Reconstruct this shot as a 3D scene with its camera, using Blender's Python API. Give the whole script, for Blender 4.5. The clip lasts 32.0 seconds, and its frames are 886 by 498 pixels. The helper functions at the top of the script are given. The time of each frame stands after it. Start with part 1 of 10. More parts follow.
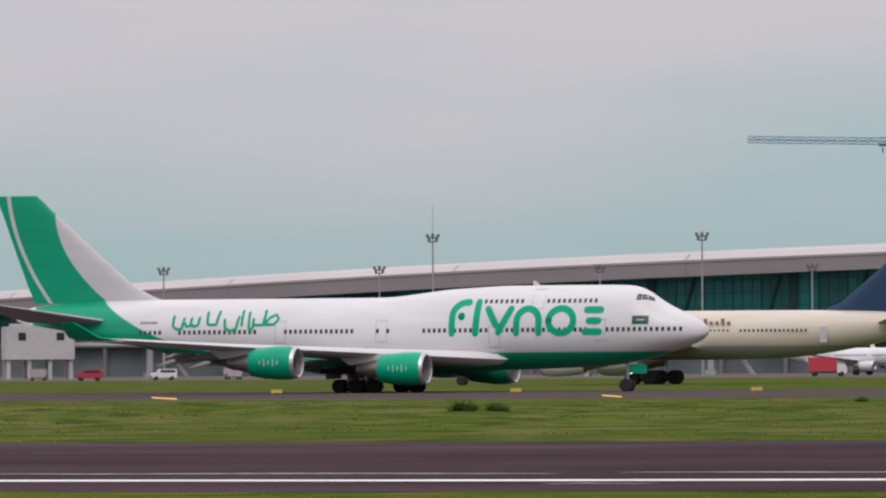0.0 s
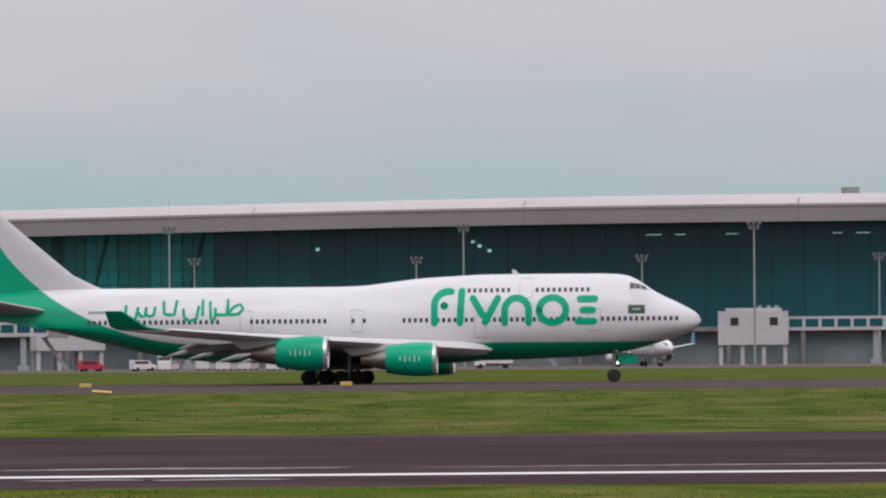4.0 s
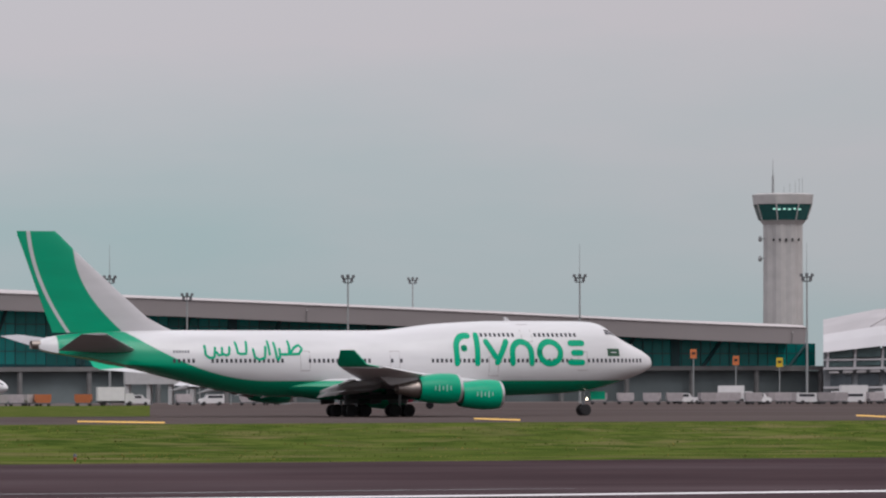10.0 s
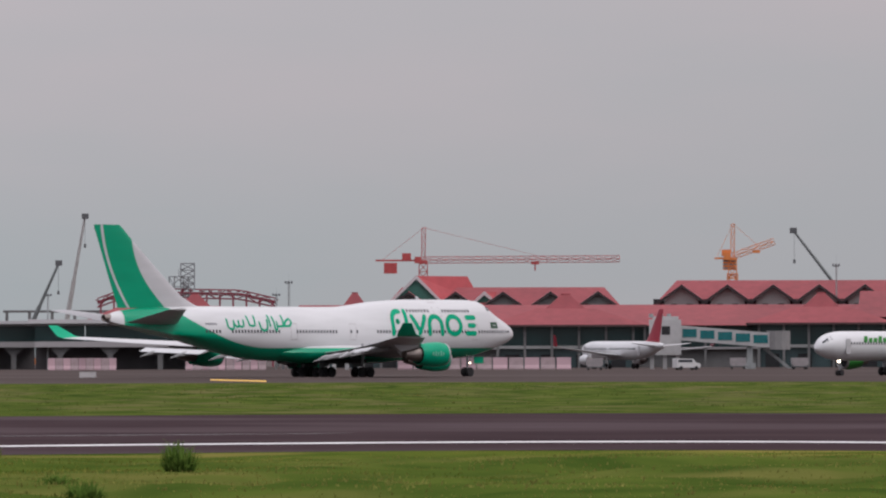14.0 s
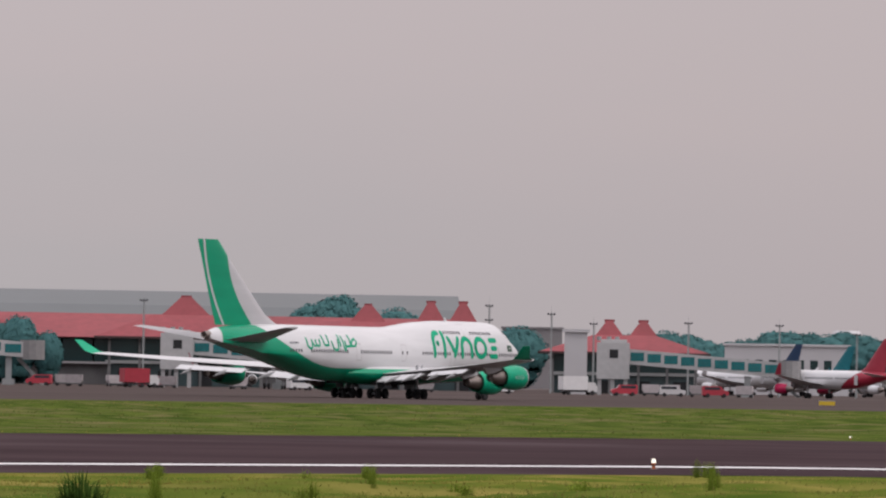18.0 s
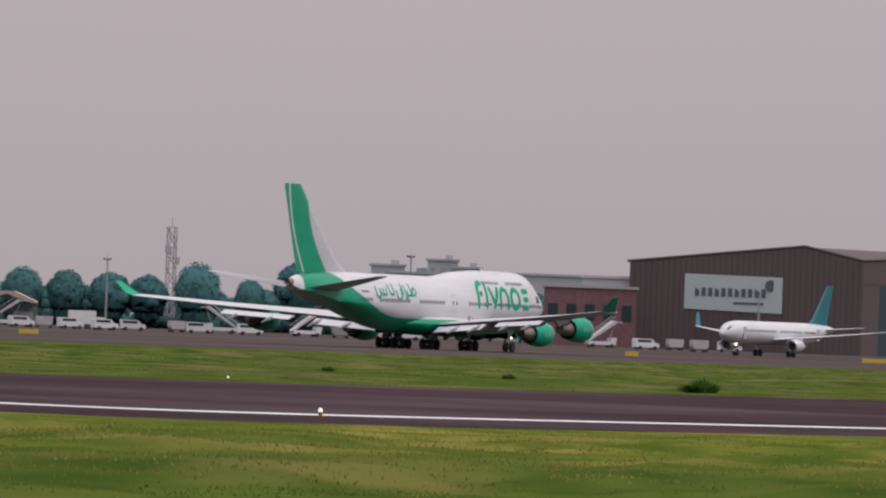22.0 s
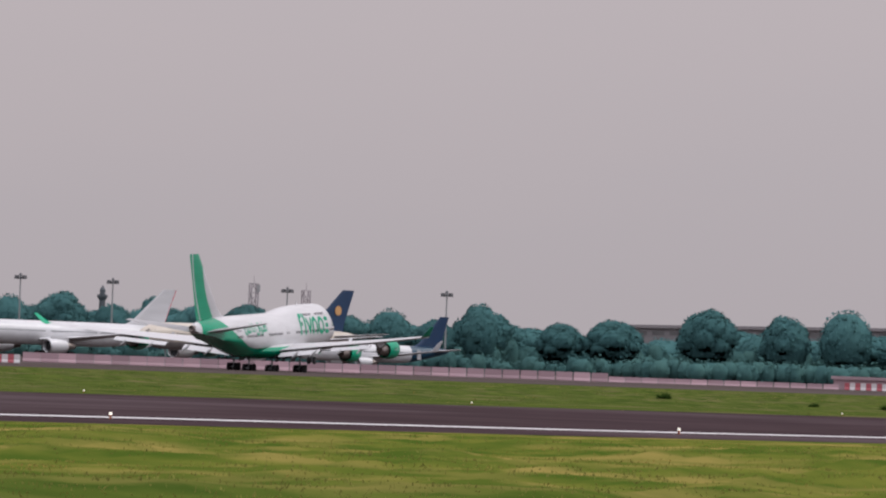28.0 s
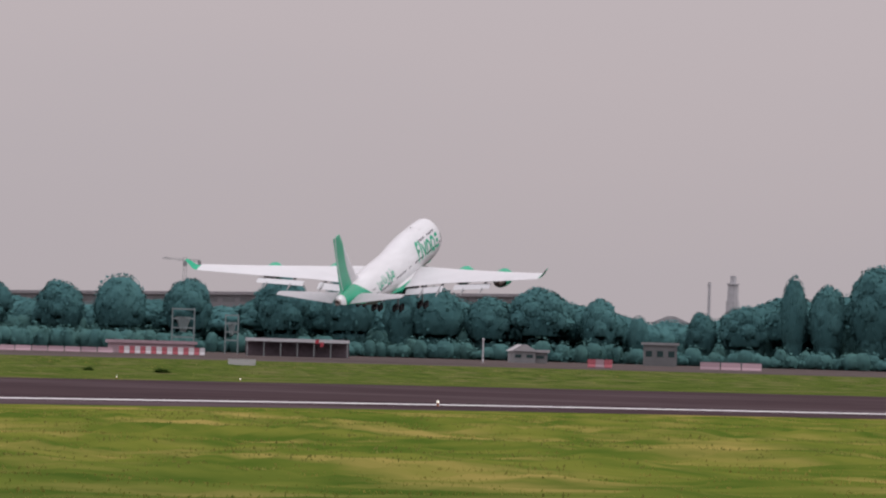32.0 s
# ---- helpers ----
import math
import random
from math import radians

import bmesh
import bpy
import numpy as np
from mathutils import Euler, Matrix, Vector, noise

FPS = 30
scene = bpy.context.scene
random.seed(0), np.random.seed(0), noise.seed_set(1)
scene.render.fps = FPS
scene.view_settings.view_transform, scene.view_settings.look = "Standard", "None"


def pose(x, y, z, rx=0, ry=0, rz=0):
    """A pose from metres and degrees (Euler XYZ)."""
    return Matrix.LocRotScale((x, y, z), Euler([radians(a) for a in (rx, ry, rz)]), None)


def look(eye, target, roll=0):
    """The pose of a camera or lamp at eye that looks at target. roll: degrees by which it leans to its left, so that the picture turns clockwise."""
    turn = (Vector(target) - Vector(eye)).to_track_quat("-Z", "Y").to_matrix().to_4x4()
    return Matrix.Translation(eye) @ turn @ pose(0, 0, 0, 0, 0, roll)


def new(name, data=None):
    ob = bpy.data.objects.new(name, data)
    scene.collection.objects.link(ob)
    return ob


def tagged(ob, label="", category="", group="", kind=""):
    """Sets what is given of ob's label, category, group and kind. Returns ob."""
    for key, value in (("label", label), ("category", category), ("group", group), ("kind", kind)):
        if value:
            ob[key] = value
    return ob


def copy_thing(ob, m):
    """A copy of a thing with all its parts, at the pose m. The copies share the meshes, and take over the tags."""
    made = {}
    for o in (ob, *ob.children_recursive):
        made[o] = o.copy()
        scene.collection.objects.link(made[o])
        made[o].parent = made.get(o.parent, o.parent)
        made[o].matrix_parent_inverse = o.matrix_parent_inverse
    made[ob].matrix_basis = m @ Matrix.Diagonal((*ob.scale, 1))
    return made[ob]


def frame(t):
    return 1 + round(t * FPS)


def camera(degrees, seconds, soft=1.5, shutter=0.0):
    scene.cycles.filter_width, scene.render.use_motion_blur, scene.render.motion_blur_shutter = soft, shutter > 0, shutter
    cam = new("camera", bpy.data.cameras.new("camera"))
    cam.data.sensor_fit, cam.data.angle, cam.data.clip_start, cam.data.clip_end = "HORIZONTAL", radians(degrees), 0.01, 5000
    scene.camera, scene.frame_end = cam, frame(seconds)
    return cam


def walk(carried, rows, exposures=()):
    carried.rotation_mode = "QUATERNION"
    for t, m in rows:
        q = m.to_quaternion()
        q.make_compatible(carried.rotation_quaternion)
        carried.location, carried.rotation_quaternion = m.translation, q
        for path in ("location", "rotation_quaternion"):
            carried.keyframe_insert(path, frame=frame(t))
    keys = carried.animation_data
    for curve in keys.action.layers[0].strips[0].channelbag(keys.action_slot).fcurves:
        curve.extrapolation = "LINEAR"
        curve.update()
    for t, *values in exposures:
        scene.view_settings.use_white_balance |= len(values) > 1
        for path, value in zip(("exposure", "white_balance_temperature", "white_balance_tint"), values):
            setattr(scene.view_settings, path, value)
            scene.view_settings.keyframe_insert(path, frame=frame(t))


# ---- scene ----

# ---------------------------------------------------------------- the camera
EYE = 2.5          # height of the lens over the ground
CAM_ROWS = [
    (0, -20.358, 0.934, -0.34), (0.5, -18.653, 0.922, -0.33), (1, -17.152, 0.951, -0.32), (1.5, -15.384, 0.914, -0.28),
    (2, -13.724, 0.891, -0.24), (2.5, -11.172, 0.870, -0.31), (3, -9.208, 0.856, -0.37), (3.5, -6.991, 0.863, -0.42),
    (5.5, 2.752, 0.820, -0.46), (6, 5.704, 0.861, -0.33), (6.5, 8.497, 0.870, -0.25), (7, 10.496, 0.671, -0.16),
    (7.5, 12.944, 1.000, -0.27), (8, 15.393, 1.100, -0.38), (8.5, 17.909, 1.119, -0.33), (9, 20.430, 1.103, -0.29),
    (9.5, 22.906, 1.139, -0.22), (10, 25.354, 1.147, -0.16), (10.5, 27.598, 1.180, -0.11), (11, 29.806, 1.184, -0.05),
    (11.5, 32.155, 1.176, -0.07), (12, 34.544, 1.182, -0.10), (12.5, 36.911, 1.108, -0.11), (13, 39.368, 0.820, -0.13),
    (13.5, 41.354, 0.798, -0.10), (15.5, 48.795, 0.928, 0.10), (16, 50.880, 0.858, 0.40), (16.5, 52.884, 0.779, 0.65),
    (17, 54.462, 0.784, 0.80), (17.5, 56.235, 0.943, 0.76), (18, 58.171, 1.047, 1.00), (18.5, 59.726, 1.090, 0.95),
    (19, 61.245, 1.113, 0.90), (19.5, 62.786, 1.088, 0.80), (20, 64.024, 1.099, 0.70), (20.5, 64.759, 1.261, 0.75),
    (21, 66.119, 1.083, 0.90), (21.5, 68.041, 0.846, 1.50), (22, 69.855, 0.644, 2.10), (22.5, 71.360, 0.769, 2.16),
    (23, 73.151, 0.873, 2.70), (23.5, 74.466, 0.966, 2.80), (24, 75.813, 0.921, 3.06), (24.5, 77.114, 0.921, 3.19),
    (25, 78.265, 0.864, 3.31), (25.5, 79.331, 0.899, 3.12), (26, 80.446, 1.058, 2.94), (26.5, 81.679, 0.998, 2.69),
    (28.5, 85.728, 0.934, 2.06), (29, 86.204, 0.952, 2.06), (29.5, 87.007, 0.824, 2.06), (30, 87.138, 0.665, 2.06),
    (30.5, 87.923, 0.686, 2.07), (31, 89.451, 0.686, 1.94), (31.5, 90.231, 0.714, 1.81), (32, 90.915, 0.805, 1.68)
]


def way(phi, r=1.0, z=0.0):
    """The place at bearing phi (degrees, clockwise from +y) and range r metres from the camera's foot."""
    a = radians(phi)
    return Vector((math.sin(a) * r, math.cos(a) * r, z))


def aim(phi, tilt, roll):
    eye = Vector((0, 0, EYE))
    return look(eye, eye + way(phi, 100.0, 100.0 * math.tan(radians(tilt))), roll)


cam = camera(7.1, 32.0, soft=2.2)
walk(cam, [(t, aim(p, e, r)) for t, p, e, r in CAM_ROWS],
     exposures=((0, 0.0, 6400, 10.0), (3.5, 0.0, 6350, 9.0), (7, -0.03, 6130, 6.2), (8, -0.07, 6130, 6.0), (9, -0.08, 6180, 7.2), (10, -0.08, 6320, 8.4),
                (11, -0.22, 6260, 9.4), (12, -0.15, 6290, 9.5), (13.5, -0.13, 6300, 9.5), (16, 0.03, 6330, 8.6), (17, 0.03, 6430, 9.6), (18, 0.02, 6500, 10.0),
                (20, 0.03, 6500, 10.6), (22, -0.08, 6390, 10.0), (26, -0.08, 6190, 8.6), (29, 0.02, 6340, 9.9), (32, 0.02, 6370, 10.4)))

# ---------------------------------------------------------------- sky and sun
SUN_BEARING, SUN_HEIGHT = 165.0, 50.0


def make_world():
    w = bpy.data.worlds.new("overcast_sky")
    scene.world = w
    w.use_nodes = True
    nt = w.node_tree
    nt.nodes.clear()
    N, L = nt.nodes.new, nt.links.new
    out = N("ShaderNodeOutputWorld")
    bg = N("ShaderNodeBackground")
    co = N("ShaderNodeTexCoord")
    sep = N("ShaderNodeSeparateXYZ")
    L(co.outputs["Generated"], sep.inputs[0])
    # low teal band over the terminals, warm grey further on along the runway
    side = N("ShaderNodeMapRange")
    side.inputs[1].default_value, side.inputs[2].default_value = 0.30, 0.88
    L(sep.outputs[0], side.inputs[0])
    low = N("ShaderNodeMix"); low.data_type = "RGBA"
    low.inputs[6].default_value = (0.315, 0.440, 0.455, 1)
    low.inputs[7].default_value = (0.425, 0.375, 0.390, 1)
    L(side.outputs[0], low.inputs[0])
    high = N("ShaderNodeMix"); high.data_type = "RGBA"
    high.inputs[6].default_value = (0.515, 0.485, 0.515, 1)
    high.inputs[7].default_value = (0.445, 0.385, 0.395, 1)
    L(side.outputs[0], high.inputs[0])
    mp = N("ShaderNodeMapping")
    mp.inputs["Scale"].default_value = (5.0, 5.0, 22.0)
    L(co.outputs["Generated"], mp.inputs[0])
    cl = N("ShaderNodeTexNoise")
    cl.inputs["Scale"].default_value, cl.inputs["Detail"].default_value = 1.6, 5.0
    L(mp.outputs[0], cl.inputs[0])
    up = N("ShaderNodeMapRange")
    up.inputs[1].default_value, up.inputs[2].default_value = 0.010, 0.050
    L(sep.outputs[2], up.inputs[0])
    mixf = N("ShaderNodeMath"); mixf.operation = "MULTIPLY_ADD"
    L(cl.outputs[0], mixf.inputs[0])
    mixf.inputs[1].default_value = 2.0
    sub = N("ShaderNodeMath"); sub.operation = "SUBTRACT"
    L(up.outputs[0], sub.inputs[0]); sub.inputs[1].default_value = 1.0
    L(sub.outputs[0], mixf.inputs[2])
    mixf.use_clamp = True
    c = N("ShaderNodeMix"); c.data_type = "RGBA"
    L(mixf.outputs[0], c.inputs[0]); L(low.outputs[2], c.inputs[6]); L(high.outputs[2], c.inputs[7])
    # an overcast sky grows brighter towards the zenith
    z1 = N("ShaderNodeMath"); z1.operation = "MULTIPLY_ADD"; z1.use_clamp = False
    zc = N("ShaderNodeClamp"); L(sep.outputs[2], zc.inputs[0])
    L(zc.outputs[0], z1.inputs[0]); z1.inputs[1].default_value, z1.inputs[2].default_value = 1.9, 1.0
    L(z1.outputs[0], bg.inputs[1])
    sky = N("ShaderNodeTexSky"); sky.sky_type = "NISHITA"; sky.sun_disc = False
    sky.sun_elevation, sky.sun_rotation = radians(SUN_HEIGHT), radians(SUN_BEARING)
    thin = N("ShaderNodeMix"); thin.data_type = "RGBA"; thin.blend_type = "ADD"
    thin.inputs[0].default_value = 0.004
    L(c.outputs[2], thin.inputs[6]); L(sky.outputs[0], thin.inputs[7])
    L(thin.outputs[2], bg.inputs[0])
    L(bg.outputs[0], out.inputs[0])
    sun = new("sun", bpy.data.lights.new("sun", "SUN"))
    sun.data.energy, sun.data.angle, sun.data.color = 1.1, radians(30), (1.0, 0.95, 0.90)
    d = way(SUN_BEARING, math.cos(radians(SUN_HEIGHT)), math.sin(radians(SUN_HEIGHT)))
    sun.matrix_world = look(d * 50, (0, 0, 0))


make_world()

# ---------------------------------------------------------------- materials
MATS = {}


def nodes_of(name):
    m = bpy.data.materials.new(name)
    m.use_nodes = True
    nt = m.node_tree
    return m, nt, nt.nodes.new, nt.links.new, nt.nodes["Principled BSDF"]


def mat(name, col, rough=0.6, metal=0.0, vary=0.12, scale=1.0, bump=0.0, stain=0.0, stain_scale=0.15, spec=0.5, stretch=(1, 1, 1), rand=0.0):
    """A painted or natural surface: base colour with grain and larger stains, at real size in metres."""
    if name in MATS:
        return MATS[name]
    m, nt, N, L, b = nodes_of(name)
    co = N("ShaderNodeTexCoord")
    mp = N("ShaderNodeMapping"); mp.inputs["Scale"].default_value = stretch
    L(co.outputs["Object"], mp.inputs[0])
    n1 = N("ShaderNodeTexNoise"); n1.inputs["Scale"].default_value = scale; n1.inputs["Detail"].default_value = 4
    n2 = N("ShaderNodeTexNoise"); n2.inputs["Scale"].default_value = stain_scale; n2.inputs["Detail"].default_value = 3
    L(mp.outputs[0], n1.inputs[0]); L(mp.outputs[0], n2.inputs[0])
    v = N("ShaderNodeMapRange"); v.inputs[1].default_value, v.inputs[2].default_value = 0.25, 0.75
    v.inputs[3].default_value, v.inputs[4].default_value = 1 - vary, 1 + vary
    L(n1.outputs[0], v.inputs[0])
    s = N("ShaderNodeMapRange"); s.inputs[1].default_value, s.inputs[2].default_value = 0.45, 0.75
    s.inputs[3].default_value, s.inputs[4].default_value = 1.0, 1 - stain
    L(n2.outputs[0], s.inputs[0])
    k = N("ShaderNodeMath"); k.operation = "MULTIPLY"; L(v.outputs[0], k.inputs[0]); L(s.outputs[0], k.inputs[1])
    last = k
    if rand:
        oi = N("ShaderNodeObjectInfo")
        rr = N("ShaderNodeMapRange"); rr.inputs[3].default_value, rr.inputs[4].default_value = 1 - rand, 1 + rand
        L(oi.outputs["Random"], rr.inputs[0])
        k2 = N("ShaderNodeMath"); k2.operation = "MULTIPLY"; L(k.outputs[0], k2.inputs[0]); L(rr.outputs[0], k2.inputs[1]); last = k2
    hsv = N("ShaderNodeHueSaturation"); hsv.inputs["Color"].default_value = (*col, 1)
    L(last.outputs[0], hsv.inputs["Value"]); L(hsv.outputs[0], b.inputs["Base Color"])
    b.inputs["Roughness"].default_value, b.inputs["Metallic"].default_value = rough, metal
    b.inputs["Specular IOR Level"].default_value = spec
    if bump:
        bp = N("ShaderNodeBump"); bp.inputs["Strength"].default_value = bump; bp.inputs["Distance"].default_value = 0.05
        L(n1.outputs[0], bp.inputs["Height"]); L(bp.outputs[0], b.inputs["Normal"])
    MATS[name] = m
    return m


def glow(name, col, power):
    if name in MATS:
        return MATS[name]
    m, nt, N, L, b = nodes_of(name)
    b.inputs["Base Color"].default_value = (*col, 1)
    b.inputs["Emission Color"].default_value = (*col, 1)
    b.inputs["Emission Strength"].default_value = power
    MATS[name] = m
    return m


def two_tone(name, a, c, build, rough=0.3):
    """Paint in two colours; build(N, L, x, z) gives the socket (0..1) that picks the second one from the object's own x and z."""
    m, nt, N, L, b = nodes_of(name)
    co = N("ShaderNodeTexCoord"); sep = N("ShaderNodeSeparateXYZ"); L(co.outputs["Object"], sep.inputs[0])
    pick = build(N, L, sep.outputs[0], sep.outputs[2])
    mx = N("ShaderNodeMix"); mx.data_type = "RGBA"
    mx.inputs[6].default_value, mx.inputs[7].default_value = (*a, 1), (*c, 1)
    L(pick, mx.inputs[0])
    nz = N("ShaderNodeTexNoise"); nz.inputs["Scale"].default_value = 0.35; nz.inputs["Detail"].default_value = 5
    mp = N("ShaderNodeMapping"); mp.inputs["Scale"].default_value = (0.35, 1, 2.0)
    L(co.outputs["Object"], mp.inputs[0]); L(mp.outputs[0], nz.inputs[0])
    v = N("ShaderNodeMapRange"); v.inputs[1].default_value, v.inputs[2].default_value = 0.3, 0.75
    v.inputs[3].default_value, v.inputs[4].default_value = 1.03, 0.88
    L(nz.outputs[0], v.inputs[0])
    h = N("ShaderNodeHueSaturation"); L(mx.outputs[2], h.inputs["Color"]); L(v.outputs[0], h.inputs["Value"])
    L(h.outputs[0], b.inputs["Base Color"])
    b.inputs["Roughness"].default_value = rough
    b.inputs["Specular IOR Level"].default_value = 0.32
    MATS[name] = m
    return m


def calc(N, L, op, a, b=None, clamp=False):
    n = N("ShaderNodeMath"); n.operation = op; n.use_clamp = clamp
    for i, s in enumerate((a, b)):
        if s is None:
            continue
        if isinstance(s, (int, float)):
            n.inputs[i].default_value = s
        else:
            L(s, n.inputs[i])
    return n.outputs[0]


# ---------------------------------------------------------------- mesh tools
class Geo:
    """Collects vertices and faces of one mesh."""

    def __init__(self):
        self.v, self.f = [], []

    def add(self, verts, faces):
        o = len(self.v)
        self.v += [tuple(p) for p in verts]
        self.f += [tuple(i + o for i in q) for q in faces]
        return self

    def box(self, c, s, rz=0.0, taper=1.0):
        x, y, z = (a / 2 for a in s)
        ca, sa = math.cos(radians(rz)), math.sin(radians(rz))
        pts = []
        for dz, k in ((-z, 1.0), (z, taper)):
            for dx, dy in ((-x, -y), (x, -y), (x, y), (-x, y)):
                dx, dy = dx * k, dy * k
                pts.append((c[0] + dx * ca - dy * sa, c[1] + dx * sa + dy * ca, c[2] + dz))
        return self.add(pts, [(3, 2, 1, 0), (4, 5, 6, 7), (0, 1, 5, 4), (1, 2, 6, 5), (2, 3, 7, 6), (3, 0, 4, 7)])

    def rod(self, a, b, r0, r1=None, n=8, cap=True):
        a, b = Vector(a), Vector(b)
        r1 = r0 if r1 is None else r1
        d = (b - a).normalized()
        u = d.orthogonal().normalized()
        w = d.cross(u)
        ring = [u * math.cos(2 * math.pi * i / n) + w * math.sin(2 * math.pi * i / n) for i in range(n)]
        faces = [(i, (i + 1) % n, n + (i + 1) % n, n + i) for i in range(n)]
        if cap:
            faces += [tuple(range(n - 1, -1, -1)), tuple(range(n, 2 * n))]
        return self.add([a + p * r0 for p in ring] + [b + p * r1 for p in ring], faces)

    def loft(self, rings, cap=True):
        n = len(rings[0])
        pts = [p for r in rings for p in r]
        faces = [(j * n + i, j * n + (i + 1) % n, (j + 1) * n + (i + 1) % n, (j + 1) * n + i) for j in range(len(rings) - 1) for i in range(n)]
        if cap:
            faces += [tuple(range(n - 1, -1, -1)), tuple((len(rings) - 1) * n + i for i in range(n))]
        return self.add(pts, faces)

    def prism(self, outline, y0, y1):
        """An outline in x and z, pulled along y."""
        n = len(outline)
        pts = [(x, y0, z) for x, z in outline] + [(x, y1, z) for x, z in outline]
        faces = [tuple(range(n)), tuple(range(2 * n - 1, n - 1, -1))]
        faces += [((i + 1) % n, i, n + i, n + (i + 1) % n) for i in range(n)]
        return self.add(pts, faces)

    def strip(self, a, b):
        n = len(a)
        return self.add(list(a) + list(b), [(i, i + 1, n + i + 1, n + i) for i in range(n - 1)])

    def ball(self, c, r, n=8, m=5):
        rings = []
        for j in range(1, m):
            t = math.pi * j / m
            rings.append([(c[0] + r[0] * math.sin(t) * math.cos(2 * math.pi * i / n), c[1] + r[1] * math.sin(t) * math.sin(2 * math.pi * i / n), c[2] - r[2] * math.cos(t)) for i in range(n)])
        return self.loft(rings)

    def mesh(self, name, material, smooth=False):
        me = bpy.data.meshes.new(name)
        me.from_pydata(self.v, [], self.f)
        bm = bmesh.new(); bm.from_mesh(me)
        bmesh.ops.recalc_face_normals(bm, faces=bm.faces)
        bm.to_mesh(me); bm.free()
        if smooth:
            me.shade_smooth()
            me.set_sharp_from_angle(angle=radians(38))
        for m in (material if isinstance(material, (list, tuple)) else [material]):
            me.materials.append(m)
        return me


def thing(name, label, category, m=None, group="", kind=""):
    ob = new(name)
    ob.empty_display_size = 0.5
    if m is not None:
        ob.matrix_basis = m
    return tagged(ob, label, category, group, kind)


def part(name, geo, material, parent, label="", smooth=False, kind=""):
    ob = new(name, geo.mesh(name, material, smooth) if isinstance(geo, Geo) else geo)
    ob.parent = parent
    return tagged(ob, label, kind=kind)


def solid(name, geo, material, label, category, kind="", smooth=False, group=""):
    ob = new(name, geo.mesh(name, material, smooth))
    return tagged(ob, label, category, group, kind)


def stand(phi, r, turn=0.0, z=0.0):
    """A pose at bearing phi and range r that faces the camera with its -y side, then turned by turn degrees."""
    p = way(phi, r, z)
    return pose(p.x, p.y, p.z, 0, 0, -phi + turn)


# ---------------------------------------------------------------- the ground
# range of the take-off strip's middle line by bearing, bent to fit the camera's view
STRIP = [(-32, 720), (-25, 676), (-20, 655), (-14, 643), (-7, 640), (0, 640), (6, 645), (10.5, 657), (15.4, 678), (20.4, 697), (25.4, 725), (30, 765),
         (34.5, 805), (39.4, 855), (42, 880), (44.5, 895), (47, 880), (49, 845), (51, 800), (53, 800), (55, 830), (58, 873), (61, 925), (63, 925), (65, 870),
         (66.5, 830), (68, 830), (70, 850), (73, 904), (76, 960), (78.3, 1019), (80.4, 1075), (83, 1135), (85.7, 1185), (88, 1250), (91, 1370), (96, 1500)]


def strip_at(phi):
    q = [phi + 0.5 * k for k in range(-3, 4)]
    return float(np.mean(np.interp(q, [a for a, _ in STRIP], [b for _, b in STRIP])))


def lattice_noise(x, y, seed):
    """Smooth noise between 0 and 1 on a unit lattice."""
    x0, y0 = np.floor(x).astype(np.int64), np.floor(y).astype(np.int64)
    fx, fy = x - x0, y - y0
    fx, fy = fx * fx * (3 - 2 * fx), fy * fy * (3 - 2 * fy)
    spot = lambda i, j: (((i * 73856093) ^ (j * 19349663) ^ (seed * 83492791)) % 10007) / 10007.0
    top = spot(x0, y0) * (1 - fx) + spot(x0 + 1, y0) * fx
    low = spot(x0, y0 + 1) * (1 - fx) + spot(x0 + 1, y0 + 1) * fx
    return top * (1 - fy) + low * fy


def swell(x, y, k, k0, k1, high):
    """Height of the uneven sward: soft mounds some strides wide, level at both edges of its strip."""
    m = 0.62 * lattice_noise(x / 5.2, y / 5.2, 3) + 0.38 * lattice_noise(x / 2.1, y / 2.1, 7)
    m = np.clip((m - 0.36) / 0.44, 0, 1)
    edge = np.clip(np.minimum(k - k0, k1 - k) / (0.26 * (k1 - k0)), 0, 1)
    return high * m * edge


def sward(name, k0, k1, z, material, label, high, rows, step, p0=-30.0, p1=97.5):
    """A strip of unmown grass with low mounds in it."""
    phis = np.arange(p0, p1 + 1e-6, step)
    base = np.array([strip_at(p) for p in phis])
    g, ring = Geo(), []
    for k in np.linspace(k0, k1, rows):
        x, y = np.sin(np.radians(phis)) * base * k, np.cos(np.radians(phis)) * base * k
        zz = z + swell(x, y, np.full(len(phis), k), k0, k1, high)
        ring.append([Vector(q) for q in zip(x, y, zz)])
    for a, b in zip(ring, ring[1:]):
        g.strip(a, b)
    return solid(name, g, material, label, "grass", "structure", smooth=True)


def ring_band(name, k0, k1, z, material, label, category, p0=-32.0, p1=98.0, step=0.25, ragged=0.0, seed=1):
    g = Geo()
    rnd = random.Random(seed)
    phis = np.arange(p0, p1 + 1e-6, step)
    jit = lambda: 1 + ragged * (rnd.random() - 0.5)
    rows = []
    for k in np.linspace(k0, k1, 4):
        rows.append([way(p, strip_at(p) * k * (jit() if k in (k0, k1) else 1), z) for p in phis])
    for a, b in zip(rows, rows[1:]):
        g.strip(a, b)
    return solid(name, g, material, label, category, "structure")


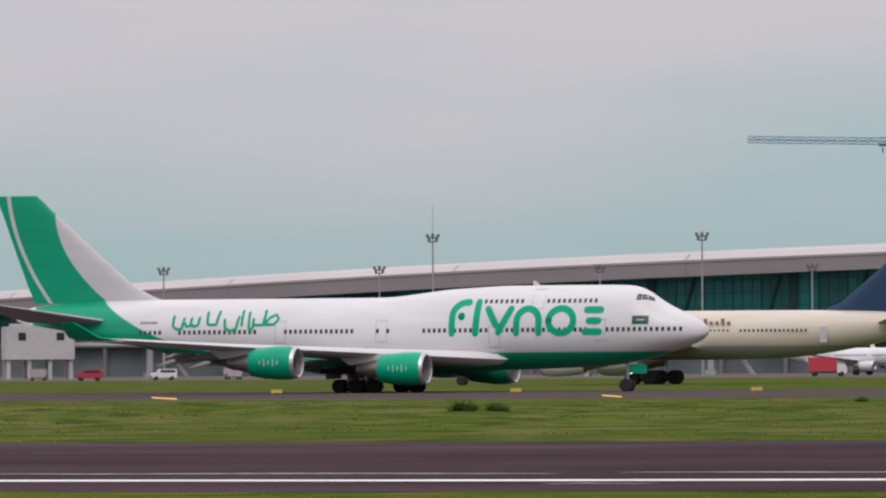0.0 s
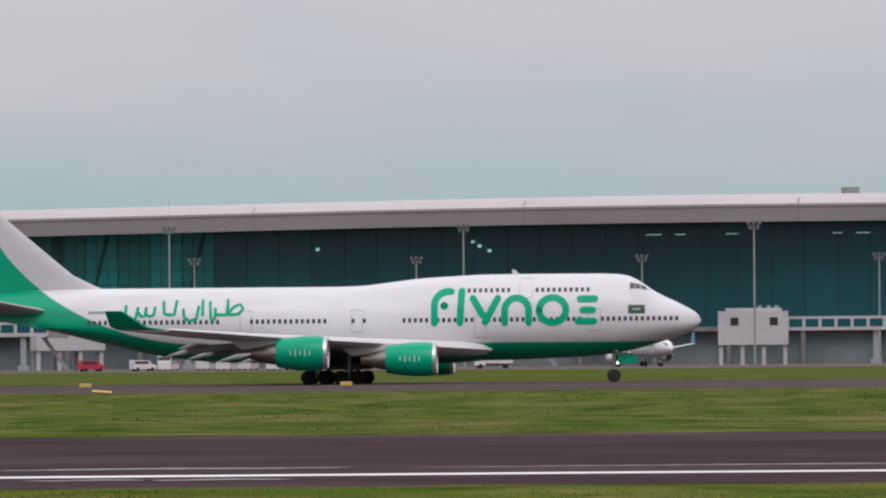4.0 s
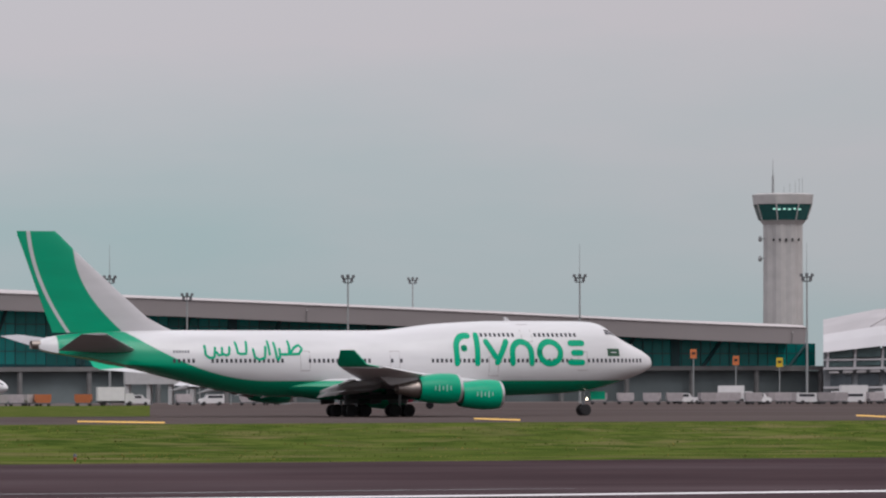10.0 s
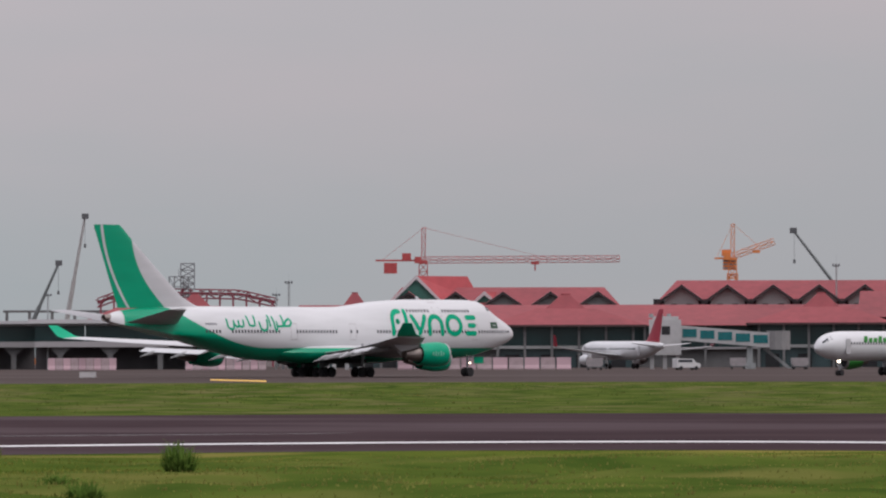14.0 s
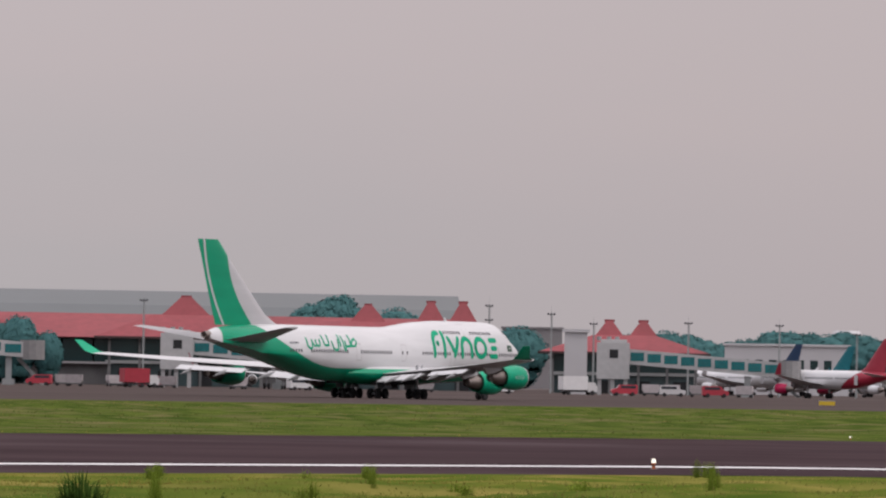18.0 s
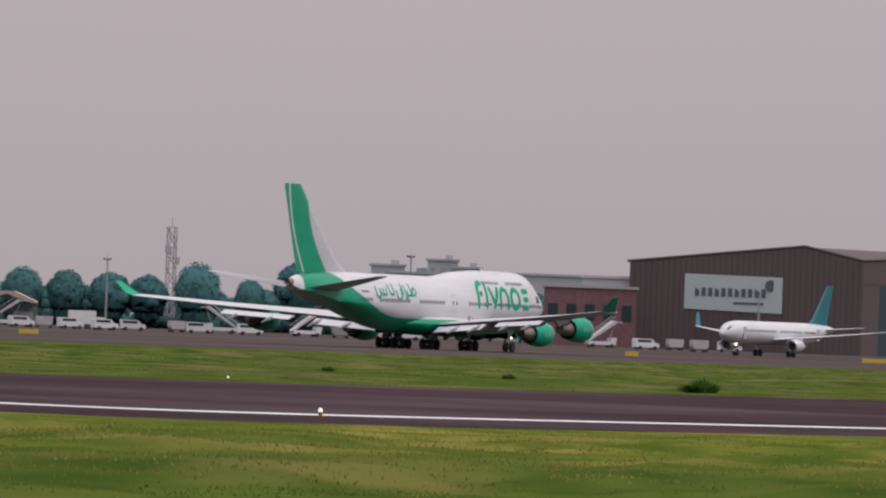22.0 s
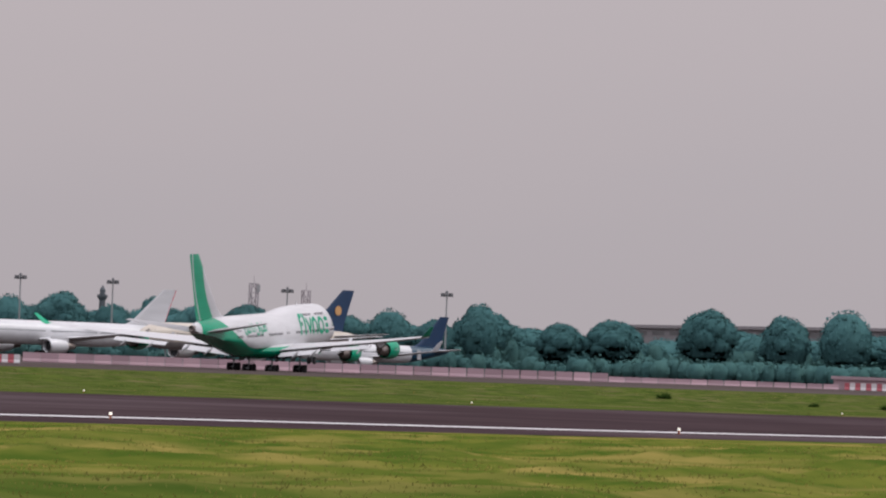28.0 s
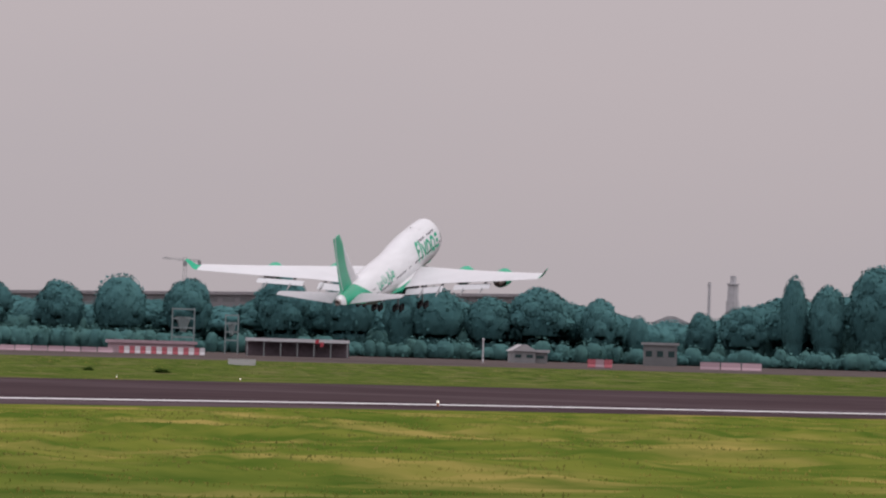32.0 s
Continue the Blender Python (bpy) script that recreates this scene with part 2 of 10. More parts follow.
def ground_material(name, a, b, c, s1, s2, rough=0.9, bump=0.4, stretch=(1, 1, 1), spec=0.3, sheen=0.0, dry=None):
    """Three tones laid over one another by noise at two sizes; dry: lighter tones towards the runway's far end."""
    m, nt, N, L, p = nodes_of(name)
    co = N("ShaderNodeTexCoord")
    mp = N("ShaderNodeMapping"); mp.inputs["Scale"].default_value = stretch
    L(co.outputs["Object"], mp.inputs[0])
    n1 = N("ShaderNodeTexNoise"); n1.inputs["Scale"].default_value = s1; n1.inputs["Detail"].default_value = 6
    n2 = N("ShaderNodeTexNoise"); n2.inputs["Scale"].default_value = s2; n2.inputs["Detail"].default_value = 5
    L(mp.outputs[0], n1.inputs[0]); L(mp.outputs[0], n2.inputs[0])
    r1 = N("ShaderNodeMapRange"); r1.inputs[1].default_value, r1.inputs[2].default_value = 0.38, 0.62; L(n1.outputs[0], r1.inputs[0])
    r2 = N("ShaderNodeMapRange"); r2.inputs[1].default_value, r2.inputs[2].default_value = 0.50, 0.68; L(n2.outputs[0], r2.inputs[0])
    x1 = N("ShaderNodeMix"); x1.data_type = "RGBA"; x1.inputs[6].default_value, x1.inputs[7].default_value = (*a, 1), (*b, 1)
    L(r1.outputs[0], x1.inputs[0])
    x2 = N("ShaderNodeMix"); x2.data_type = "RGBA"; x2.inputs[7].default_value = (*c, 1)
    L(r2.outputs[0], x2.inputs[0]); L(x1.outputs[2], x2.inputs[6]); L(x2.outputs[2], p.inputs["Base Color"])
    if dry:
        sx = N("ShaderNodeSeparateXYZ"); L(co.outputs["Object"], sx.inputs[0])
        rx = N("ShaderNodeMapRange"); rx.inputs[1].default_value, rx.inputs[2].default_value = 108.0, 140.0; L(sx.outputs[0], rx.inputs[0])
        y1 = N("ShaderNodeMix"); y1.data_type = "RGBA"; y1.inputs[6].default_value, y1.inputs[7].default_value = (*dry[0], 1), (*dry[1], 1)
        L(r1.outputs[0], y1.inputs[0])
        y2 = N("ShaderNodeMix"); y2.data_type = "RGBA"; y2.inputs[7].default_value = (*dry[2], 1)
        L(r2.outputs[0], y2.inputs[0]); L(y1.outputs[2], y2.inputs[6])
        x3 = N("ShaderNodeMix"); x3.data_type = "RGBA"
        L(rx.outputs[0], x3.inputs[0]); L(x2.outputs[2], x3.inputs[6]); L(y2.outputs[2], x3.inputs[7]); L(x3.outputs[2], p.inputs["Base Color"])
    rg = N("ShaderNodeMapRange"); rg.inputs[3].default_value, rg.inputs[4].default_value = rough, max(0.05, rough - sheen)
    L(r2.outputs[0], rg.inputs[0]); L(rg.outputs[0], p.inputs["Roughness"])
    p.inputs["Specular IOR Level"].default_value = spec
    bp = N("ShaderNodeBump"); bp.inputs["Strength"].default_value = bump; bp.inputs["Distance"].default_value = 0.1
    L(n1.outputs[0], bp.inputs["Height"]); L(bp.outputs[0], p.inputs["Normal"])
    MATS[name] = m
    return m


GRASS = ground_material("rough_grass", (0.038, 0.062, 0.012), (0.088, 0.112, 0.024), (0.130, 0.118, 0.048), 0.30, 0.12, bump=0.15, spec=0.0)
GRASS_NEAR = ground_material("verge_grass", (0.042, 0.070, 0.012), (0.078, 0.106, 0.019), (0.130, 0.128, 0.034), 0.30, 0.16, bump=0.15, spec=0.0,
                             dry=((0.058, 0.092, 0.013), (0.125, 0.138, 0.024), (0.245, 0.195, 0.055)))
RUNWAY = ground_material("worn_asphalt", (0.035, 0.0205, 0.0235), (0.051, 0.0315, 0.0350), (0.072, 0.050, 0.055), 0.09, 0.03, rough=0.9, bump=0.1, spec=0.02, sheen=0.1)
TAXI = ground_material("taxiway_asphalt", (0.058, 0.042, 0.039), (0.070, 0.052, 0.048), (0.085, 0.066, 0.062), 0.02, 0.008, rough=0.9, bump=0.1, spec=0.05)
APRON = ground_material("apron_concrete", (0.10, 0.08, 0.077), (0.12, 0.098, 0.094), (0.09, 0.074, 0.073), 0.02, 0.006, rough=0.9, bump=0.1, spec=0.05)
PAINT_WHITE = mat("road_paint_white", (0.78, 0.76, 0.76), 0.6, vary=0.12, scale=0.5, stain=0.2)
PAINT_YELLOW = mat("road_paint_yellow", (0.75, 0.42, 0.04), 0.6, vary=0.12, scale=0.5, stain=0.2)


def build_ground():
    g = Geo()
    n = 160
    for r0, r1 in ((0.0, 1500.0), (1500.0, 3000.0), (3000.0, 4900.0)):
        a = [(math.sin(2 * math.pi * i / n) * max(r0, 0.01), math.cos(2 * math.pi * i / n) * max(r0, 0.01), 0) for i in range(n + 1)]
        b = [(math.sin(2 * math.pi * i / n) * r1, math.cos(2 * math.pi * i / n) * r1, 0) for i in range(n + 1)]
        g.strip(a, b)
    solid("ground", g, APRON, "pale grey-brown concrete apron reaching to the horizon", "ground", "structure")
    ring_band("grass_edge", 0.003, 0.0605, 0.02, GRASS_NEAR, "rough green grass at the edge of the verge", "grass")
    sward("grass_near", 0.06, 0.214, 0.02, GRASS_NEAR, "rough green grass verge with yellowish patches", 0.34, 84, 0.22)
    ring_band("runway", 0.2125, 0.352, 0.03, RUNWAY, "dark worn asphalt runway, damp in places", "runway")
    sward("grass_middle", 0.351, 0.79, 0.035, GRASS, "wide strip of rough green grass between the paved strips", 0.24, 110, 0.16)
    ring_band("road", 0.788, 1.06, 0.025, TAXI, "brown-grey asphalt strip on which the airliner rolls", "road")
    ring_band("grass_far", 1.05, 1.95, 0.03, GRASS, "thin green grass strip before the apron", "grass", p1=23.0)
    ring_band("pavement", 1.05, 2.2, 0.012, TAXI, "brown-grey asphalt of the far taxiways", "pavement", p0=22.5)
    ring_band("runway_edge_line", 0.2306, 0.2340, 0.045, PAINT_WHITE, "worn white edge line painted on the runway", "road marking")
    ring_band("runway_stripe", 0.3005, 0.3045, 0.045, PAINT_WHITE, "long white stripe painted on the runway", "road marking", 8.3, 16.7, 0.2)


build_ground()

# ---------------------------------------------------------------- airliners
WHITE = (0.62, 0.61, 0.62)
GREEN = (0.0, 0.285, 0.150)
TYRE = mat("tyre_rubber", (0.02, 0.018, 0.02), 0.85)
STEEL = mat("gear_steel", (0.38, 0.38, 0.40), 0.45, 0.6)
# near-black colour that stands in for the shade inside openings
DARK = mat("dark_opening", (0.012, 0.012, 0.014), 0.7)
PANE = mat("cabin_pane", (0.035, 0.035, 0.045), 0.15)
ALU = mat("bare_aluminium", (0.52, 0.51, 0.52), 0.35, 0.7, vary=0.08)
WING = mat("wing_grey", (0.26, 0.255, 0.26), 0.42, vary=0.07, scale=0.6, stain=0.12, stain_scale=0.3)
WING_PALE = mat("wing_pale", (0.56, 0.55, 0.56), 0.40, vary=0.05, scale=0.6, stain=0.1, stain_scale=0.3)
HOT = mat("exhaust_metal", (0.26, 0.22, 0.20), 0.4, 0.8, vary=0.15, scale=2.0)
PLAIN_WHITE = mat("aircraft_white", WHITE, 0.28, vary=0.03, scale=0.5, stain=0.08, stain_scale=0.2)
PLAIN_GREEN = mat("aircraft_green", (0.0, 0.33, 0.18), 0.36, spec=0.22, vary=0.06, scale=0.5, stain=0.1)
LOGO_GREEN = mat("livery_green", (0.0, 0.33, 0.175), 0.45, vary=0.05, spec=0.15)
FLAG = mat("flag_green", (0.004, 0.055, 0.022), 0.4, vary=0.05)
LAMP = glow("landing_light", (1.0, 0.85, 0.65), 6.0)


def tube(stations, x_nose, n=28):
    """Rings of a fuselage: (distance from the nose, top, bottom, half width)."""
    rings = []
    for d, zt, zb, w in stations:
        zc = min(max(5.3, zb + 0.02), zt - 0.02) if zt > 5.3 else (zt + zb) / 2
        r = []
        for i in range(n):
            a = 2 * math.pi * i / n
            s, c = math.sin(a), math.cos(a)
            hgt = (zt - zc) if c > 0 else (zc - zb)
            r.append((x_nose - d, w * s, zc + c * hgt))
        rings.append(r)
    return rings


def smooth_stations(st, steps=4):
    out = []
    st = np.array(st, float)
    for i in range(len(st) - 1):
        p0, p1, p2, p3 = st[max(i - 1, 0)], st[i], st[i + 1], st[min(i + 2, len(st) - 1)]
        m1 = (p2 - p0) / max(p2[0] - p0[0], 1e-6) * (p2[0] - p1[0])
        m2 = (p3 - p1) / max(p3[0] - p1[0], 1e-6) * (p2[0] - p1[0])
        for k in range(steps):
            t = k / steps
            q = (2 * t**3 - 3 * t**2 + 1) * p1 + (t**3 - 2 * t**2 + t) * m1 + (-2 * t**3 + 3 * t**2) * p2 + (t**3 - t**2) * m2
            q[0] = p1[0] + (p2[0] - p1[0]) * t
            out.append(tuple(q))
    out.append(tuple(st[-1]))
    return out


def foil(sections, vertical=False):
    """Rings of a wing from (leading x, span, height, chord, thickness)."""
    prof = [(0, 0), (0.04, 0.30), (0.15, 0.46), (0.35, 0.50), (0.65, 0.32), (1.0, 0.02), (1.0, -0.02), (0.65, -0.22), (0.35, -0.38), (0.15, -0.36), (0.04, -0.24)]
    rings = []
    for x, y, z, c, th in sections:
        rings.append([(x - u * c, (y + w * th) if vertical else y, z if vertical else z + w * th) for u, w in prof])
    return rings


def nacelle(x0, y, z, r, length, n=24):
    """Fan cowl, inlet lip and core of an engine whose inlet stands at x0."""
    def rg(x, rad, dz=0.0):
        return [(x, y + rad * math.sin(2 * math.pi * i / n), z + dz + rad * math.cos(2 * math.pi * i / n)) for i in range(n)]
    cowl = Geo().loft([rg(x0 - 0.25, r * 0.97), rg(x0 - 0.9, r * 1.03), rg(x0 - length * 0.45, r * 1.04), rg(x0 - length * 0.8, r * 0.93), rg(x0 - length, r * 0.82),
                       rg(x0 - length * 0.9, r * 0.74), rg(x0 - 0.6 * length, r * 0.70)], cap=False)
    lip = Geo().loft([rg(x0 - 0.35, r * 0.985), rg(x0 - 0.08, r * 0.95), rg(x0, r * 0.88), rg(x0 - 0.1, r * 0.82), rg(x0 - 0.8, r * 0.80)], cap=False)
    fan = Geo().loft([rg(x0 - 0.9, r * 0.82), rg(x0 - 0.95, r * 0.3), rg(x0 - 0.4, r * 0.05)])
    core = Geo().loft([rg(x0 - 0.6 * length, r * 0.66), rg(x0 - length * 1.05, r * 0.62), rg(x0 - length * 1.35, r * 0.42), rg(x0 - length * 1.5, r * 0.36), rg(x0 - length * 1.42, r * 0.30)], cap=True)
    return cowl, lip, fan, core


def wheel(c, r, w):
    g = Geo()
    n = 18
    rings = []
    for dy, k in ((-0.5, 0.55), (-0.5, 0.86), (-0.36, 1.0), (0.36, 1.0), (0.5, 0.86), (0.5, 0.55)):
        rings.append([(c[0] + r * k * math.sin(2 * math.pi * i / n), c[1] + dy * w, c[2] + r * k * math.cos(2 * math.pi * i / n)) for i in range(n)])
    return g.loft(rings)


def hub(c, r, w):
    return Geo().rod((c[0], c[1] - w * 0.46, c[2]), (c[0], c[1] + w * 0.46, c[2]), r * 0.5, n=12)


def gear_leg(parent, x, y, r, z_top, rows, width=0.95, lean=0.0, name="landing_gear"):
    """A leg with one axle (rows 1) or a bogie (rows 2), two wheels on each axle."""
    leg = Geo().rod((x + lean, y, z_top), (x, y, r), 0.17, 0.13, n=10)
    leg.rod((x + lean + 1.2, y, z_top), (x, y, r + (z_top - r) * 0.4), 0.08, n=8)
    if rows > 1:
        leg.box((x, y, r), (1.6, 0.28, 0.26))
    strut = part(name, leg, STEEL, parent, smooth=True)
    for k in range(rows):
        dx = (k - (rows - 1) / 2) * r * 2.35
        part("axle", Geo().rod((x + dx, y - width / 2, r), (x + dx, y + width / 2, r), 0.09, n=8), STEEL, strut)
        for s in (-1, 1):
            t = part("wheel", wheel((x + dx, y + s * width / 2, r), r, 0.42), TYRE, strut, smooth=True)
            t.name = "wheel"
            part("wheel_hub", hub((x + dx, y + s * width / 2, r), r, 0.44), STEEL, strut)
    return strut


J_ST = [(0, 5.52, 5.48, 0.02), (0.3, 6.05, 4.98, 0.62), (1.0, 6.56, 4.50, 1.18), (2.2, 7.18, 4.02, 1.80), (3.4, 7.76, 3.66, 2.25), (4.3, 8.26, 3.38, 2.52), (5.0, 8.74, 3.18, 2.68), (5.7, 9.20, 3.00, 2.82),
        (6.6, 9.58, 2.80, 2.94), (8, 9.75, 2.55, 3.08), (10.5, 9.79, 2.32, 3.2), (14, 9.80, 2.18, 3.25), (18, 9.79, 2.06, 3.25), (20, 9.76, 2.04, 3.25), (22.5, 9.63, 2.02, 3.25), (25.3, 9.46, 2.02, 3.25), (28, 9.14, 2.02, 3.25), (30.5, 8.86, 2.02, 3.25),
        (33, 8.80, 2.02, 3.25), (44, 8.80, 2.10, 3.25), (49, 8.80, 2.72, 3.2), (54, 8.80, 3.85, 2.95), (58, 8.74, 4.85, 2.5), (62, 8.62, 5.7, 1.92), (65, 8.45, 6.2, 1.35), (67.5, 8.1, 6.6, 0.85), (68.6, 7.75, 6.9, 0.52)]
JX = 35.0
J_FINE = np.array(smooth_stations(J_ST))


def j_half(d, z):
    """Half width of the big airliner's body at distance d from the nose and height z."""
    zt, zb, w = (float(np.interp(d, J_FINE[:, 0], J_FINE[:, k])) for k in (1, 2, 3))
    zc = 5.3
    q = (z - zc) / ((zt - zc) if z > zc else (zc - zb))
    return w * math.sqrt(max(0.0, 1 - q * q))


def skin_patch(d0, z0, d1, z1, side=-1, proud=0.015, nx=3, nz=3):
    """A thin raised patch that follows the body's skin."""
    g = Geo()
    for k in (proud,):
        pts = [[(JX - (d0 + (d1 - d0) * i / nx), side * (j_half(d0 + (d1 - d0) * i / nx, z0 + (z1 - z0) * j / nz) + k), z0 + (z1 - z0) * j / nz) for i in range(nx + 1)] for j in range(nz + 1)]
        for a, b in zip(pts, pts[1:]):
            g.strip(a, b)
    return g


def skin_stroke(g, path, w, side=-1, proud=0.02):
    """A painted stroke of width w along a path of (distance from nose, height), with round ends."""
    raw = [Vector((p[0], p[1])) for p in path]
    pts = []
    for p, q in zip(raw, raw[1:]):
        n = max(1, int((q - p).length / 0.25))
        pts += [p + (q - p) * (i / n) for i in range(n)]
    pts.append(raw[-1])
    a, b = [], []
    for i, p in enumerate(pts):
        d = (pts[min(i + 1, len(pts) - 1)] - pts[max(i - 1, 0)]).normalized()
        nrm = Vector((-d.y, d.x)) * (w / 2)
        for lst, q in ((a, p + nrm), (b, p - nrm)):
            lst.append((JX - q.x, side * (j_half(q.x, q.y) + proud), q.y))
    g.strip(a, b)
    for p in (pts[0], pts[-1]):
        c = (JX - p.x, side * (j_half(p.x, p.y) + proud), p.y)
        rim = []
        for i in range(9):
            q = p + Vector((math.cos(2 * math.pi * i / 8), math.sin(2 * math.pi * i / 8))) * (w / 2)
            rim.append((JX - q.x, side * (j_half(q.x, q.y) + proud + 0.001), q.y))
        g.add([c] + rim, [(0, i, i + 1) for i in range(1, 9)])


def arc(cx, cz, rx, rz, a0, a1, n=16):
    return [(cx + rx * math.cos(radians(a0 + (a1 - a0) * i / n)), cz + rz * math.sin(radians(a0 + (a1 - a0) * i / n))) for i in range(n + 1)]


def body_paint():
    def pick(N, L, x, z):
        d = calc(N, L, "SUBTRACT", JX, x)
        t = calc(N, L, "DIVIDE", calc(N, L, "SUBTRACT", d, 44.0), 15.5, True)
        curve = calc(N, L, "MULTIPLY_ADD", calc(N, L, "POWER", t, 2.15), 5.0)
        curve.node.inputs[2].default_value = 3.70
        front = calc(N, L, "MULTIPLY", calc(N, L, "MAXIMUM", calc(N, L, "SUBTRACT", 6.0, d), 0.0), -0.02)
        edge = calc(N, L, "SUBTRACT", curve, front)
        cone = calc(N, L, "MULTIPLY", calc(N, L, "SUBTRACT", 66.8, d), 6.0, True)
        return calc(N, L, "MULTIPLY", calc(N, L, "MULTIPLY", calc(N, L, "SUBTRACT", edge, z), 12.0, True), cone)
    return two_tone("two_tone_body", WHITE, GREEN, pick, 0.27)


def fin_paint():
    def pick(N, L, x, z):
        d = calc(N, L, "SUBTRACT", JX, x)
        k = calc(N, L, "DIVIDE", calc(N, L, "SUBTRACT", 17.2, z), 8.4, True)
        b = calc(N, L, "SUBTRACT", 64.7, calc(N, L, "MULTIPLY", calc(N, L, "POWER", k, 2.0), 5.1))
        green = calc(N, L, "MULTIPLY", calc(N, L, "SUBTRACT", d, b), 8.0, True)
        u = calc(N, L, "SUBTRACT", 18.75, z)
        s = calc(N, L, "SUBTRACT", 69.6, calc(N, L, "MULTIPLY", u, calc(N, L, "ADD", 0.098, calc(N, L, "MULTIPLY", u, 0.0319))))
        off = calc(N, L, "ABSOLUTE", calc(N, L, "SUBTRACT", d, s))
        line = calc(N, L, "MULTIPLY", calc(N, L, "SUBTRACT", off, 0.17), 16.0, True)
        return calc(N, L, "MULTIPLY", green, line)
    return two_tone("two_tone_fin", (0.50, 0.485, 0.50), GREEN, pick, 0.32)


def window_row(body, d0, d1, z, step, w, hgt, side, skip=()):
    d = d0
    while d < d1:
        if not any(a <= d <= b for a, b in skip):
            part("cabin_window", skin_patch(d, z - hgt / 2, d + w, z + hgt / 2, side, 0.012, 1, 1), PANE, body)
        d += step


# parts that move on the airliner: wings with engines (by side), landing gear
FLEX, GEARS = [], []


def build_jumbo():
    jet = thing("jumbo_jet", "white and green four-engined jumbo jet on its take-off run", "airliner")
    paint = body_paint()
    body = part("fuselage", Geo().loft(tube(smooth_stations(J_ST), JX, 40)), paint, jet, "white fuselage with a green belly", True)
    # fairing where the wing meets the body
    part("wing_fairing", Geo().loft([[(JX - d, w * math.sin(2 * math.pi * i / 20), 3.1 + hh * math.cos(2 * math.pi * i / 20)) for i in range(20)]
                                     for d, w, hh in ((17.5, 1.4, 0.2), (20, 2.9, 1.1), (24, 3.6, 1.38), (32, 3.75, 1.45), (38, 3.5, 1.35), (42, 2.4, 0.8), (44.5, 1.2, 0.2))]), paint, jet, "belly fairing, white above and green below", True)
    fin = [(JX - 53.4, 0, 8.55, 13.6, 0.5), (JX - 54.9, 0, 9.15, 12.3, 0.55), (JX - 56.7, 0, 10.05, 10.9, 0.62), (JX - 60.1, 0, 12.9, 8.6, 0.55), (JX - 64.6, 0, 16.8, 5.55, 0.42), (JX - 66.2, 0, 18.3, 4.55, 0.32), (JX - 66.7, 0, 18.7, 4.1, 0.2)]
    part("tail_fin", Geo().loft(foil(fin, True)), fin_paint(), jet, "green tail fin with a white stripe and pale leading edge", True)
    for s in (-1, 1):
        stab = [(JX - 58.6, s * 1.6, 6.75, 8.4, 0.75), (JX - 65.6, s * 11.0, 8.3, 2.7, 0.26)]
        part("tailplane", Geo().loft(foil(stab)), mat("tailplane_grey", (0.36, 0.35, 0.36), 0.45, vary=0.08, stain=0.1), jet, "grey tailplane", True)
        wing = [(JX - 18.6, s * 2.4, 3.0, 17.2, 1.7), (JX - 21.5, s * 5.5, 3.3, 14.6, 1.5), (JX - 27.8, s * 12.0, 3.95, 10.6, 1.05), (JX - 37.2, s * 22.5, 4.95, 7.3, 0.65), (JX - 44.6, s * 30.8, 5.85, 4.7, 0.38)]
        w = part("wing", Geo().loft(foil(wing)), WING_PALE, jet, "pale grey swept wing", True)
        wl = [(JX - 44.9, s * 30.7, 5.87, 4.4, 0.3), (JX - 46.6, s * 31.3, 6.15, 3.2, 0.22), (JX - 48.6, s * 32.6, 7.55, 1.5, 0.1)]
        part("winglet", Geo().loft([[(x - u * c, y, z) if k < 5 else (x - u * c, y + s * th, z) for k, (u, _) in enumerate([(0, 0), (0.1, 0), (0.4, 0), (0.8, 0), (1, 0), (0.8, 0), (0.4, 0), (0.1, 0)])] for x, y, z, c, th in wl]), LOGO_GREEN, w, "green winglet", True)
        FLEX.append((s, w))
        # flaps lowered behind the wing, with their track fairings
        for (x0, y0, z0), (x1, y1, z1), c in (((JX - 35.4, 3.9, 2.75), (JX - 37.9, 11.2, 3.45), 2.5), ((JX - 39.6, 13.6, 3.75), (JX - 43.2, 21.0, 4.35), 1.9)):
            fl = [[(x, s * y, z), (x - c * 0.4, s * y, z + 0.02), (x - c, s * y, z - c * 0.26), (x - c * 0.4, s * y, z - 0.22)] for x, y, z in ((x0, y0, z0), (x1, y1, z1))]
            part("flap", Geo().loft(fl), WING_PALE, w)
        for y in (7.2, 10.6, 15.6, 19.4):
            xx = JX - 18.6 - 17.0 - (y - 2.4) * 0.42 + 0.0
            zz = 2.9 + (y - 2.4) * 0.085
            part("flap_track_fairing", Geo().loft([[(xx + dx, s * y + 0.22 * k * math.sin(a), zz - 0.45 + dz + 0.32 * k * math.cos(a)) for a in [2 * math.pi * i / 8 for i in range(8)]]
                                                  for dx, k, dz in ((3.4, 0.15, 0.25), (2.2, 1.0, 0.1), (0.2, 1.05, -0.05), (-2.0, 0.7, -0.35), (-3.6, 0.1, -0.75))]), WING, w, smooth=True)
        for x0, y, z, pz in ((JX - 23.0, 11.7, 2.52, 3.95), (JX - 31.9, 20.8, 3.42, 4.85)):
            cowl, lip, fan, core = nacelle(x0, s * y, z, 1.46, 4.5)
            e = part("engine", cowl, PLAIN_GREEN, jet, "green engine cowl with a bright inlet lip", True)
            FLEX.append((s, e))
            part("inlet_lip", lip, ALU, e, smooth=True)
            part("fan", fan, DARK, e)
            part("exhaust", core, HOT, e, smooth=True)
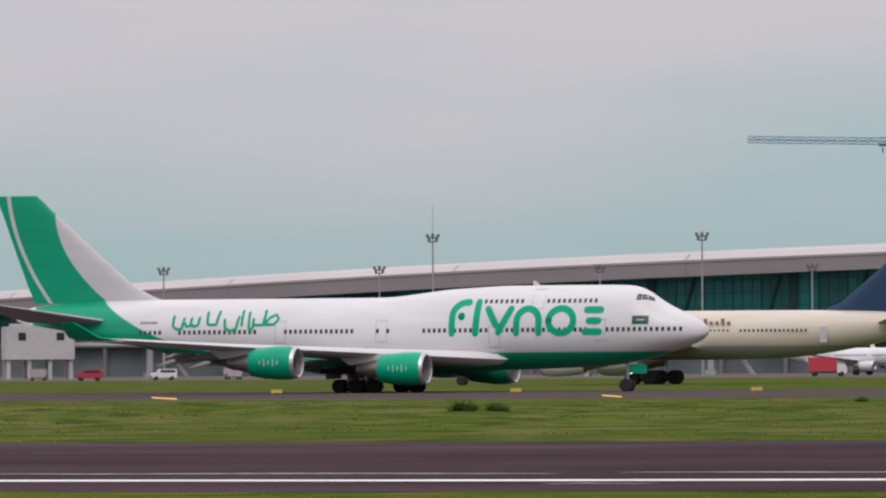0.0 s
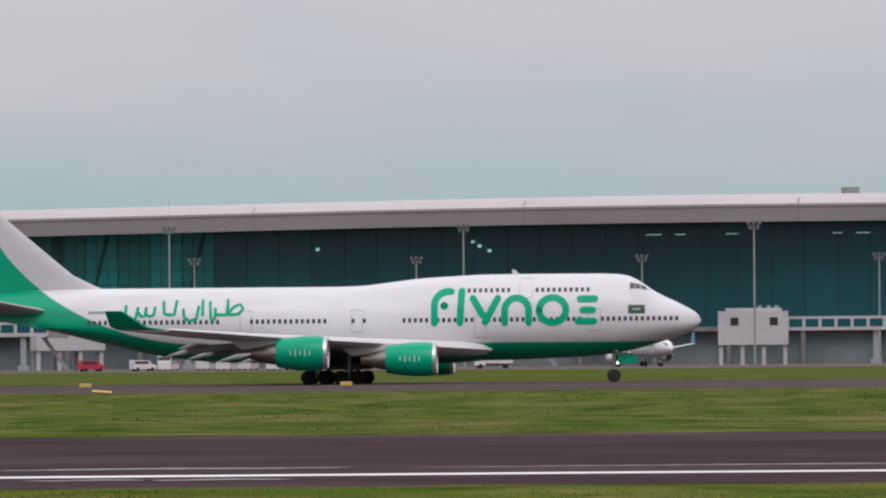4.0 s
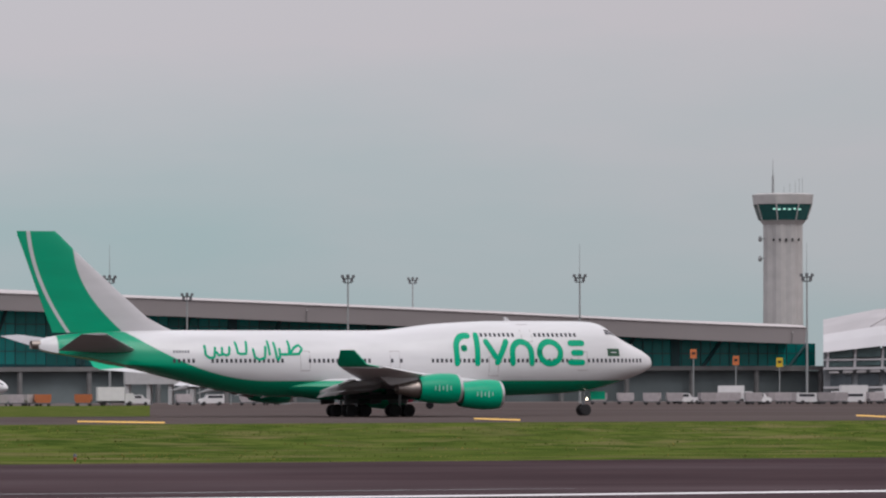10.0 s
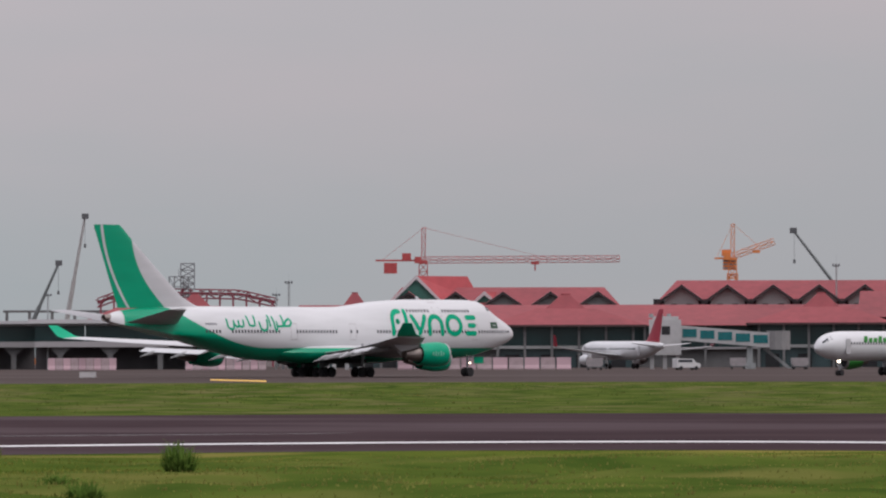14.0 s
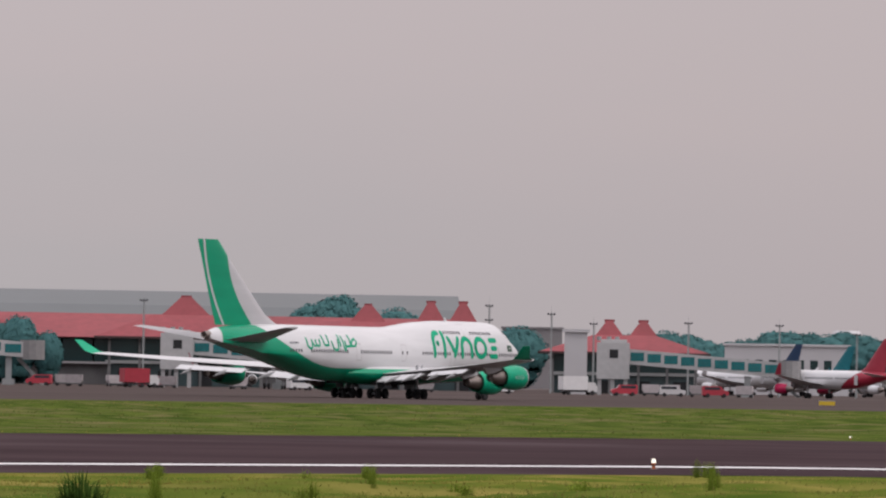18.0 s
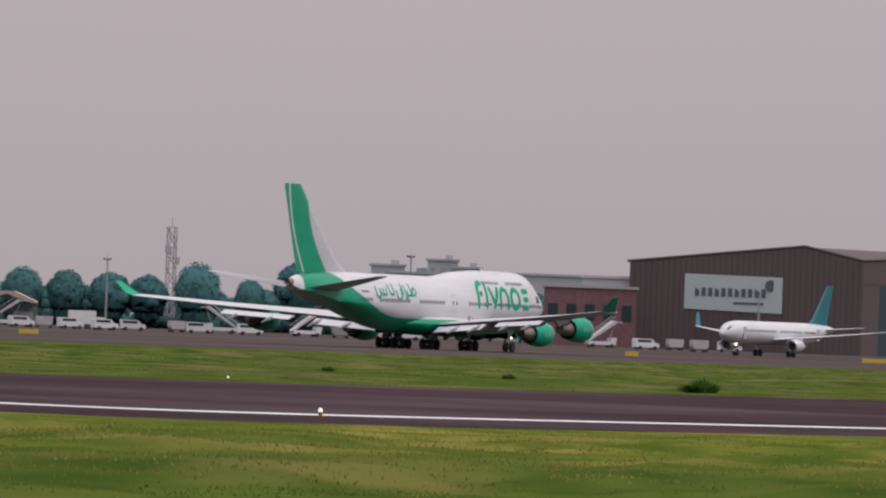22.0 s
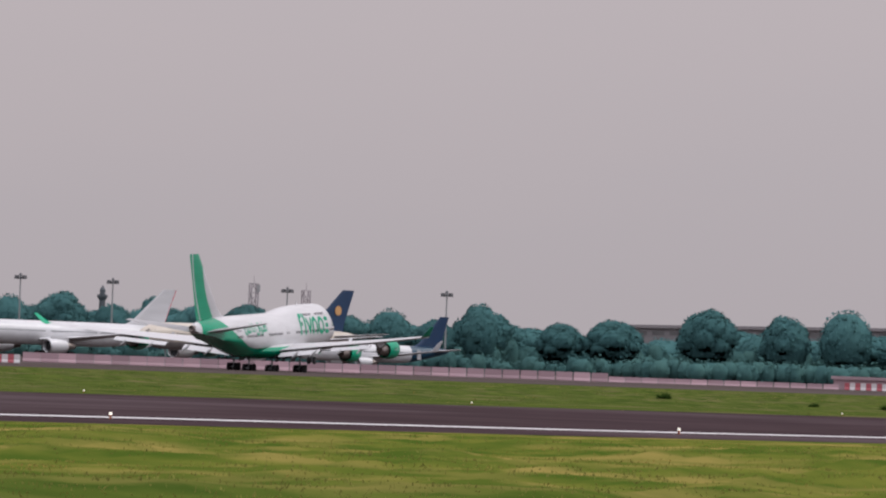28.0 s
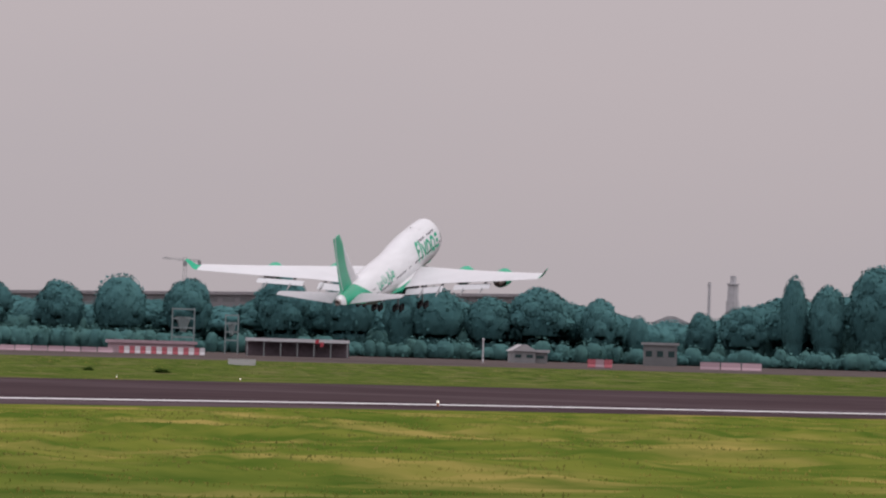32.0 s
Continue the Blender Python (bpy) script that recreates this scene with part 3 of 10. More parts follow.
            part("pylon", Geo().loft([[(x0 - 1.4, s * y + 0.2, z + 1.2), (x0 - 1.4, s * y - 0.2, z + 1.2), (x0 - 7.5, s * y - 0.2, z + 0.35), (x0 - 7.5, s * y + 0.2, z + 0.35)],
                                      [(x0 - 3.6, s * y + 0.2, pz), (x0 - 3.6, s * y - 0.2, pz), (x0 - 8.6, s * y - 0.2, pz - 0.3), (x0 - 8.6, s * y + 0.2, pz - 0.3)]]), WING_PALE, e)
            g = Geo()
            for k in range(5):
                g.add(*((lambda q: (q.v, q.f))(Geo().box((x0 - 1.5 - k * 0.42, s * (y + 1.51), z + 0.1), (0.13, 0.012, 0.62 if k % 2 else 0.4)))))
            part("cowl_marking", g, mat("faint_marking", (0.30, 0.52, 0.44), 0.4), e)
        GEARS.append(gear_leg(jet, JX - 31.3, s * 5.5, 0.64, 4.2, 2, 1.15))
        GEARS.append(gear_leg(jet, JX - 34.5, s * 1.9, 0.64, 4.0, 2, 1.15))
        for x, y, w in ((31.0, 4.15, 2.5), (33.0, 3.3, 1.5), (35.6, 3.0, 1.9)):
            part("gear_door", Geo().prism([(JX - x - w / 2, 2.9), (JX - x + w / 2, 2.9), (JX - x + w * 0.42, 1.35), (JX - x - w * 0.36, 1.25)], s * y - 0.05, s * y + 0.05), mat("gear_door_grey", (0.10, 0.10, 0.105), 0.6, vary=0.2, stain=0.3, stain_scale=1.0), jet)
        # dark plate in place of the shade in the wheel bays
        part("wheel_well", Geo().box((JX - 33.0, s * 3.2, 2.05), (6.6, 2.6, 0.5)), DARK, jet)
    gear_leg(jet, JX - 7.87, 0, 0.60, 2.8, 1, 0.9, 0.0, "nose_gear")
    part("taxi_light", Geo().ball((JX - 7.5, 0, 1.75), (0.13, 0.18, 0.13)), LAMP, jet)
    part("nose_gear_door", Geo().box((JX - 6.6, -0.75, 2.1), (1.7, 0.06, 0.85)), PLAIN_GREEN, jet)
    part("tail_cone_outlet", Geo().loft([[(JX - d, 0.01 + r * math.sin(2 * math.pi * i / 14), 7.33 + r * math.cos(2 * math.pi * i / 14)) for i in range(14)] for d, r in ((68.4, 0.5), (69.3, 0.42), (69.2, 0.3), (68.8, 0.28))]), HOT, jet, "scorched outlet of the tail power unit", True)
    for s in (-1, 1):
        window_row(body, 2.0, 55.3, 5.70, 0.508, 0.27, 0.40, s, ((8.7, 10.3), (18.9, 20.2), (26.7, 29.6), (30.3, 30.8), (31.0, 33.1), (40.4, 42.8), (51.1, 52.4)))
        window_row(body, 9.9, 21.3, 8.34, 0.508, 0.27, 0.38, s, ((14.8, 16.7),))
        for q in (((6.30, 8.36), (5.86, 8.38), (5.92, 8.88), (6.30, 8.90)), ((5.80, 8.38), (5.36, 8.38), (5.48, 8.80), (5.86, 8.87)), ((5.30, 8.36), (4.72, 8.22), (4.92, 8.54), (5.40, 8.76))):
            part("cockpit_window", Geo().add([(JX - d, s * (j_half(d, z) + 0.03), z + 0.02) for d, z in q], [(0, 1, 2, 3)]), PANE, body)
        grey = mat("door_outline", (0.36, 0.33, 0.34), 0.5)
        for d, z, wd, ht in ((8.9, 4.65, 1.1, 2.0), (19.1, 4.1, 1.1, 2.0), (30.2, 4.65, 1.1, 2.05), (40.2, 4.65, 1.1, 2.05), (15.0, 7.6, 1.2, 1.85)):
            g = Geo()
            for a0, b0, a1, b1 in ((d, z, d + 0.07, z + ht), (d + wd - 0.07, z, d + wd, z + ht), (d, z, d + wd, z + 0.07), (d, z + ht - 0.07, d + wd, z + ht)):
                q = skin_patch(a0, b0, a1, b1, s, 0.010, 2, 3)
                g.add(q.v, q.f)
            part("door_outline", g, grey, body, kind="stuff")
        # plain rounded green shapes on the flank, where the airline paints its mark
        shapes = [[(23.8, 5.42), (23.8, 6.7)] + arc(22.55, 7.0, 1.25, 1.27, 0, 88, 9) + [(22.3, 8.27)], arc(22.9, 6.98, 0.06, 0.06, 0, 360, 8), [(21.35, 8.3), (21.5, 5.42)], [(20.35, 7.64), (19.45, 6.1)], [(18.1, 7.64), (19.25, 5.5)],
                  [(17.5, 5.42), (17.5, 6.4)] + arc(16.42, 6.5, 1.08, 1.14, 0, 180, 14) + [(15.34, 6.4), (15.34, 5.42)], arc(13.2, 6.52, 1.2, 1.12, 0, 360, 24),
                  [(9.4, 7.5), (10.75, 7.5)], [(9.6, 6.5), (10.5, 6.5)], [(9.5, 5.5), (10.9, 5.5)]]
        for p in shapes:
            g = Geo()
            skin_stroke(g, p, 0.62, s, 0.03)
            part("flank_mark", g, LOGO_GREEN, body, "rounded green painted shape")
        script = [[(51.6, 7.2), (51.6, 6.3), (51.2, 5.98), (50.7, 6.05), (50.5, 7.0)], [(50.4, 6.55), (50.2, 6.25), (49.85, 6.3), (49.75, 7.0)], [(49.7, 6.4), (49.4, 6.25), (49.05, 6.4), (48.95, 7.05)], [(48.2, 7.55), (48.1, 6.5), (47.8, 6.38), (47.2, 6.42), (47.0, 7.6)],
                  [(46.4, 6.85), (46.3, 6.1), (45.8, 5.8), (45.2, 6.0), (45.0, 7.1)], [(44.65, 7.65), (44.65, 6.35)], [(44.0, 7.5), (43.9, 6.0)], [(43.5, 6.9), (43.5, 6.2), (43.7, 5.8)], [(43.3, 6.35), (42.5, 6.35), (42.4, 7.1)], [(42.4, 7.65), (42.35, 6.35), (41.4, 6.4), (41.0, 6.9), (41.3, 7.3), (41.9, 7.0), (42.3, 6.5)]]
        for p in script:
            g = Geo()
            skin_stroke(g, p, 0.27, s, 0.03)
            part("flank_script", g, LOGO_GREEN, body, "curved green painted stroke")
        part("flag", skin_patch(4.95, 6.14, 6.45, 6.93, s, 0.014, 4, 3), FLAG, body, "small dark green flag")
        g = Geo()
        q = skin_patch(5.35, 6.50, 6.05, 6.58, s, 0.02, 3, 1); g.add(q.v, q.f)
        part("flag_bar", g, PLAIN_WHITE, body)
        g = Geo()
        for k in range(6):
            q = skin_patch(53.3 + k * 0.3, 6.5, 53.5 + k * 0.3, 6.75, s, 0.012, 1, 1); g.add(q.v, q.f)
        part("registration_bars", g, mat("marking_grey", (0.12, 0.12, 0.14), 0.5), body)
    part("antenna", Geo().prism([(JX - 16.2, 9.7), (JX - 16.9, 9.7), (JX - 17.0, 10.2), (JX - 16.7, 10.2)], -0.05, 0.05), WING_PALE, jet)
    return jet


JUMBO = build_jumbo()


# ---------------------------------------------------------------- the long glass terminal
CONCRETE = mat("pale_concrete", (0.42, 0.40, 0.39), 0.8, vary=0.10, scale=0.4, stain=0.2, stain_scale=0.05)
DIRTY = mat("weathered_concrete", (0.26, 0.25, 0.25), 0.85, vary=0.15, scale=0.3, stain=0.3, stain_scale=0.06)
DULL_GREY = mat("dull_grey_concrete", (0.17, 0.165, 0.165), 0.85, vary=0.15, scale=0.3, stain=0.3, stain_scale=0.06)
FASCIA = mat("grey_fascia", (0.30, 0.27, 0.27), 0.6, vary=0.05, scale=0.05, stain=0.12, stain_scale=0.02)
LIP = mat("white_roof_edge", (0.44, 0.40, 0.395), 0.6, vary=0.05, scale=0.05, stain=0.1, stain_scale=0.02)
TEAL_GLASS = mat("dark_teal_glass", (0.007, 0.078, 0.094), 0.22, vary=0.35, scale=0.02, stain=0.4, stain_scale=0.01, spec=0.35, rand=0.10)
# glass that looks lit: the brightness is put into its base colour
LIT_GLASS = mat("lit_teal_glass", (0.008, 0.205, 0.190), 0.25, vary=0.3, scale=0.04, stain=0.35, stain_scale=0.02, spec=0.35, rand=0.35)
MULLION = mat("dark_mullion", (0.006, 0.055, 0.062), 0.5)
STEEL_GREY = mat("galvanised_steel", (0.30, 0.31, 0.31), 0.5, 0.3, vary=0.1)
LAMP_GREY = mat("lamp_housing", (0.10, 0.10, 0.105), 0.5, vary=0.1)
INTERIOR = glow("ceiling_lamps", (0.55, 1.0, 0.9), 0.35)
T3_PHI, T3_R = 5.0, 1700.0
T3_ROOF = [(-29, 16.0), (-25, 21.6), (-22.8, 25.1), (-20.4, 29.5), (-17.1, 32.9), (-13.7, 35.7), (-10.5, 37.9), (-3.9, 40.6), (5.7, 40.2), (10.5, 38.5), (14, 37.1), (16, 35.8), (19, 32.6), (20.4, 30.1), (22, 28.1), (24, 25.4), (25.4, 23.8), (26.5, 22.1), (28.4, 18.6)]


def t3x(phi):
    return T3_R * math.tan(radians(phi - T3_PHI))


def t3_height(x):
    phi = T3_PHI + math.degrees(math.atan(x / T3_R))
    q = [phi + d for d in (-1.5, -0.75, 0, 0.75, 1.5)]
    q = [min(max(a, -29), 28.4) for a in q]
    return float(np.mean(np.interp(q, [a for a, _ in T3_ROOF], [b for _, b in T3_ROOF])))


def t3_depth(x):
    """Depth of the fascia: shallower towards the low end."""
    phi = T3_PHI + math.degrees(math.atan(x / T3_R))
    return 6.6 - 1.5 * min(1.0, max(0.0, (phi - 17.0) / 6.0))


def build_long_terminal():
    base = thing("terminal_building", "long airport terminal with dark teal glass wall under a curved roof", "terminal", stand(T3_PHI, T3_R))
    x0, x1 = t3x(-29), t3x(28.4)
    xs = np.arange(x0, x1, 12.0)
    H = [t3_height(x) for x in xs]
    sweep = lambda y, dz: [(x, y, h + dz) for x, h in zip(xs, H)]
    edge = lambda y, dz: [(x, y, h + dz * (t3_depth(x) - 4.2) / 2.4) for x, h in zip(xs, H)]
    under = lambda y, dz: [(x, y, h - t3_depth(x) + dz) for x, h in zip(xs, H)]
    part("fascia", Geo().strip(edge(-13, -3.1), under(-12.2, -0.1)).strip(under(-12.2, -0.1), under(0, 0.1)), FASCIA, base, "grey sloping fascia under the roof edge")
    lip = Geo().strip(edge(-13.2, -3.1), edge(-13.4, -2.5)).strip(edge(-13.4, -2.5), edge(-10, -1.0)).strip(edge(-10, -1.0), sweep(0, 0.0))
    part("roof_edge", lip, LIP, base, "pale curved roof edge")
    part("roof", Geo().strip(sweep(0, 0.0), sweep(60, 1.5)).strip(sweep(60, 1.5), sweep(150, -6)), LIP, base, "pale curved metal roof")
    seams = Geo()
    for x in np.arange(x0 + 20, x1, 66.0):
        h = t3_height(x)
        seams.add([(x, -13.5, h - 2.45), (x + 0.35, -13.5, h - 2.45), (x + 0.35, -10.1, h - 0.9), (x, -10.1, h - 0.9)], [(0, 1, 2, 3)])
        seams.add([(x, -13.1, h - 3.1), (x + 0.3, -13.1, h - 3.1), (x + 0.3, -12.3, h - t3_depth(x) - 0.1), (x, -12.3, h - t3_depth(x) - 0.1)], [(0, 1, 2, 3)])
    part("fascia_seams", seams, DIRTY, base, kind="stuff")
    part("rear_wall", Geo().strip([(x, 8, 0) for x in xs], [(x, 8, h - 6) for x, h in zip(xs, H)]), MULLION, base)
    rnd = random.Random(5)
    bars = Geo()
    x = x0
    n = 0
    while x < x1 - 8.4:
        h = t3_height(x + 4) - t3_depth(x + 4) + 0.25
        phi = T3_PHI + math.degrees(math.atan(x / T3_R))
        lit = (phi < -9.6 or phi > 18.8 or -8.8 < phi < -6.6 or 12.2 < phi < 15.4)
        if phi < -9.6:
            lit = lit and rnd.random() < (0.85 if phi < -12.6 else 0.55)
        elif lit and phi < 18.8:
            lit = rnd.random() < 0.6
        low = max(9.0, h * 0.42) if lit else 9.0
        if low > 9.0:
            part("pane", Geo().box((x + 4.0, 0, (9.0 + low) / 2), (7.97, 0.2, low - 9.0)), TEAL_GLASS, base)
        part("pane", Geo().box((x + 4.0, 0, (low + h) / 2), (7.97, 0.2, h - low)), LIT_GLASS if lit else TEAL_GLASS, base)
        part("mullion", Geo().box((x - 0.1, -0.15, (h + 9) / 2), (0.2, 0.3, h - 9.0)), MULLION, base)
        if lit:
            for z in np.arange(low + 3.2, h, 3.4):
                bars.box((x + 4, -0.14, z), (7.6, 0.1, 0.22))
            bars.box((x + 2.6, -0.14, (low + h) / 2), (0.16, 0.1, h - low)).box((x + 5.3, -0.14, (low + h) / 2), (0.16, 0.1, h - low))
            if n % 3 == 0:
                part("brace", Geo().rod((x + 0.6, -0.4, low), (x + 5.5, -0.4, h), 0.42, n=6), MULLION, base)
            if n % 5 == 0:
                part("column", Geo().box((x + 0.8, -0.3, (low + h) / 2), (2.4, 0.4, h - low)), MULLION, base)
        elif n % 6 == 0:
            bars.box((x + 4, -0.14, h - 4.6), (5.6, 0.1, 0.14))
        x += 8.0
        n += 1
    part("glazing_bars", bars, MULLION, base, kind="stuff")
    g = Geo()
    for phi in np.arange(-3, 11, 0.21):
        if rnd.random() < (0.9 if 3.0 < phi < 7.0 else 0.15):
            x = t3x(phi)
            g.box((x, -0.2, t3_height(x) - 6.35 - 3.0), (rnd.uniform(1, 4), 0.1, 0.16))
    for phi, dz in ((-5.7, 5), (-4.45, 4.0), (-4.4, 5.0), (-4.32, 6.2), (8.1, 7), (8.12, 8.5), (9.9, 6), (6.5, 8), (1.9, 9), (3.3, 9.5), (10.0, 7)):
        x = t3x(phi)
        g.box((x, -0.2, t3_height(x) - 6.35 - dz), (0.9, 0.1, 0.7))
    part("interior_lamps", g, INTERIOR, base, "small pale lamps behind the glass", kind="stuff")
    part("ledge", Geo().box(((x0 + x1) / 2, -2.5, 8.4), (x1 - x0, 4, 1.1)), DULL_GREY, base, "grey ledge over the ground floor")
    part("ground_floor", Geo().box(((x0 + x1) / 2, -0.5, 3.9), (x1 - x0, 1, 7.8)), mat("ground_floor_wall", (0.13, 0.155, 0.16), 0.7, vary=0.5, scale=0.05, stain=0.4, stain_scale=0.02), base)
    cols = np.arange(x0 + 8, x1, 18.0)
    col = Geo().rod((0, 0, 0), (0, 0, 7.9), 0.65, n=10).mesh("column", DULL_GREY)
    for x in cols:
        ob = part("column", col, None, base)
        ob.location = (x, -3.6, 0)
    # service boxes and vents on the roof
    for phi in (-1.5, 7.8, 19.3):
        part("roof_box", Geo().box((t3x(phi), 20, t3_height(t3x(phi)) + 1.0), (4, 4, 2)), DIRTY, base)
    return base


build_long_terminal()


def light_mast(phi, r, hgt, whip=False, proto={}):
    """A tall apron mast with a crossbar of floodlights."""
    key = ("mast", round(hgt), whip)
    if key not in proto:
        m = thing("floodlight_mast", "tall grey apron floodlight mast with lamp heads on a crossbar", "floodlight mast", stand(phi, r), "apron masts")
        g = Geo().rod((0, 0, 0), (0, 0, hgt), 0.27, 0.16, n=8)
        part("pole", g, STEEL_GREY, m)
        part("crossbar", Geo().box((0, 0, hgt - 0.3), (2.4, 0.3, 0.25)).box((0, 0, hgt - 1.2), (1.9, 0.3, 0.2)), LAMP_GREY, m)
        for x, z in ((-1.15, 0.15), (0, 0.25), (1.15, 0.15), (-0.8, -0.75), (0.8, -0.75)):
            part("lamp_head", Geo().box((x, -0.25, hgt + z), (0.75, 0.6, 0.62), taper=0.8), LAMP_GREY, m)
        if whip:
            part("lightning_rod", Geo().rod((0, 0, hgt), (0, 0, hgt + 7.0), 0.07, 0.03, n=5), STEEL_GREY, m)
        proto[key] = m
        return m
    return copy_thing(proto[key], stand(phi, r))


for i, p in enumerate((-25.0, -20.44, -18.28, -16.07, -13.83, -11.56, -9.2, -6.89, -4.53, -2.2, 0.09, 2.8, 5.46, 13.75, 16.24, 18.68, 20.71, 22.68, 24.59, 26.45, 28.27)):
    light_mast(p, 1520, 30 if p < 12 else 27, p in (-20.44, -16.07, -11.56, -6.89, 16.24, 22.68, 26.45, 28.27))
for p in (-22.6, -20.87, -19.1, -17.4, -15.77, -13.97, -12.23, -10.33, -8.56, -6.69, -4.91, -3.1, -1.2, 0.64, 2.39, 4.28, 6.15, 8.01, 9.85, 11.66, 13.44, 15.26, 16.87, 18.56, 23.3):
    light_mast(p, 1650, 25)
light_mast(25.11, 1930, 33)


def lattice(g, a, b, w, n, r=0.09):
    """A square lattice girder from a to b."""
    a, b = Vector(a), Vector(b)
    d = (b - a).normalized()
    u = d.orthogonal().normalized() * (w / 2)
    if abs(d.z) > 0.9:
        u = Vector((w / 2, 0, 0))
    v = d.cross(u).normalized() * (w / 2)
    corners = [u + v, v - u, -u - v, u - v]
    for c in corners:
        g.rod(a + c, b + c, r, n=4, cap=False)
    for i in range(n):
        p, q = a + (b - a) * (i / n), a + (b - a) * ((i + 1) / n)
        for k in range(4):
            c, e = corners[k], corners[(k + 1) % 4]
            g.rod(p + (c if i % 2 else e), q + (e if i % 2 else c), r * 0.7, n=3, cap=False)
            g.rod(q + c, q + e, r * 0.7, n=3, cap=False)
    return g


CRANE_BLUE = mat("crane_blue_grey", (0.020, 0.13, 0.205), 0.55, vary=0.15)
ORANGE = mat("banner_orange", (0.65, 0.20, 0.05), 0.6, vary=0.1)
CRANE_RED = mat("crane_red", (0.42, 0.06, 0.06), 0.55, vary=0.15)


def tower_crane(phi, r, top, jib, counter, drop, m, label, turn=0.0, flip=1, base=0.0, weight=None):
    """A tower crane: mast, cab, apex, jib with trolley and counter jib with ballast."""
    c = thing("tower_crane", label, "crane", stand(phi, r, turn), "tower cranes")
    z = top - 11.7
    part("mast", lattice(Geo(), (0, 0, base), (0, 0, z), 2.8, max(6, int(z / 3)), 0.22), m, c)
    for dz in (6, 13):
        part("climbing_frame", lattice(Geo(), (0, 0, z - dz - 1), (0, 0, z - dz + 1), 3.6, 2, 0.2), m, c)
    part("slewing_cab", Geo().box((flip * 1.8, -1.4, z + 0.8), (2.2, 1.8, 2.2)).box((0, 0, z), (3, 3, 1.0)), m, c)
    part("apex", lattice(Geo(), (0, 0, z), (0.2, 0, top), 1.3, 4, 0.14), m, c)
    part("jib", lattice(Geo(), (0, 0, z + 0.8), (-flip * jib, 0, z + 0.8 + drop), 1.6, int(jib / 3.5), 0.12), m, c)
    part("counter_jib", Geo().box((flip * counter / 2, 0, z + 0.7 - drop * 0.1), (counter, 1.4, 0.6)), m, c)
    part("ballast", Geo().box((flip * (counter - 5), 0, z - 1.9), (4.4, 1.6, 3.6)), weight or ORANGE, c)
    for k in range(0 if weight else 3):
        part("ballast_stripe", Geo().box((flip * (counter - 5), -0.81, z - 3.1 + k * 1.2), (4.4, 0.04, 0.5)), DIRTY, c)
    part("winch", Geo().box((flip * (counter * 0.35), 0, z + 2.0), (3, 1.6, 2.2)), m, c)
    part("stay", Geo().rod((0.2, 0, top), (-flip * jib * 0.62, 0, z + 1.4 + drop * 0.6), 0.07, n=4).rod((0.2, 0, top), (flip * counter * 0.85, 0, z + 1), 0.07, n=4), m, c)
    part("trolley", Geo().box((-flip * jib * 0.57, 0, z - 0.4 + drop * 0.57), (2.6, 1.6, 1.0)).rod((-flip * jib * 0.57, 0, z - 3 + drop * 0.57), (-flip * jib * 0.57, 0, z), 0.25, n=5), m, c)
    return c


tower_crane(-15.40, 2400, 86.5, 105, 25, 2.2, CRANE_BLUE, "blue-grey tower crane with a long level jib and striped ballast")
tower_crane(-12.06, 2400, 77.5, 92, 21, 4.4, CRANE_BLUE, "blue-grey tower crane with a slightly raised jib")

RED_PAINT = mat("tower_red", (0.42, 0.035, 0.06), 0.55, vary=0.12)
WHITE_PAINT = mat("tower_white", (0.68, 0.64, 0.66), 0.55, vary=0.1)


def radar_tower():
    t = thing("radar_tower", "red and white lattice radar tower with a rotating antenna on top", "radar tower", stand(17.80, 1300, 20))
    zs = [0, 4.5, 14.0, 21.0, 27.6, 33.6]
    for i, (a, b) in enumerate(zip(zs, zs[1:])):
        m = WHITE_PAINT if i in (1, 3) else RED_PAINT
        g = lattice(Geo(), (0, 0, a), (0, 0, b), 4.4, max(3, int((b - a) / 2.0)), 0.17)
        if i in (0, 2):
            for x in (-1.4, 1.4):
                g.box((x * 0.78, -2.1, (a + b) / 2), (1.0, 0.1, b - a))
        part("lattice_section", g, m, t, "white lattice section" if m is WHITE_PAINT else "red lattice section")
    part("platform", Geo().box((0, 0, 32.6), (5.4, 5.4, 0.35)), RED_PAINT, t)
    rail = Geo()
    for s in (-1, 1):
        rail.box((0, s * 2.6, 34.6), (5.3, 0.08, 0.1)).box((s * 2.6, 0, 34.6), (0.08, 5.3, 0.1))
        for q in np.linspace(-2.6, 2.6, 7):
            rail.box((q, s * 2.6, 34.0), (0.08, 0.08, 1.2))
    part("railing", rail, RED_PAINT, t)
    part("pedestal", Geo().rod((0, 0, 33.5), (0, 0, 36.4), 0.7, 0.4), STEEL_GREY, t)
    part("radar_antenna", Geo().box((0, 0, 36.6), (5.4, 0.6, 0.5)).box((0, 0, 35.8), (2.0, 0.9, 0.5)), LAMP_GREY, t, "grey bar-shaped radar antenna")


radar_tower()


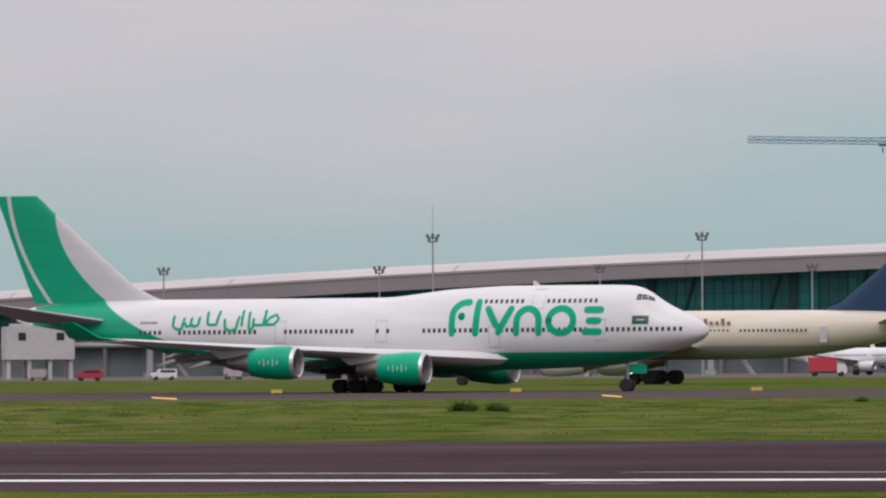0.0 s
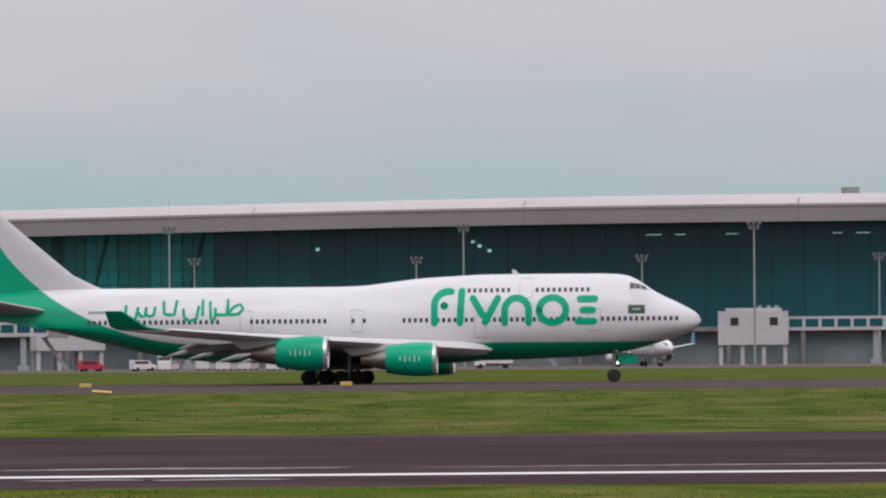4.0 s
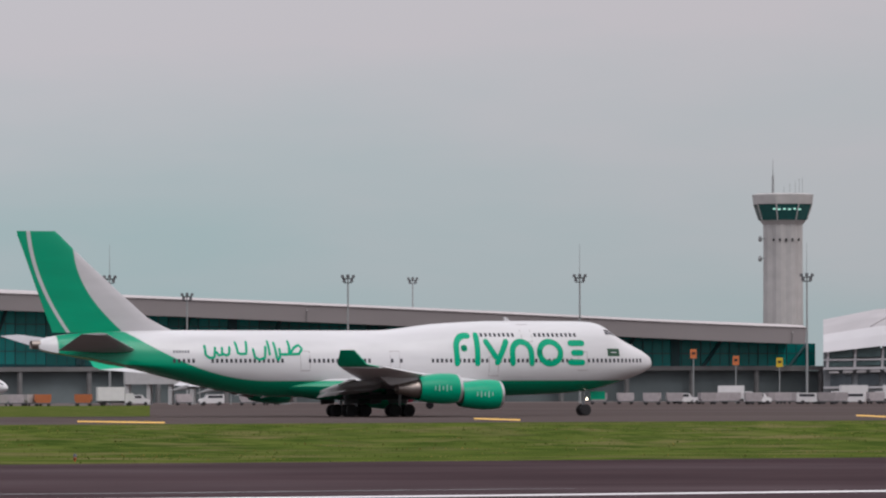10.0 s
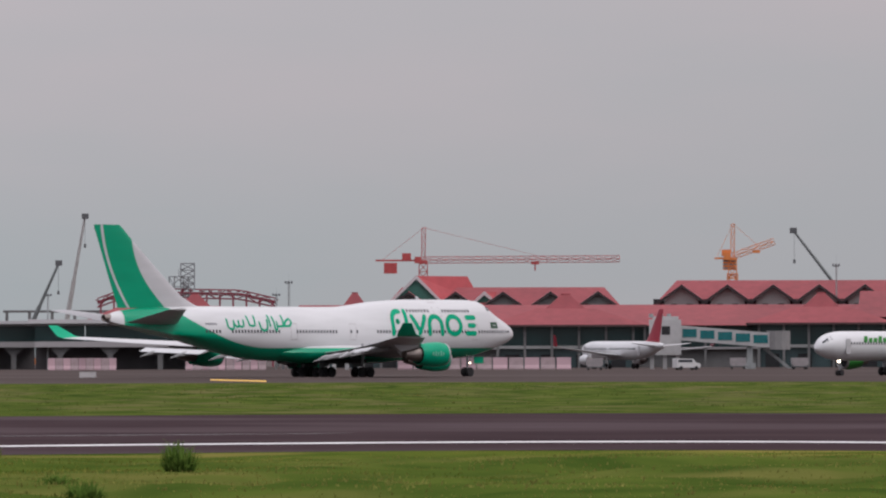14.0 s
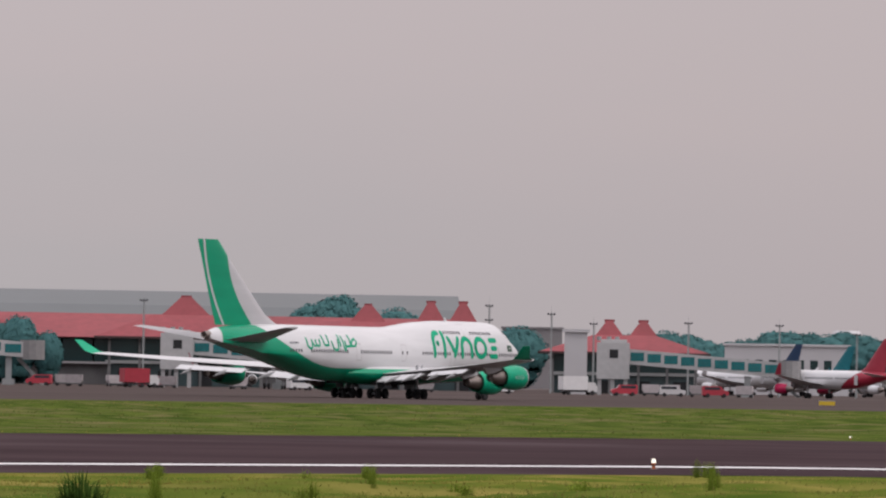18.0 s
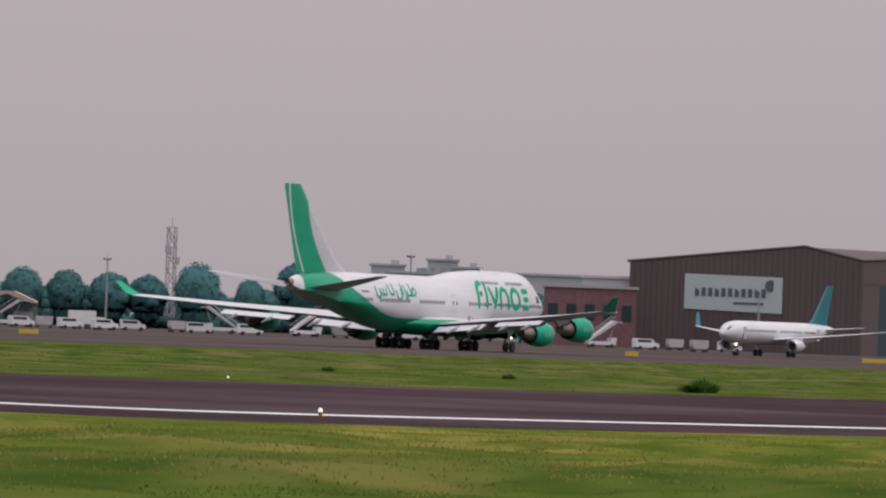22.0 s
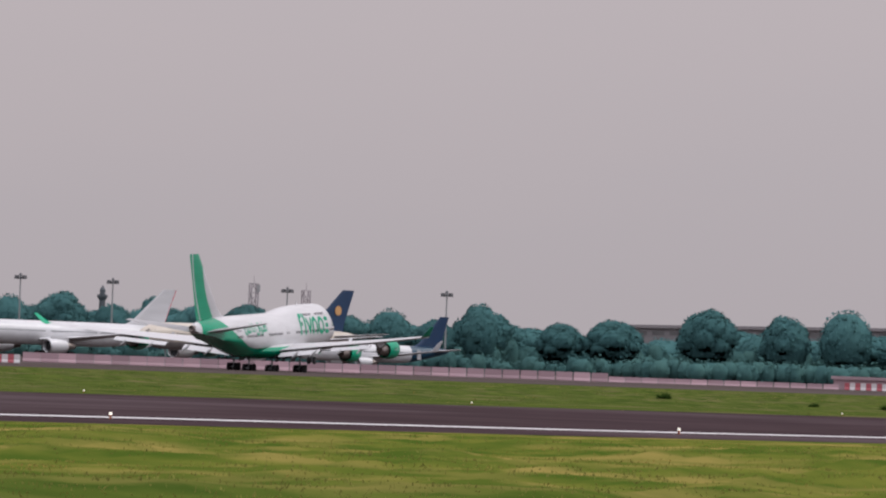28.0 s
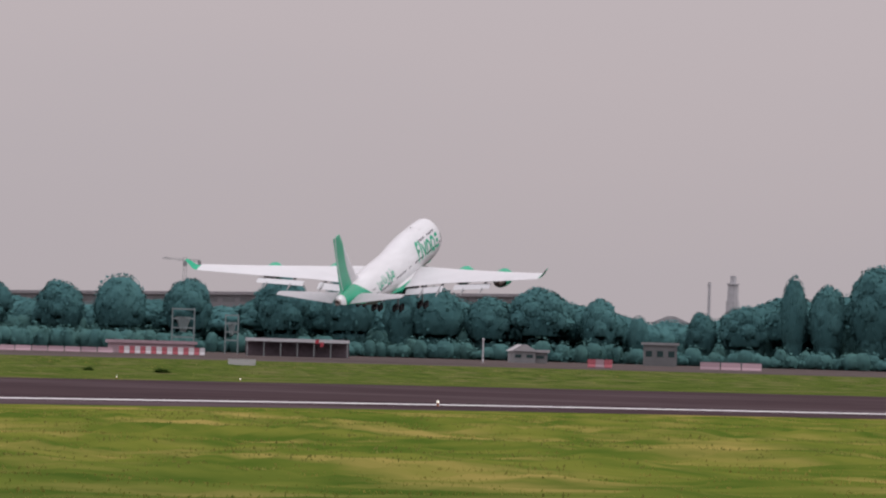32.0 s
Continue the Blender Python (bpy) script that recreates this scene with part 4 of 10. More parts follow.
def control_tower():
    t = thing("control_tower", "concrete control tower with a flared glass cab", "control tower", stand(28.08, 2060, 10) @ Matrix.Diagonal((1.144, 1.144, 1.144, 1)))
    prof = []
    for z, r in ((0, 5.2), (38, 4.95), (44.2, 5.0)):
        prof.append([(r * math.sin(2 * math.pi * i / 24) * (1 if i % 3 else 0.9), r * math.cos(2 * math.pi * i / 24) * (1 if i % 3 else 0.9), z) for i in range(24)])
    part("shaft", Geo().loft(prof), CONCRETE, t, "fluted concrete shaft")
    ring = lambda r, z: [(r * math.sin(2 * math.pi * (i + .5) / 8), r * math.cos(2 * math.pi * (i + .5) / 8), z) for i in range(8)]
    part("collar", Geo().loft([ring(5.1, 44), ring(6.0, 45.2)]), CONCRETE, t)
    part("cab_glass", Geo().loft([ring(6.1, 45.2), ring(7.4, 49.2)]), mat("cab_glass", (0.01, 0.075, 0.07), 0.2), t, "dark green outward-leaning cab windows")
    for i in range(8):
        a, b = ring(6.15, 45.2)[i], ring(7.5, 49.2)[i]
        part("cab_post", Geo().rod(a, b, 0.18, n=5), CONCRETE, t)
    for i in range(6):
        part("cab_lamp", Geo().box((-3.4 + 1.3 * i, -7.0, 47.9 - 0.1 * (i % 2)), (0.7, 0.1, 0.4)), glow("cab_glow", (0.5, 0.95, 0.8), 0.22), t)
    part("cab_roof", Geo().loft([ring(7.6, 49.2), ring(7.9, 51.6), ring(6.8, 51.9)]), CONCRETE, t, "pale roof rim")
    part("aerial", Geo().rod((-2.5, 0, 51.8), (-2.5, 0, 56.5), 0.34, 0.26, n=6).rod((-2.5, 0, 56.5), (-2.5, 0, 60.5), 0.12, 0.05, n=5), STEEL_GREY, t)
    for x in (0.5, 2, 3.4, 4.4, 5.2):
        part("whip_aerial", Geo().rod((x, 1, 51.8), (x, 1, 53.5 + x * 0.5), 0.06, n=4), STEEL_GREY, t)
    for z in (35.5, 40.5):
        part("dish", Geo().ball((-6.0, -1, z), (0.5, 0.9, 0.9)), STEEL_GREY, t, "small round dish")
        part("dish_arm", Geo().box((-5.3, -0.6, z), (1.2, 0.2, 0.2)), STEEL_GREY, t)
    for i in range(5):
        part("slot_window", Geo().box((-3.2 + i * 1.6, -4.75, 40.2), (0.5, 0.3, 0.7)), DARK, t)


control_tower()


def gate_tower(phi, r, w, top):
    """The white service block that stands before the glass wall."""
    b = thing("service_block", "white service tower block beside the terminal gates", "building", stand(phi, r))
    part("wall", Geo().box((0, 0, top * 0.4), (w, 10, top * 0.8)), mat("block_white", (0.50, 0.49, 0.50), 0.7, vary=0.05, stain=0.15), b)
    part("upper_storey", Geo().box((0, 0, top * 0.87), (w * 0.98, 10, top * 0.14)), TEAL_GLASS, b, "glazed upper storey")
    part("roof", Geo().box((-w * 0.0, 0, top * 0.965), (w, 10.5, top * 0.07)), mat("block_white", (0.5, 0.49, 0.5)), b)
    part("post", Geo().box((-w * 0.42, -5.05, top * 0.85), (w * 0.2, 0.3, top * 0.2)), TEAL_GLASS, b)
    part("rooftop_box", Geo().box((w * 0.38, 0, top * 1.02), (1.4, 2, top * 0.05)), mat("block_white", (0.5, 0.49, 0.5)), b)
    for k in range(8):
        part("fin", Geo().box((-w * 0.2 + k * w * 0.09, -5.1, top * 0.87), (0.2, 0.25, top * 0.12)), DIRTY, b)


gate_tower(5.17, 1560, 16.4, 28.6)


def jet_bridge(phi, r, length, turn, hgt=8.0, glazed=False, down=0.0, wide=15.0):
    """A passenger bridge: head building on columns, tunnel, cabin."""
    b = thing("jet_bridge", "grey-white passenger boarding bridge on columns", "jet bridge", stand(phi, r, turn), "boarding bridges")
    W = mat("bridge_white", (0.43, 0.42, 0.42), 0.6, vary=0.08, stain=0.2, stain_scale=0.1)
    part("head_building", Geo().box((4.5 - wide / 2, 0, hgt - 2.6), (wide, 8, 7.2)).box((4.6 - wide / 2, 0, hgt + 1.3), (wide * 0.8, 6, 0.7)), W, b)
    for x in np.linspace(5.1 - wide, 3.8, 4 if wide > 10 else 3):
        for y in (-3, 3):
            part("leg", Geo().box((x, y, (hgt - 6.2) / 2), (0.8, 0.8, hgt - 6.2)), W, b)
    for x in ((-7.0, 1.4) if wide > 10 else (1.4,)):
        part("window", Geo().box((x, -4.03, hgt - 1.2), (1.7, 0.06, 1.7)), DARK, b)
    tun = part("tunnel", Geo().loft([[(4.4, -1.7, hgt - 3.2), (4.4, 1.7, hgt - 3.2), (4.4, 1.7, hgt - 0.2), (4.4, -1.7, hgt - 0.2)],
                                     [(4.4 + length, -1.7, hgt - 3.2 - down), (4.4 + length, 1.7, hgt - 3.2 - down), (4.4 + length, 1.7, hgt - 0.2 - down), (4.4 + length, -1.7, hgt - 0.2 - down)]]), W, b)
    n = int(length / 3.2)
    for k in range(n):
        x = 4.4 + length * (k + 0.5) / n
        z = hgt - 1.6 - down * (k + 0.5) / n
        part("side_glass", Geo().box((x, -1.73, z), (length / n * 0.8, 0.06, 1.7)), mat("bridge_glass", (0.01, 0.13, 0.14), 0.25, vary=0.2) if glazed else TEAL_GLASS, tun)
    part("cabin", Geo().rod((6.2 + length, 0, hgt - 3.6 - down), (6.2 + length, 0, hgt + 0.2 - down), 2.5, n=12), mat("cabin_grey", (0.22, 0.21, 0.21), 0.6, vary=0.1), b)
    part("drive_column", Geo().box((length * 0.8 + 4, 0, (hgt - 3 - down) / 2), (1.2, 1.6, hgt - 3 - down)).box((length * 0.8 + 4, 0, 0.6), (2.4, 3.4, 1.2)), STEEL_GREY, b)
    part("stairs", Geo().prism([(length + 3, hgt - 3.4 - down), (length + 4.0, hgt - 3.4 - down), (length + 9.0, 0.1), (length + 8.0, 0.1)], 2.6, 3.6), STEEL_GREY, b)
    for x in (-1.6, 0.4, 2.0):
        part("roof_unit", Geo().rod((x, 0, hgt + 1.4), (x, 0, hgt + 2.2), 0.45, n=10), STEEL_GREY, b)
    return b


for p, r, ln, tu in ((-23.5, 1560, 22, 8), (-19.0, 1560, 22, -8), (-15.0, 1550, 24, 0), (-8.95, 1500, 24, 0), (-7.6, 1540, 24, 10), (-5.3, 1540, 32, 0), (-2.1, 1530, 24, 0), (1.5, 1530, 24, -10), (8.81, 1530, 10, 180), (12.45, 1520, 30, 0), (16.2, 1540, 24, 0), (20.0, 1540, 20, 0), (23.2, 1510, 24, -4)):
    jet_bridge(p, r, ln, tu, 10.5)


# ---------------------------------------------------------------- the white arched hall
PANEL = mat("white_panel", (0.52, 0.50, 0.51), 0.5, vary=0.05, scale=0.1, stain=0.12, stain_scale=0.03)
PANEL_GREY = mat("grey_roof_sheet", (0.37, 0.345, 0.35), 0.5, vary=0.08, scale=0.1, stain=0.2, stain_scale=0.03)


HALL_GLASS = mat("hall_glass", (0.085, 0.135, 0.135), 0.35, vary=0.3, scale=0.3, stain=0.3, stain_scale=0.05)
HALL_SHADE = mat("hall_lower_glass", (0.07, 0.085, 0.10), 0.5, vary=0.4, scale=0.3, stain=0.3, stain_scale=0.05)


def gate_house(phi, r):
    """A boarding gate: banded glass block under a wave-shaped roof, with the cab of its bridge before it."""
    b = thing("gate_house", "white banded boarding gate with a wave-shaped roof and bridge cab", "boarding gate", stand(phi, r))
    part("core", Geo().box((-1.0, 2, 4.0), (26, 6, 8)), HALL_SHADE, b, "dark glazed core")
    for x0, x1, z in ((-3, 9.5, 7.6), (-3, 9.5, 5.7), (-3, 9.5, 3.7), (-10, -3.5, 7.4), (-10, -3.5, 5.0)):
        part("slab", Geo().box(((x0 + x1) / 2, -1.6, z), (x1 - x0, 2.4, 0.95)), PANEL, b, "white floor band")
    for x in np.arange(-9.4, 9.6, 1.9):
        part("mullion", Geo().box((x, -1.2, 4.6), (0.16, 0.2, 5.6)), PANEL_GREY, b)
    wave = [(-12, 8.3), (-8, 8.9), (-4, 10.0), (0, 9.8), (4, 8.9), (8, 8.2), (12, 7.9)]
    part("roof", Geo().strip([(x, -3, z) for x, z in wave], [(x, 6, z + 0.3) for x, z in wave]).strip([(x, -3, z) for x, z in wave], [(x, -3, z - 0.55) for x, z in wave]), PANEL_GREY, b, "grey wave-shaped roof")
    arch = [(0 + 5.2 * math.cos(math.pi * i / 10) + 3, 8.2 + 1.7 * math.sin(math.pi * i / 10)) for i in range(11)]
    part("fanlight", Geo().add([(x, -1.4, z) for x, z in arch], [tuple(range(11))]), HALL_SHADE, b, "dark arched fanlight")
    part("cab", Geo().box((0.2, -6, 4.5), (6.0, 5, 4.6), taper=0.86), PANEL, b, "white bridge cab")
    part("cab_hood", Geo().box((0.2, -8.6, 4.3), (4.4, 0.6, 3.4)), HALL_SHADE, b, "dark folding hood")
    part("cab_beacon", Geo().rod((0.8, -6, 6.8), (0.8, -6, 7.7), 0.3, 0.2, n=8), PANEL, b)
    part("cab_leg", Geo().rod((-1.6, -6, 0), (-1.6, -6, 2.4), 0.4, n=8).rod((1.9, -6, 0), (1.9, -6, 2.4), 0.4, n=8).box((0.2, -6, 1.4), (4.6, 0.7, 0.5)), PANEL_GREY, b)
    for x in (-10.5, -8.2, -5.5, 4.6, 7.4, 9.4):
        part("pillar", Geo().box((x, -1.8, 1.7), (0.9, 0.9, 3.4)), PANEL, b)
    for x in (-17.5, -14.5):
        part("annex_window", Geo().box((x, -1.3, 2.2), (1.1, 0.2, 1.6)), HALL_SHADE, b)
    part("annex", Geo().box((-16, 2, 2.2), (8.5, 6, 4.4)), PANEL, b, "low white annex")
    for x in (-12.4, -10.2):
        part("riser", Geo().box((x, -1.5, 3.6), (1.6, 1.6, 7.2)), PANEL_GREY, b)


def arched_hall():
    b = thing("arched_hall", "white arched hall with a curved sheet roof and a glazed end", "hall", stand(28.4, 1860))
    # the hall runs to the right, coming slightly nearer
    L = 245.0
    prof = [(-28.5, 15.4), (-25.5, 18.6), (-22, 21.2), (-15, 23.8), (-6, 25.8), (6, 26.4), (18, 24.5), (26, 20)]

    def ring(x, k=1.0, dz=0.0):
        return [(x, y * k, z + dz) for y, z in prof]
    skew = lambda p, x: (p[0], p[1] - x * 0.28, p[2])
    rows = []
    for x, k in ((0, 0.80), (14, 0.90), (40, 0.96), (80, 0.985), (130, 1.0), (190, 1.02), (L, 1.05)):
        rows.append([skew((x, y, z * k), x) for y, z in prof])
    g1, g2 = Geo(), Geo()
    for a, c in zip(rows, rows[1:]):
        for i in range(len(prof) - 1):
            (g1 if i < 2 else g2).add([a[i], c[i], c[i + 1], a[i + 1]], [(0, 1, 2, 3)])
    part("side_cladding", g1, PANEL, b, "white side cladding")
    part("roof", g2, PANEL_GREY, b, "pale grey curved sheet roof")
    seam = Geo()
    for x in np.arange(12, L, 21):
        pts = []
        for i in range(2, 7):
            u = min(x + (i - 2) * 5.0, L)
            kk = float(np.interp(u, (0, 14, 40, 80, 130, 190, L), (0.80, 0.90, 0.96, 0.985, 1.0, 1.02, 1.05)))
            pts.append(skew((u, prof[i][0], prof[i][1] * kk + 0.2), u))
        for p, q in zip(pts, pts[1:]):
            seam.rod(p, q, 0.09, n=4)
    part("roof_seams", seam, mat("seam_grey", (0.30, 0.28, 0.285), 0.7), b, kind="stuff")
    kf = lambda x: float(np.interp(x, (0, 14, 40, 80, 130, 190, L), (0.86, 0.91, 0.96, 0.985, 1.0, 1.02, 1.05)))

    def leaf(x0, x1, y, z0, z1, lean=0.0):
        return [skew((x0, y, z0 * kf(x0)), x0), skew((x1, y, z0 * kf(x1)), x1), skew((x1 + lean, y, z1 * kf(x1)), x1), skew((x0 + lean, y, z1 * kf(x0)), x0)]

    def plate(x0, x1, y, d, z0, z1, lean=0.0):
        return Geo().loft([leaf(x0, x1, y, z0, z1, lean), leaf(x0, x1, y + d, z0, z1, lean)])
    for x in np.arange(1, L - 7, 7.0):
        part("bay_window", plate(x + 0.45, x + 6.6, -26.3, 0.15, 12.4, 15.3), HALL_GLASS, b)
        part("bay_window", plate(x + 0.45, x + 6.6, -26.5, 0.15, 10.0, 11.8), HALL_GLASS, b)
        part("bay_post", plate(x - 0.3, x + 0.3, -26.9, 0.9, 9.4, 15.6, 0.35), PANEL, b)
        part("louvre", plate(x + 0.5, x + 3.0, -27.6, 1.6, 8.0, 8.7), PANEL_GREY, b)
        part("louvre", plate(x + 4.0, x + 6.5, -27.6, 1.6, 8.0, 8.7), PANEL_GREY, b)
        part("lower_pane", plate(x + 0.8, x + 6.2, -26.1, 0.3, 4.4, 7.6), HALL_SHADE, b)
    # shade behind the bays is put into this wall's grey
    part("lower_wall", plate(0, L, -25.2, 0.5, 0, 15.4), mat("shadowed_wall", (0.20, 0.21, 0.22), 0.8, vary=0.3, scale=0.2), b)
    for z0, z1 in ((9.2, 9.9), (11.85, 12.35), (3.6, 4.2)):
        part("sill_band", plate(0, L, -27.0, 0.8, z0, z1), PANEL, b)
    # the glazed end wall with its broad white rim, facing the runway
    end = thing("hall_gable", "arched gable of the hall with dark glazing and white rim", "hall", stand(35.09, 1690, 0))
    bow = lambda w, side, top, n=24: [(w * (2 * i / n - 1), side + (top - side) * (1 - abs(2 * i / n - 1) ** 2.3)) for i in range(n + 1)]
    o, i_ = bow(24.1, 21.2, 25.9), bow(22.0, 19.7, 24.8)
    rim = Geo()
    rim.strip([(x, -0.6, z) for x, z in o], [(x, -0.6, z) for x, z in i_]).strip([(x, -0.6, z) for x, z in o], [(x, 30, 0.5 + z) for x, z in o])
    rim.box((-23.05, 0, 10.6), (2.1, 1.2, 21.2)).box((23.05, 0, 10.6), (2.1, 1.2, 21.2))
    part("rim", rim, PANEL, end, "broad white arched rim")
    fan = Geo().add([(0, 0, 0)] + [(x, 0, z) for x, z in i_] + [(22.0, 0, 0), (-22.0, 0, 0)], [(0, k, k + 1) for k in range(1, len(i_) + 2)] + [(0, len(i_) + 2, 1)])
    part("glazing", fan, mat("gable_glass", (0.006, 0.030, 0.036), 0.25, vary=0.3), end, "dark glazed gable")
    for x in np.arange(-18, 19, 4.0):
        h = 19.4 + 5.0 * (1 - abs(x / 22.0) ** 2.3)
        part("glazing_bar", Geo().box((x, -0.1, h / 2), (0.25, 0.2, h)), MULLION, end)
    for z in (8.0, 12.0, 16.0, 20.0):
        part("transom", Geo().box((0, -0.14, z), (43 if z < 19 else 41, 0.2, 0.3)), MULLION, end)


arched_hall()
gate_house(32.24, 1480)
for p in (29.35, 30.2, 31.0, 31.85, 32.75, 34.05):
    light_mast(p, 1560, 18)

ROOF_RED = mat("red_roof_tiles", (0.250, 0.048, 0.056), 0.75, vary=0.14, scale=0.5, stain=0.22, stain_scale=0.04)
ROOF_PINK = mat("bright_red_roof", (0.36, 0.052, 0.060), 0.7, vary=0.12, scale=0.5, stain=0.18, stain_scale=0.05)
RED_BRICK = mat("maroon_cladding", (0.17, 0.050, 0.058), 0.7, vary=0.12, stain=0.15)
DARK_GLAZE = mat("dark_green_glazing", (0.006, 0.030, 0.030), 0.3, vary=0.5, scale=0.08, stain=0.4, stain_scale=0.03)
GREY_WALL = mat("grey_rendered_wall", (0.30, 0.30, 0.295), 0.8, vary=0.12, scale=0.3, stain=0.2, stain_scale=0.05)
GABLE_GREEN = mat("gable_green", (0.035, 0.135, 0.105), 0.7, vary=0.12)


def hip(g, x, y, w, d, z0, z1, top=0.12):
    """A hipped roof block between heights z0 and z1."""
    a = [(x - w / 2, y - d / 2, z0), (x + w / 2, y - d / 2, z0), (x + w / 2, y + d / 2, z0), (x - w / 2, y + d / 2, z0)]
    t = [(x - w / 2 * top, y - d / 2 * top, z1), (x + w / 2 * top, y - d / 2 * top, z1), (x + w / 2 * top, y + d / 2 * top, z1), (x - w / 2 * top, y + d / 2 * top, z1)]
    return g.loft([a, t])


def office_block():
    b = thing("office_building", "office block with maroon pillars, tall windows and red hipped roof", "office building", stand(36.43, 1750))
    part("wall", Geo().box((0, 0, 12), (38.5, 24, 24)), GREY_WALL, b)
    for x in np.linspace(-17.2, 17.2, 9):
        part("pillar", Geo().box((x, -12.2, 14), (2.6 if abs(x) < 14 else 2.0, 0.7, 17)), RED_BRICK, b, "maroon clad pillar")
    for x in np.linspace(-15, 15, 8):
        for z in (9.2, 13.0, 16.8, 20.6):
            part("window", Geo().box((x, -12.05, z), (2.0, 0.2, 2.4)), TEAL_GLASS, b)
    for x in (-12, 12):
        part("white_window_frame", Geo().box((x - 3.0, -12.6, 15.2), (0.5, 0.4, 11)).box((x + 3.0, -12.6, 15.2), (0.5, 0.4, 11)).box((x, -12.6, 20.7), (6.4, 0.4, 0.6)).box((x, -12.6, 15.2), (0.4, 0.4, 11)), PANEL, b)
        part("tall_window", Geo().box((x, -12.4, 15.2), (6, 0.2, 11)), TEAL_GLASS, b)
    part("eave_board", Geo().box((0, 0, 24.8), (46, 31, 1.0)), PANEL, b, "pale projecting eaves")
    part("roof", hip(Geo(), 0, 0, 44, 30, 25.3, 30.6, 0.62), ROOF_PINK, b, "bright red hipped roof")
    part("roof_crown", Geo().box((-2, 0, 31.2), (20, 12, 1.4)), DIRTY, b)
    for s in (-1, 1):
        part("roof_horn", Geo().box((s * 22.2, -14.5, 26.8), (1.6, 1.6, 2.6)), DIRTY, b)
    part("flag", Geo().box((-15.8, -15, 28.2), (3.2, 0.2, 2.4)), PANEL, b, "white half of a flag board")
    part("flag_upper", Geo().box((-15.8, -15, 30.2), (3.2, 0.2, 1.6)), RED_PAINT, b)


office_block()


def pier(phi0, phi1, r, roof, floor, label, block=0.0):
    """A raised glazed walkway on columns; block: the stretch at its end where the glazing reaches the ground."""
    b = thing("gate_pier", label, "pier", stand((phi0 + phi1) / 2, r))
    w = 2 * r * math.tan(radians((phi1 - phi0) / 2))
    part("roof", Geo().prism([(-w / 2 - 1.5, roof - 0.35), (w / 2 + 1.5, roof - 0.35), (w / 2 + 1.5, roof + 0.3), (-w / 2 - 1.5, roof + 0.55)], -6.5, 6), PANEL, b, "white sloping roof slab")
    part("soffit", Geo().box((0, -0.3, roof - 0.6), (w, 10.4, 0.4)), DIRTY, b, "grey roof soffit")
    n = max(2, int(w / 9))
    for k in range(n):
        x = -w / 2 + w * (k + 0.5) / n
        part("glazing", Geo().box((x, -4.4, (roof + floor) / 2), (w / n * 0.985, 0.2, roof - floor - 1.2)), DARK_GLAZE, b)
        if x < w / 2 - block:
            part("column", Geo().box((x, -3.5, floor / 2 - 0.4), (1.1, 1.1, floor - 0.8)).prism([(x - 2.2, floor - 0.7), (x - 0.5, floor - 2.4), (x + 0.5, floor - 2.4), (x + 2.2, floor - 0.7)], -4, -3), DULL_GREY, b)
    part("floor_beam", Geo().box((-block / 2, 0, floor), (w - block, 10.5, 1.2)), PANEL_GREY, b)
    if block:
        x = w / 2 - block / 2
        part("stair_block", Geo().box((x, -0.6, (roof - 0.8) / 2), (block, 9.0, roof - 0.8)), DARK_GLAZE, b, "dark green glazed stair block")
        part("plinth", Geo().box((x, -5.2, 0.35), (block, 0.3, 0.7)), PANEL_GREY, b)
        part("portal", Geo().box((x + block * 0.30, -5.6, 2.2), (5.6, 1.0, 4.4)), PANEL_GREY, b, "pale door portal")
        part("door", Geo().box((x + block * 0.27, -6.12, 1.7), (2.6, 0.06, 3.2)), DARK_GLAZE, b)
    # dark sheet under the floor: the shade there is its colour
    part("shadow_wall", Geo().box((0, 3, floor / 2), (w, 0.6, floor)), mat("undercroft_shade", (0.075, 0.068, 0.072), 0.8, vary=0.4, scale=0.1), b)
    return b


pier(36.0, 39.9, 1520, 10.0, 5.3, "long raised gate pier with dark glazing and white roof", 0.0)
pier(39.9, 41.5, 1500, 10.0, 5.3, "raised gate pier with dark green glazing and a stair block", 10.5)


def gate_cabin(phi, r):
    """Two glazed lounge cabins on stilts, with a stair down to the apron."""
    b = thing("gate_cabin", "white glazed gate lounge on stilts at the pier's end", "gate lounge", stand(phi, r))
    for x, w, z in ((-5.2, 8.4, 8.2), (3.6, 6.8, 7.2)):
        part("cabin", Geo().box((x, 0, z - 1.3), (w, 8, 3.6)), PANEL_GREY, b)
        part("glazing", Geo().box((x, -4.05, z - 1.2), (w * 0.88, 0.12, 2.4)), DARK_GLAZE, b)
        part("roof", Geo().prism([(x - w / 2 - 0.6, z + 0.5), (x + w / 2 + 0.8, z + 0.5), (x + w / 2 + 0.3, z + 1.2), (x - w / 2 - 0.4, z + 1.0)], -4.8, 4.4), PANEL, b, "white roof slab")
        for q in (-0.32, 0.32):
            part("stilt", Geo().box((x + q * w, -2.5, (z - 3.1) / 2), (0.7, 0.7, z - 3.1)), DULL_GREY, b)
    part("stair", Geo().prism([(6.6, 5.2), (7.6, 5.2), (11.4, 0.2), (10.2, 0.2)], -2.0, -0.6), PANEL_GREY, b, "pale stair flight")


gate_cabin(41.83, 1490)


